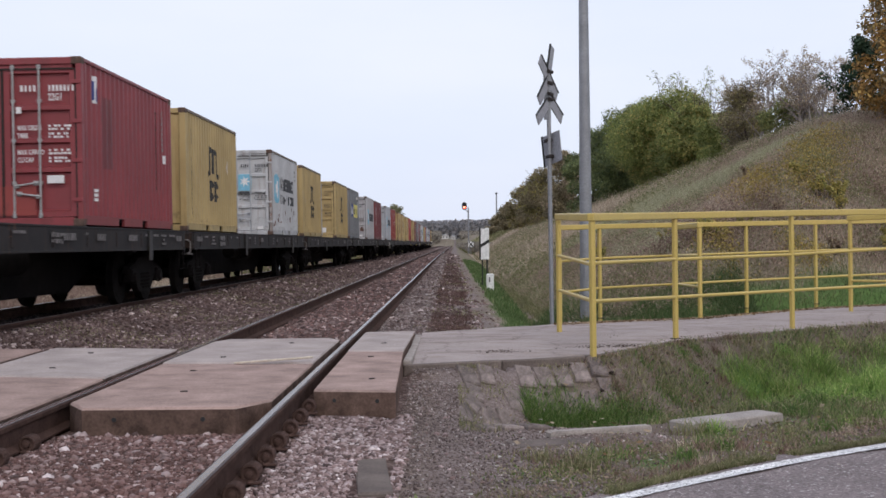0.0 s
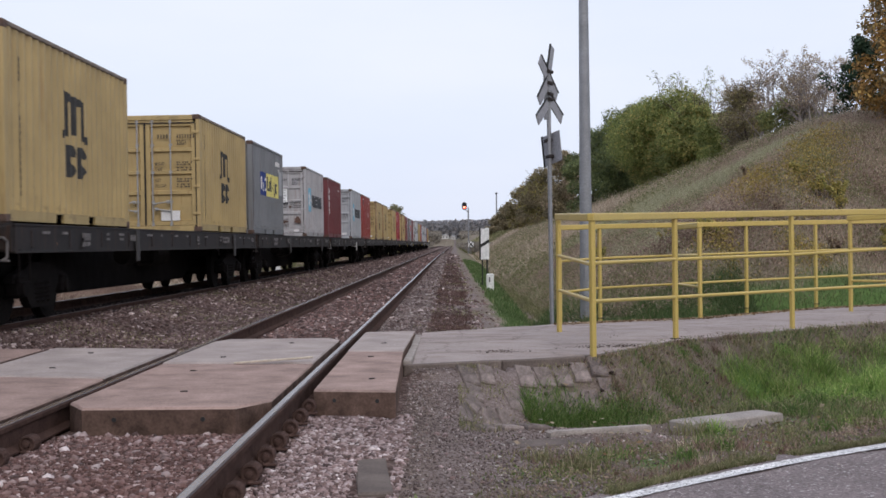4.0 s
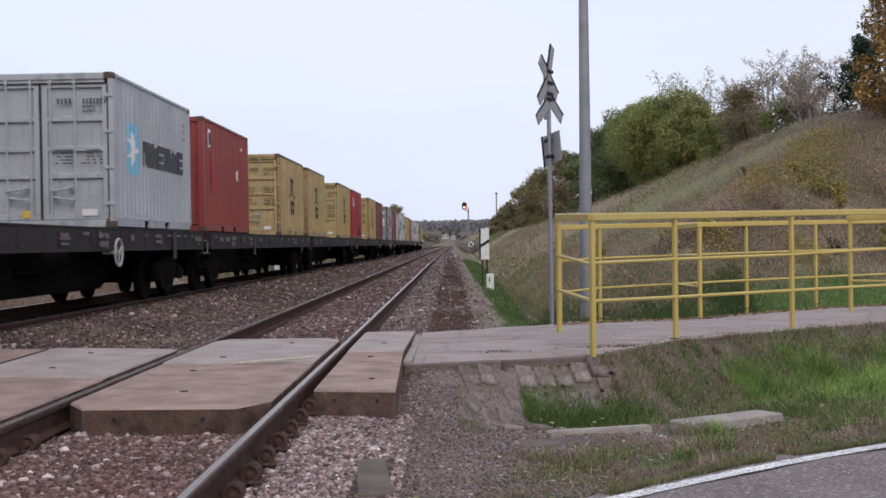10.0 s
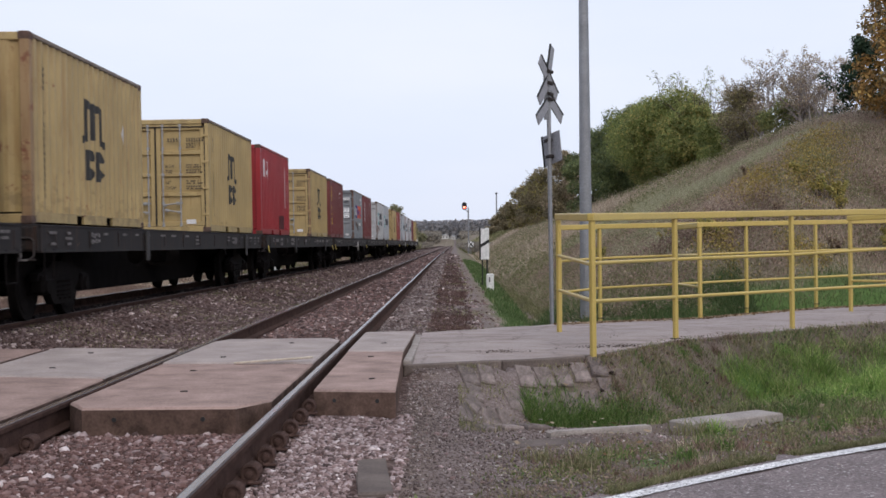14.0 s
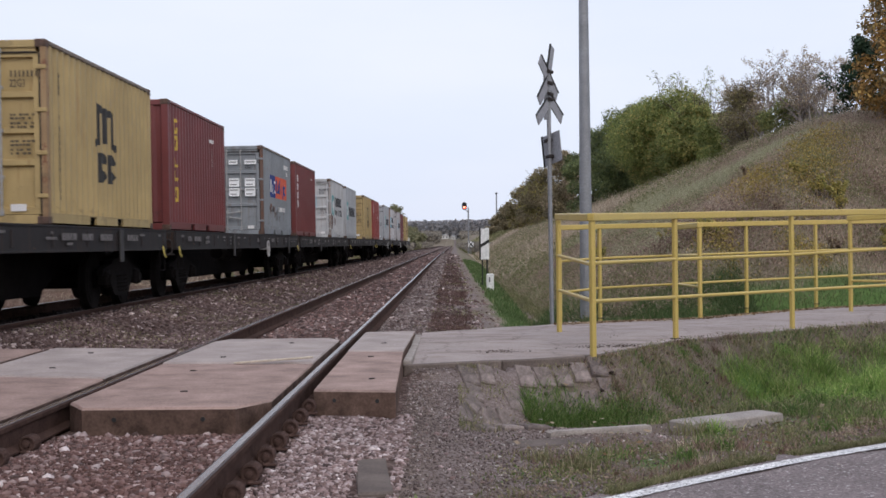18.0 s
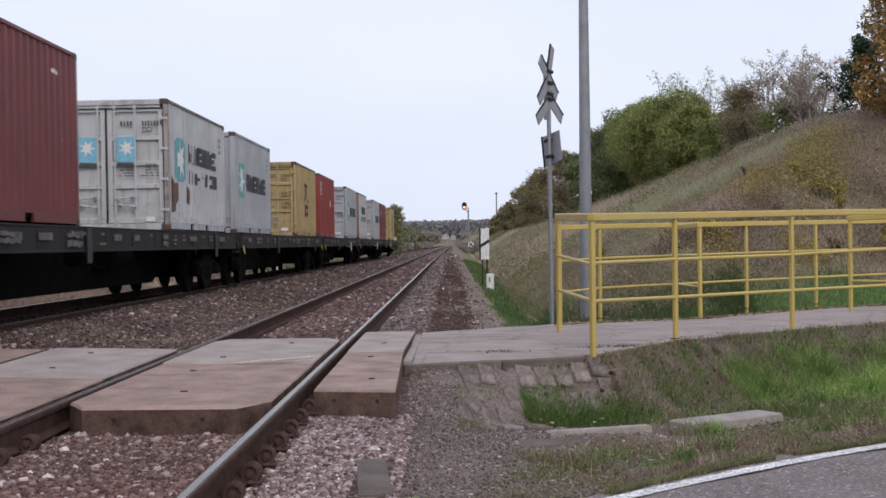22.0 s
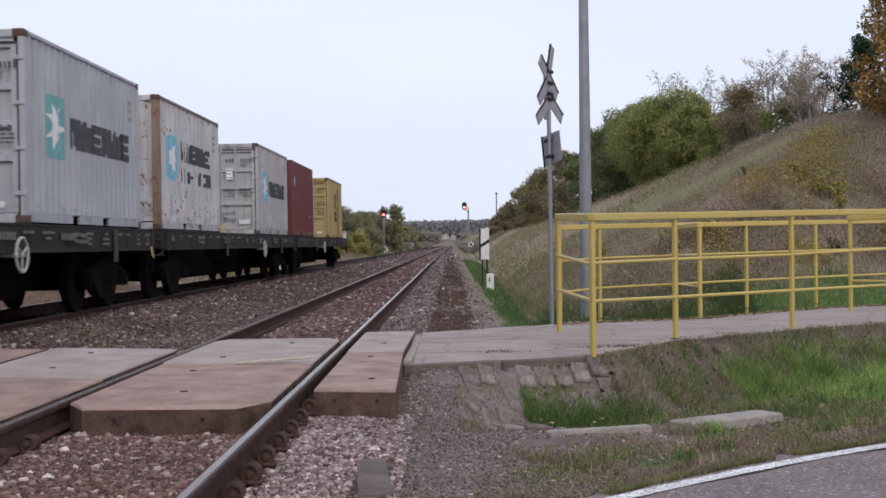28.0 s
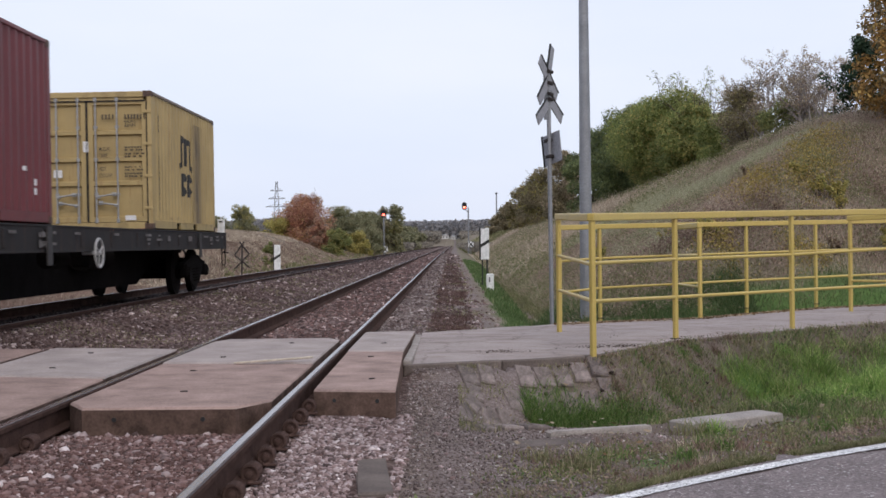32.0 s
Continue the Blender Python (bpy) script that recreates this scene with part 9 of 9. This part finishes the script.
leafy("bush", "bright green and yellow bush beside the far track", -12.1, 138.0, 2.9, 1.6, 13000, 0.11, LEAF_G, 46, clumps=14, mat2=LEAF_OL)
leafy("bush", "yellow-green bush beside the far track", -11.0, 152.0, 2.8, 2.0, 9100, 0.12, LEAF_Y, 47, clumps=12)
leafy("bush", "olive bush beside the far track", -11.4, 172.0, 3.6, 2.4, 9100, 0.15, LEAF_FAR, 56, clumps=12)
leafy("bush", "small green bush on the grassy slope", -10.9, 78.0, 1.35, 0.55, 5720, 0.06, LEAF_G, 48, clumps=10)
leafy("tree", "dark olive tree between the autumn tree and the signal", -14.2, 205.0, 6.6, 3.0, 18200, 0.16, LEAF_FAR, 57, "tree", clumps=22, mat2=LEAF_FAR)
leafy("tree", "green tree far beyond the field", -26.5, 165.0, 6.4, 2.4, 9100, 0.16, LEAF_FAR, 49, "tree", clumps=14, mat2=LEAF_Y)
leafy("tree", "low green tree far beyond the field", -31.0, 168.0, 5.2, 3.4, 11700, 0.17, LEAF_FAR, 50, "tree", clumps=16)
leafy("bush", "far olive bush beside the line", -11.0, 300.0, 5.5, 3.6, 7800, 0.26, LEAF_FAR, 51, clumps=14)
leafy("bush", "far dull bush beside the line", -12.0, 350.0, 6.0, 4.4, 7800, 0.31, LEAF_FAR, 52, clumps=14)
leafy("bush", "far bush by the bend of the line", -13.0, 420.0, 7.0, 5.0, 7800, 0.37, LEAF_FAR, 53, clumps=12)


# yellow-leaved saplings on the slope behind the railing
def sapling(label, x, y, h, seed, mat, n=420):
    z = at_ground(x, y)
    th = thing("sapling", label, "sapling", at=(x, y, z), group="saplings on the bank")
    rnd = random.Random(seed)
    g, cs = Geo(), []
    for i in range(7):
        a, s = rnd.uniform(0, 6.283), rnd.uniform(0.25, 0.6) * h
        e = Vector((math.cos(a) * s, math.sin(a) * s, h * rnd.uniform(0.6, 1.0)))
        g = Geo().tube((0, 0, -0.1), e * 0.5 + Vector((0, 0, 0.1 * h)), 0.016, 0.010, 4, False)
        g.tube(e * 0.5 + Vector((0, 0, 0.1 * h)), e, 0.010, 0.005, 4, False)
        part("stem", g.mesh("stem", MAT["bark"], False), None, th)
        cs += [tuple(e * f + Vector((0, 0, 0.1 * h))) for f in (0.45, 0.6, 0.75, 0.9)]
    leaf_cloud("leaves", cs, [(0.13 * h, 0.13 * h, 0.13 * h)] * len(cs), n, 0.065, mat, th, 0.1)


rnd_ = random.Random(9)
for i in range(9):
    x = rnd_.uniform(5.2, 10.5)
    y = 25.2 + 0.42 * (x - 2.5) + rnd_.uniform(0.5, 7.0)
    sapling("thin sapling with yellow autumn leaves on the slope", x, y, rnd_.uniform(0.3, 0.6), 60 + i, LEAF_Y if i % 3 else LEAF_B)
for i in range(7):
    x = rnd_.uniform(3.4, 10.0)
    y = 26.5 + 0.42 * (x - 2.5) + rnd_.uniform(0.5, 14.0)
    sapling("scrubby olive green sapling on the slope" if x < 7 else "scrubby yellowing sapling on the slope", x, y, rnd_.uniform(0.25, 0.5), 90 + i, LEAF_OL if x < 7 else LEAF_Y, 360)

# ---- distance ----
# woods and scrub lightened with blue-grey, the haze of distance put into their colour
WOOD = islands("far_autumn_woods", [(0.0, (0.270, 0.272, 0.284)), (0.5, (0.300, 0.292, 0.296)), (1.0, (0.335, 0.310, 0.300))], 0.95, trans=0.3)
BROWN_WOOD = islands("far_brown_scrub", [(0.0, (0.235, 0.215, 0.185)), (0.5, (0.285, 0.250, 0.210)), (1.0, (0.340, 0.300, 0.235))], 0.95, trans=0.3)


def far_woods(name, label, n, x0, x1, y0, y1, h0, h1, size, mat=WOOD, gap=12.0):
    x, y = rng.uniform(x0, x1, n), rng.uniform(y0, y1, n)
    z = rng.uniform(0, 1, n) ** 0.6 * (h0 + (h1 - h0) * (0.5 + 0.5 * wave(x, y * 0.1, 0.012, 2.0)))
    s = rng.uniform(size * 0.6, size * 1.4, n)
    keep = (np.abs(x) > gap) | (y > 900)
    z = z + (at_ground(0.0, 900.0) + 0.3 if gap < 12 else 0.0) * smooth01((y - 640) / 140)
    x, y, z, s = x[keep], y[keep], z[keep], s[keep]
    n = len(x)
    q = np.array([(-0.5, -1, 0.1), (0.5, -1, -0.1), (0.62, 0.25, 0.1), (0, 1.1, -0.15), (-0.62, 0.25, 0.1)], float)
    v = np.einsum("nij,kj->nki", spins(n), q) * s[:, None, None] + np.stack([x, y, z], -1)[:, None]
    me = bulk(name, v.reshape(-1, 3), np.full(n, 5), np.arange(5 * n), mat)
    tagged(new(name, me), label, "woods", kind="stuff")


far_woods("far_woods", "hazy pale autumn woods on the horizon", 110000, -330, 260, 1000, 1220, 15, 27, 1.1)
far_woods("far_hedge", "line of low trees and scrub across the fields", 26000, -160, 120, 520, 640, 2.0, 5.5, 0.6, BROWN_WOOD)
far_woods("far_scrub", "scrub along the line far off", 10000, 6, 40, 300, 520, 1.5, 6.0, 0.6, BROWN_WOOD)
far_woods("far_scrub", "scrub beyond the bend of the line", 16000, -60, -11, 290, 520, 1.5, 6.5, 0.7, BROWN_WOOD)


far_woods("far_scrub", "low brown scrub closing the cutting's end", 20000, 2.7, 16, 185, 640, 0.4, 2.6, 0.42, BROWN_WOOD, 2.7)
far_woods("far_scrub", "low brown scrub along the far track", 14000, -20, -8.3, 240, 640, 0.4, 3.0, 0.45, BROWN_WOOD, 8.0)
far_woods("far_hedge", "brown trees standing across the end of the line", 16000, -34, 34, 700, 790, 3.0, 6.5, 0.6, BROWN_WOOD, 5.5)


def far_house(label, x, y, w, d, h, turn):
    th = thing("house", label, "house", at=pose(x, y, 3.9, 0, 0, turn), group="far houses")
    part("wall", Geo().box(0, 0, h / 2 - 0.3, w, d, h + 0.6), MAT["wall"], th)
    part("roof", Geo().prism([(-w / 2 - 0.4, h), (w / 2 + 0.4, h), (0, h + min(0.7, w * 0.32))], -d / 2 - 0.4, d / 2 + 0.4, lambda a, b, s: (a, s, b)), MAT["roof"], th)
    for i in (-1, 1):
        part("window", Geo().box(i * w * 0.22, -d / 2 - 0.02, h * 0.55, w * 0.16, 0.08, h * 0.28), MAT["glass"], th)


far_house("far long white house with a low grey roof", -3.6, 798.0, 4.6, 5, 2.3, 4)
far_house("far pale shed with a light roof beside the long house", 1.2, 799.0, 3.0, 4, 1.3, -12)


def pylon(x, y, h):
    th = thing("pylon", "grey steel lattice power pylon far off", "pylon", at=(x, y, 0))
    g = Geo()
    w0, w1 = 1.9, 0.4
    for sx in (-1, 1):
        for sy in (-1, 1):
            g.tube((sx * w0, sy * w0, 0), (sx * w1, sy * w1, h), 0.09, 0.07, 4)
    for i in range(9):
        f, f2 = i / 9, (i + 1) / 9
        a, b = w0 + (w1 - w0) * f, w0 + (w1 - w0) * f2
        for s in (-1, 1):
            g.tube((-s * a, -a, h * f), (s * b, -b, h * f2), 0.055, 0.055, 4)
            g.tube((-a, s * a, h * f), (b, s * b, h * f2), 0.055, 0.055, 4)
    part("lattice", g, MAT["galv"], th)
    for z, l in ((0.62, 5.0), (0.74, 3.8), (0.86, 2.8)):
        part("cross_arm", Geo().tube((-l, 0, h * z), (l, 0, h * z), 0.16, 0.16, 4).tube((-l, 0, h * z), (0, 0, h * z + 1.2), 0.09, 0.09, 4).tube((l, 0, h * z), (0, 0, h * z + 1.2), 0.09, 0.09, 4), MAT["galv"], th)


pylon(-78.0, 580.0, 30.0)
mast = thing("utility_mast", "thin grey mast rising behind the cutting", "mast", at=(10.2, 285.0, at_ground(10.2, 285.0)))
part("shaft", Geo().tube((0, 0, -0.3), (0, 0, 9.0), 0.20, 0.13, 8), MAT["galv"], mast)
part("head", Geo().box(0, 0, 8.9, 0.5, 0.3, 0.35, 0.04), MAT["sill"], mast)


motions()
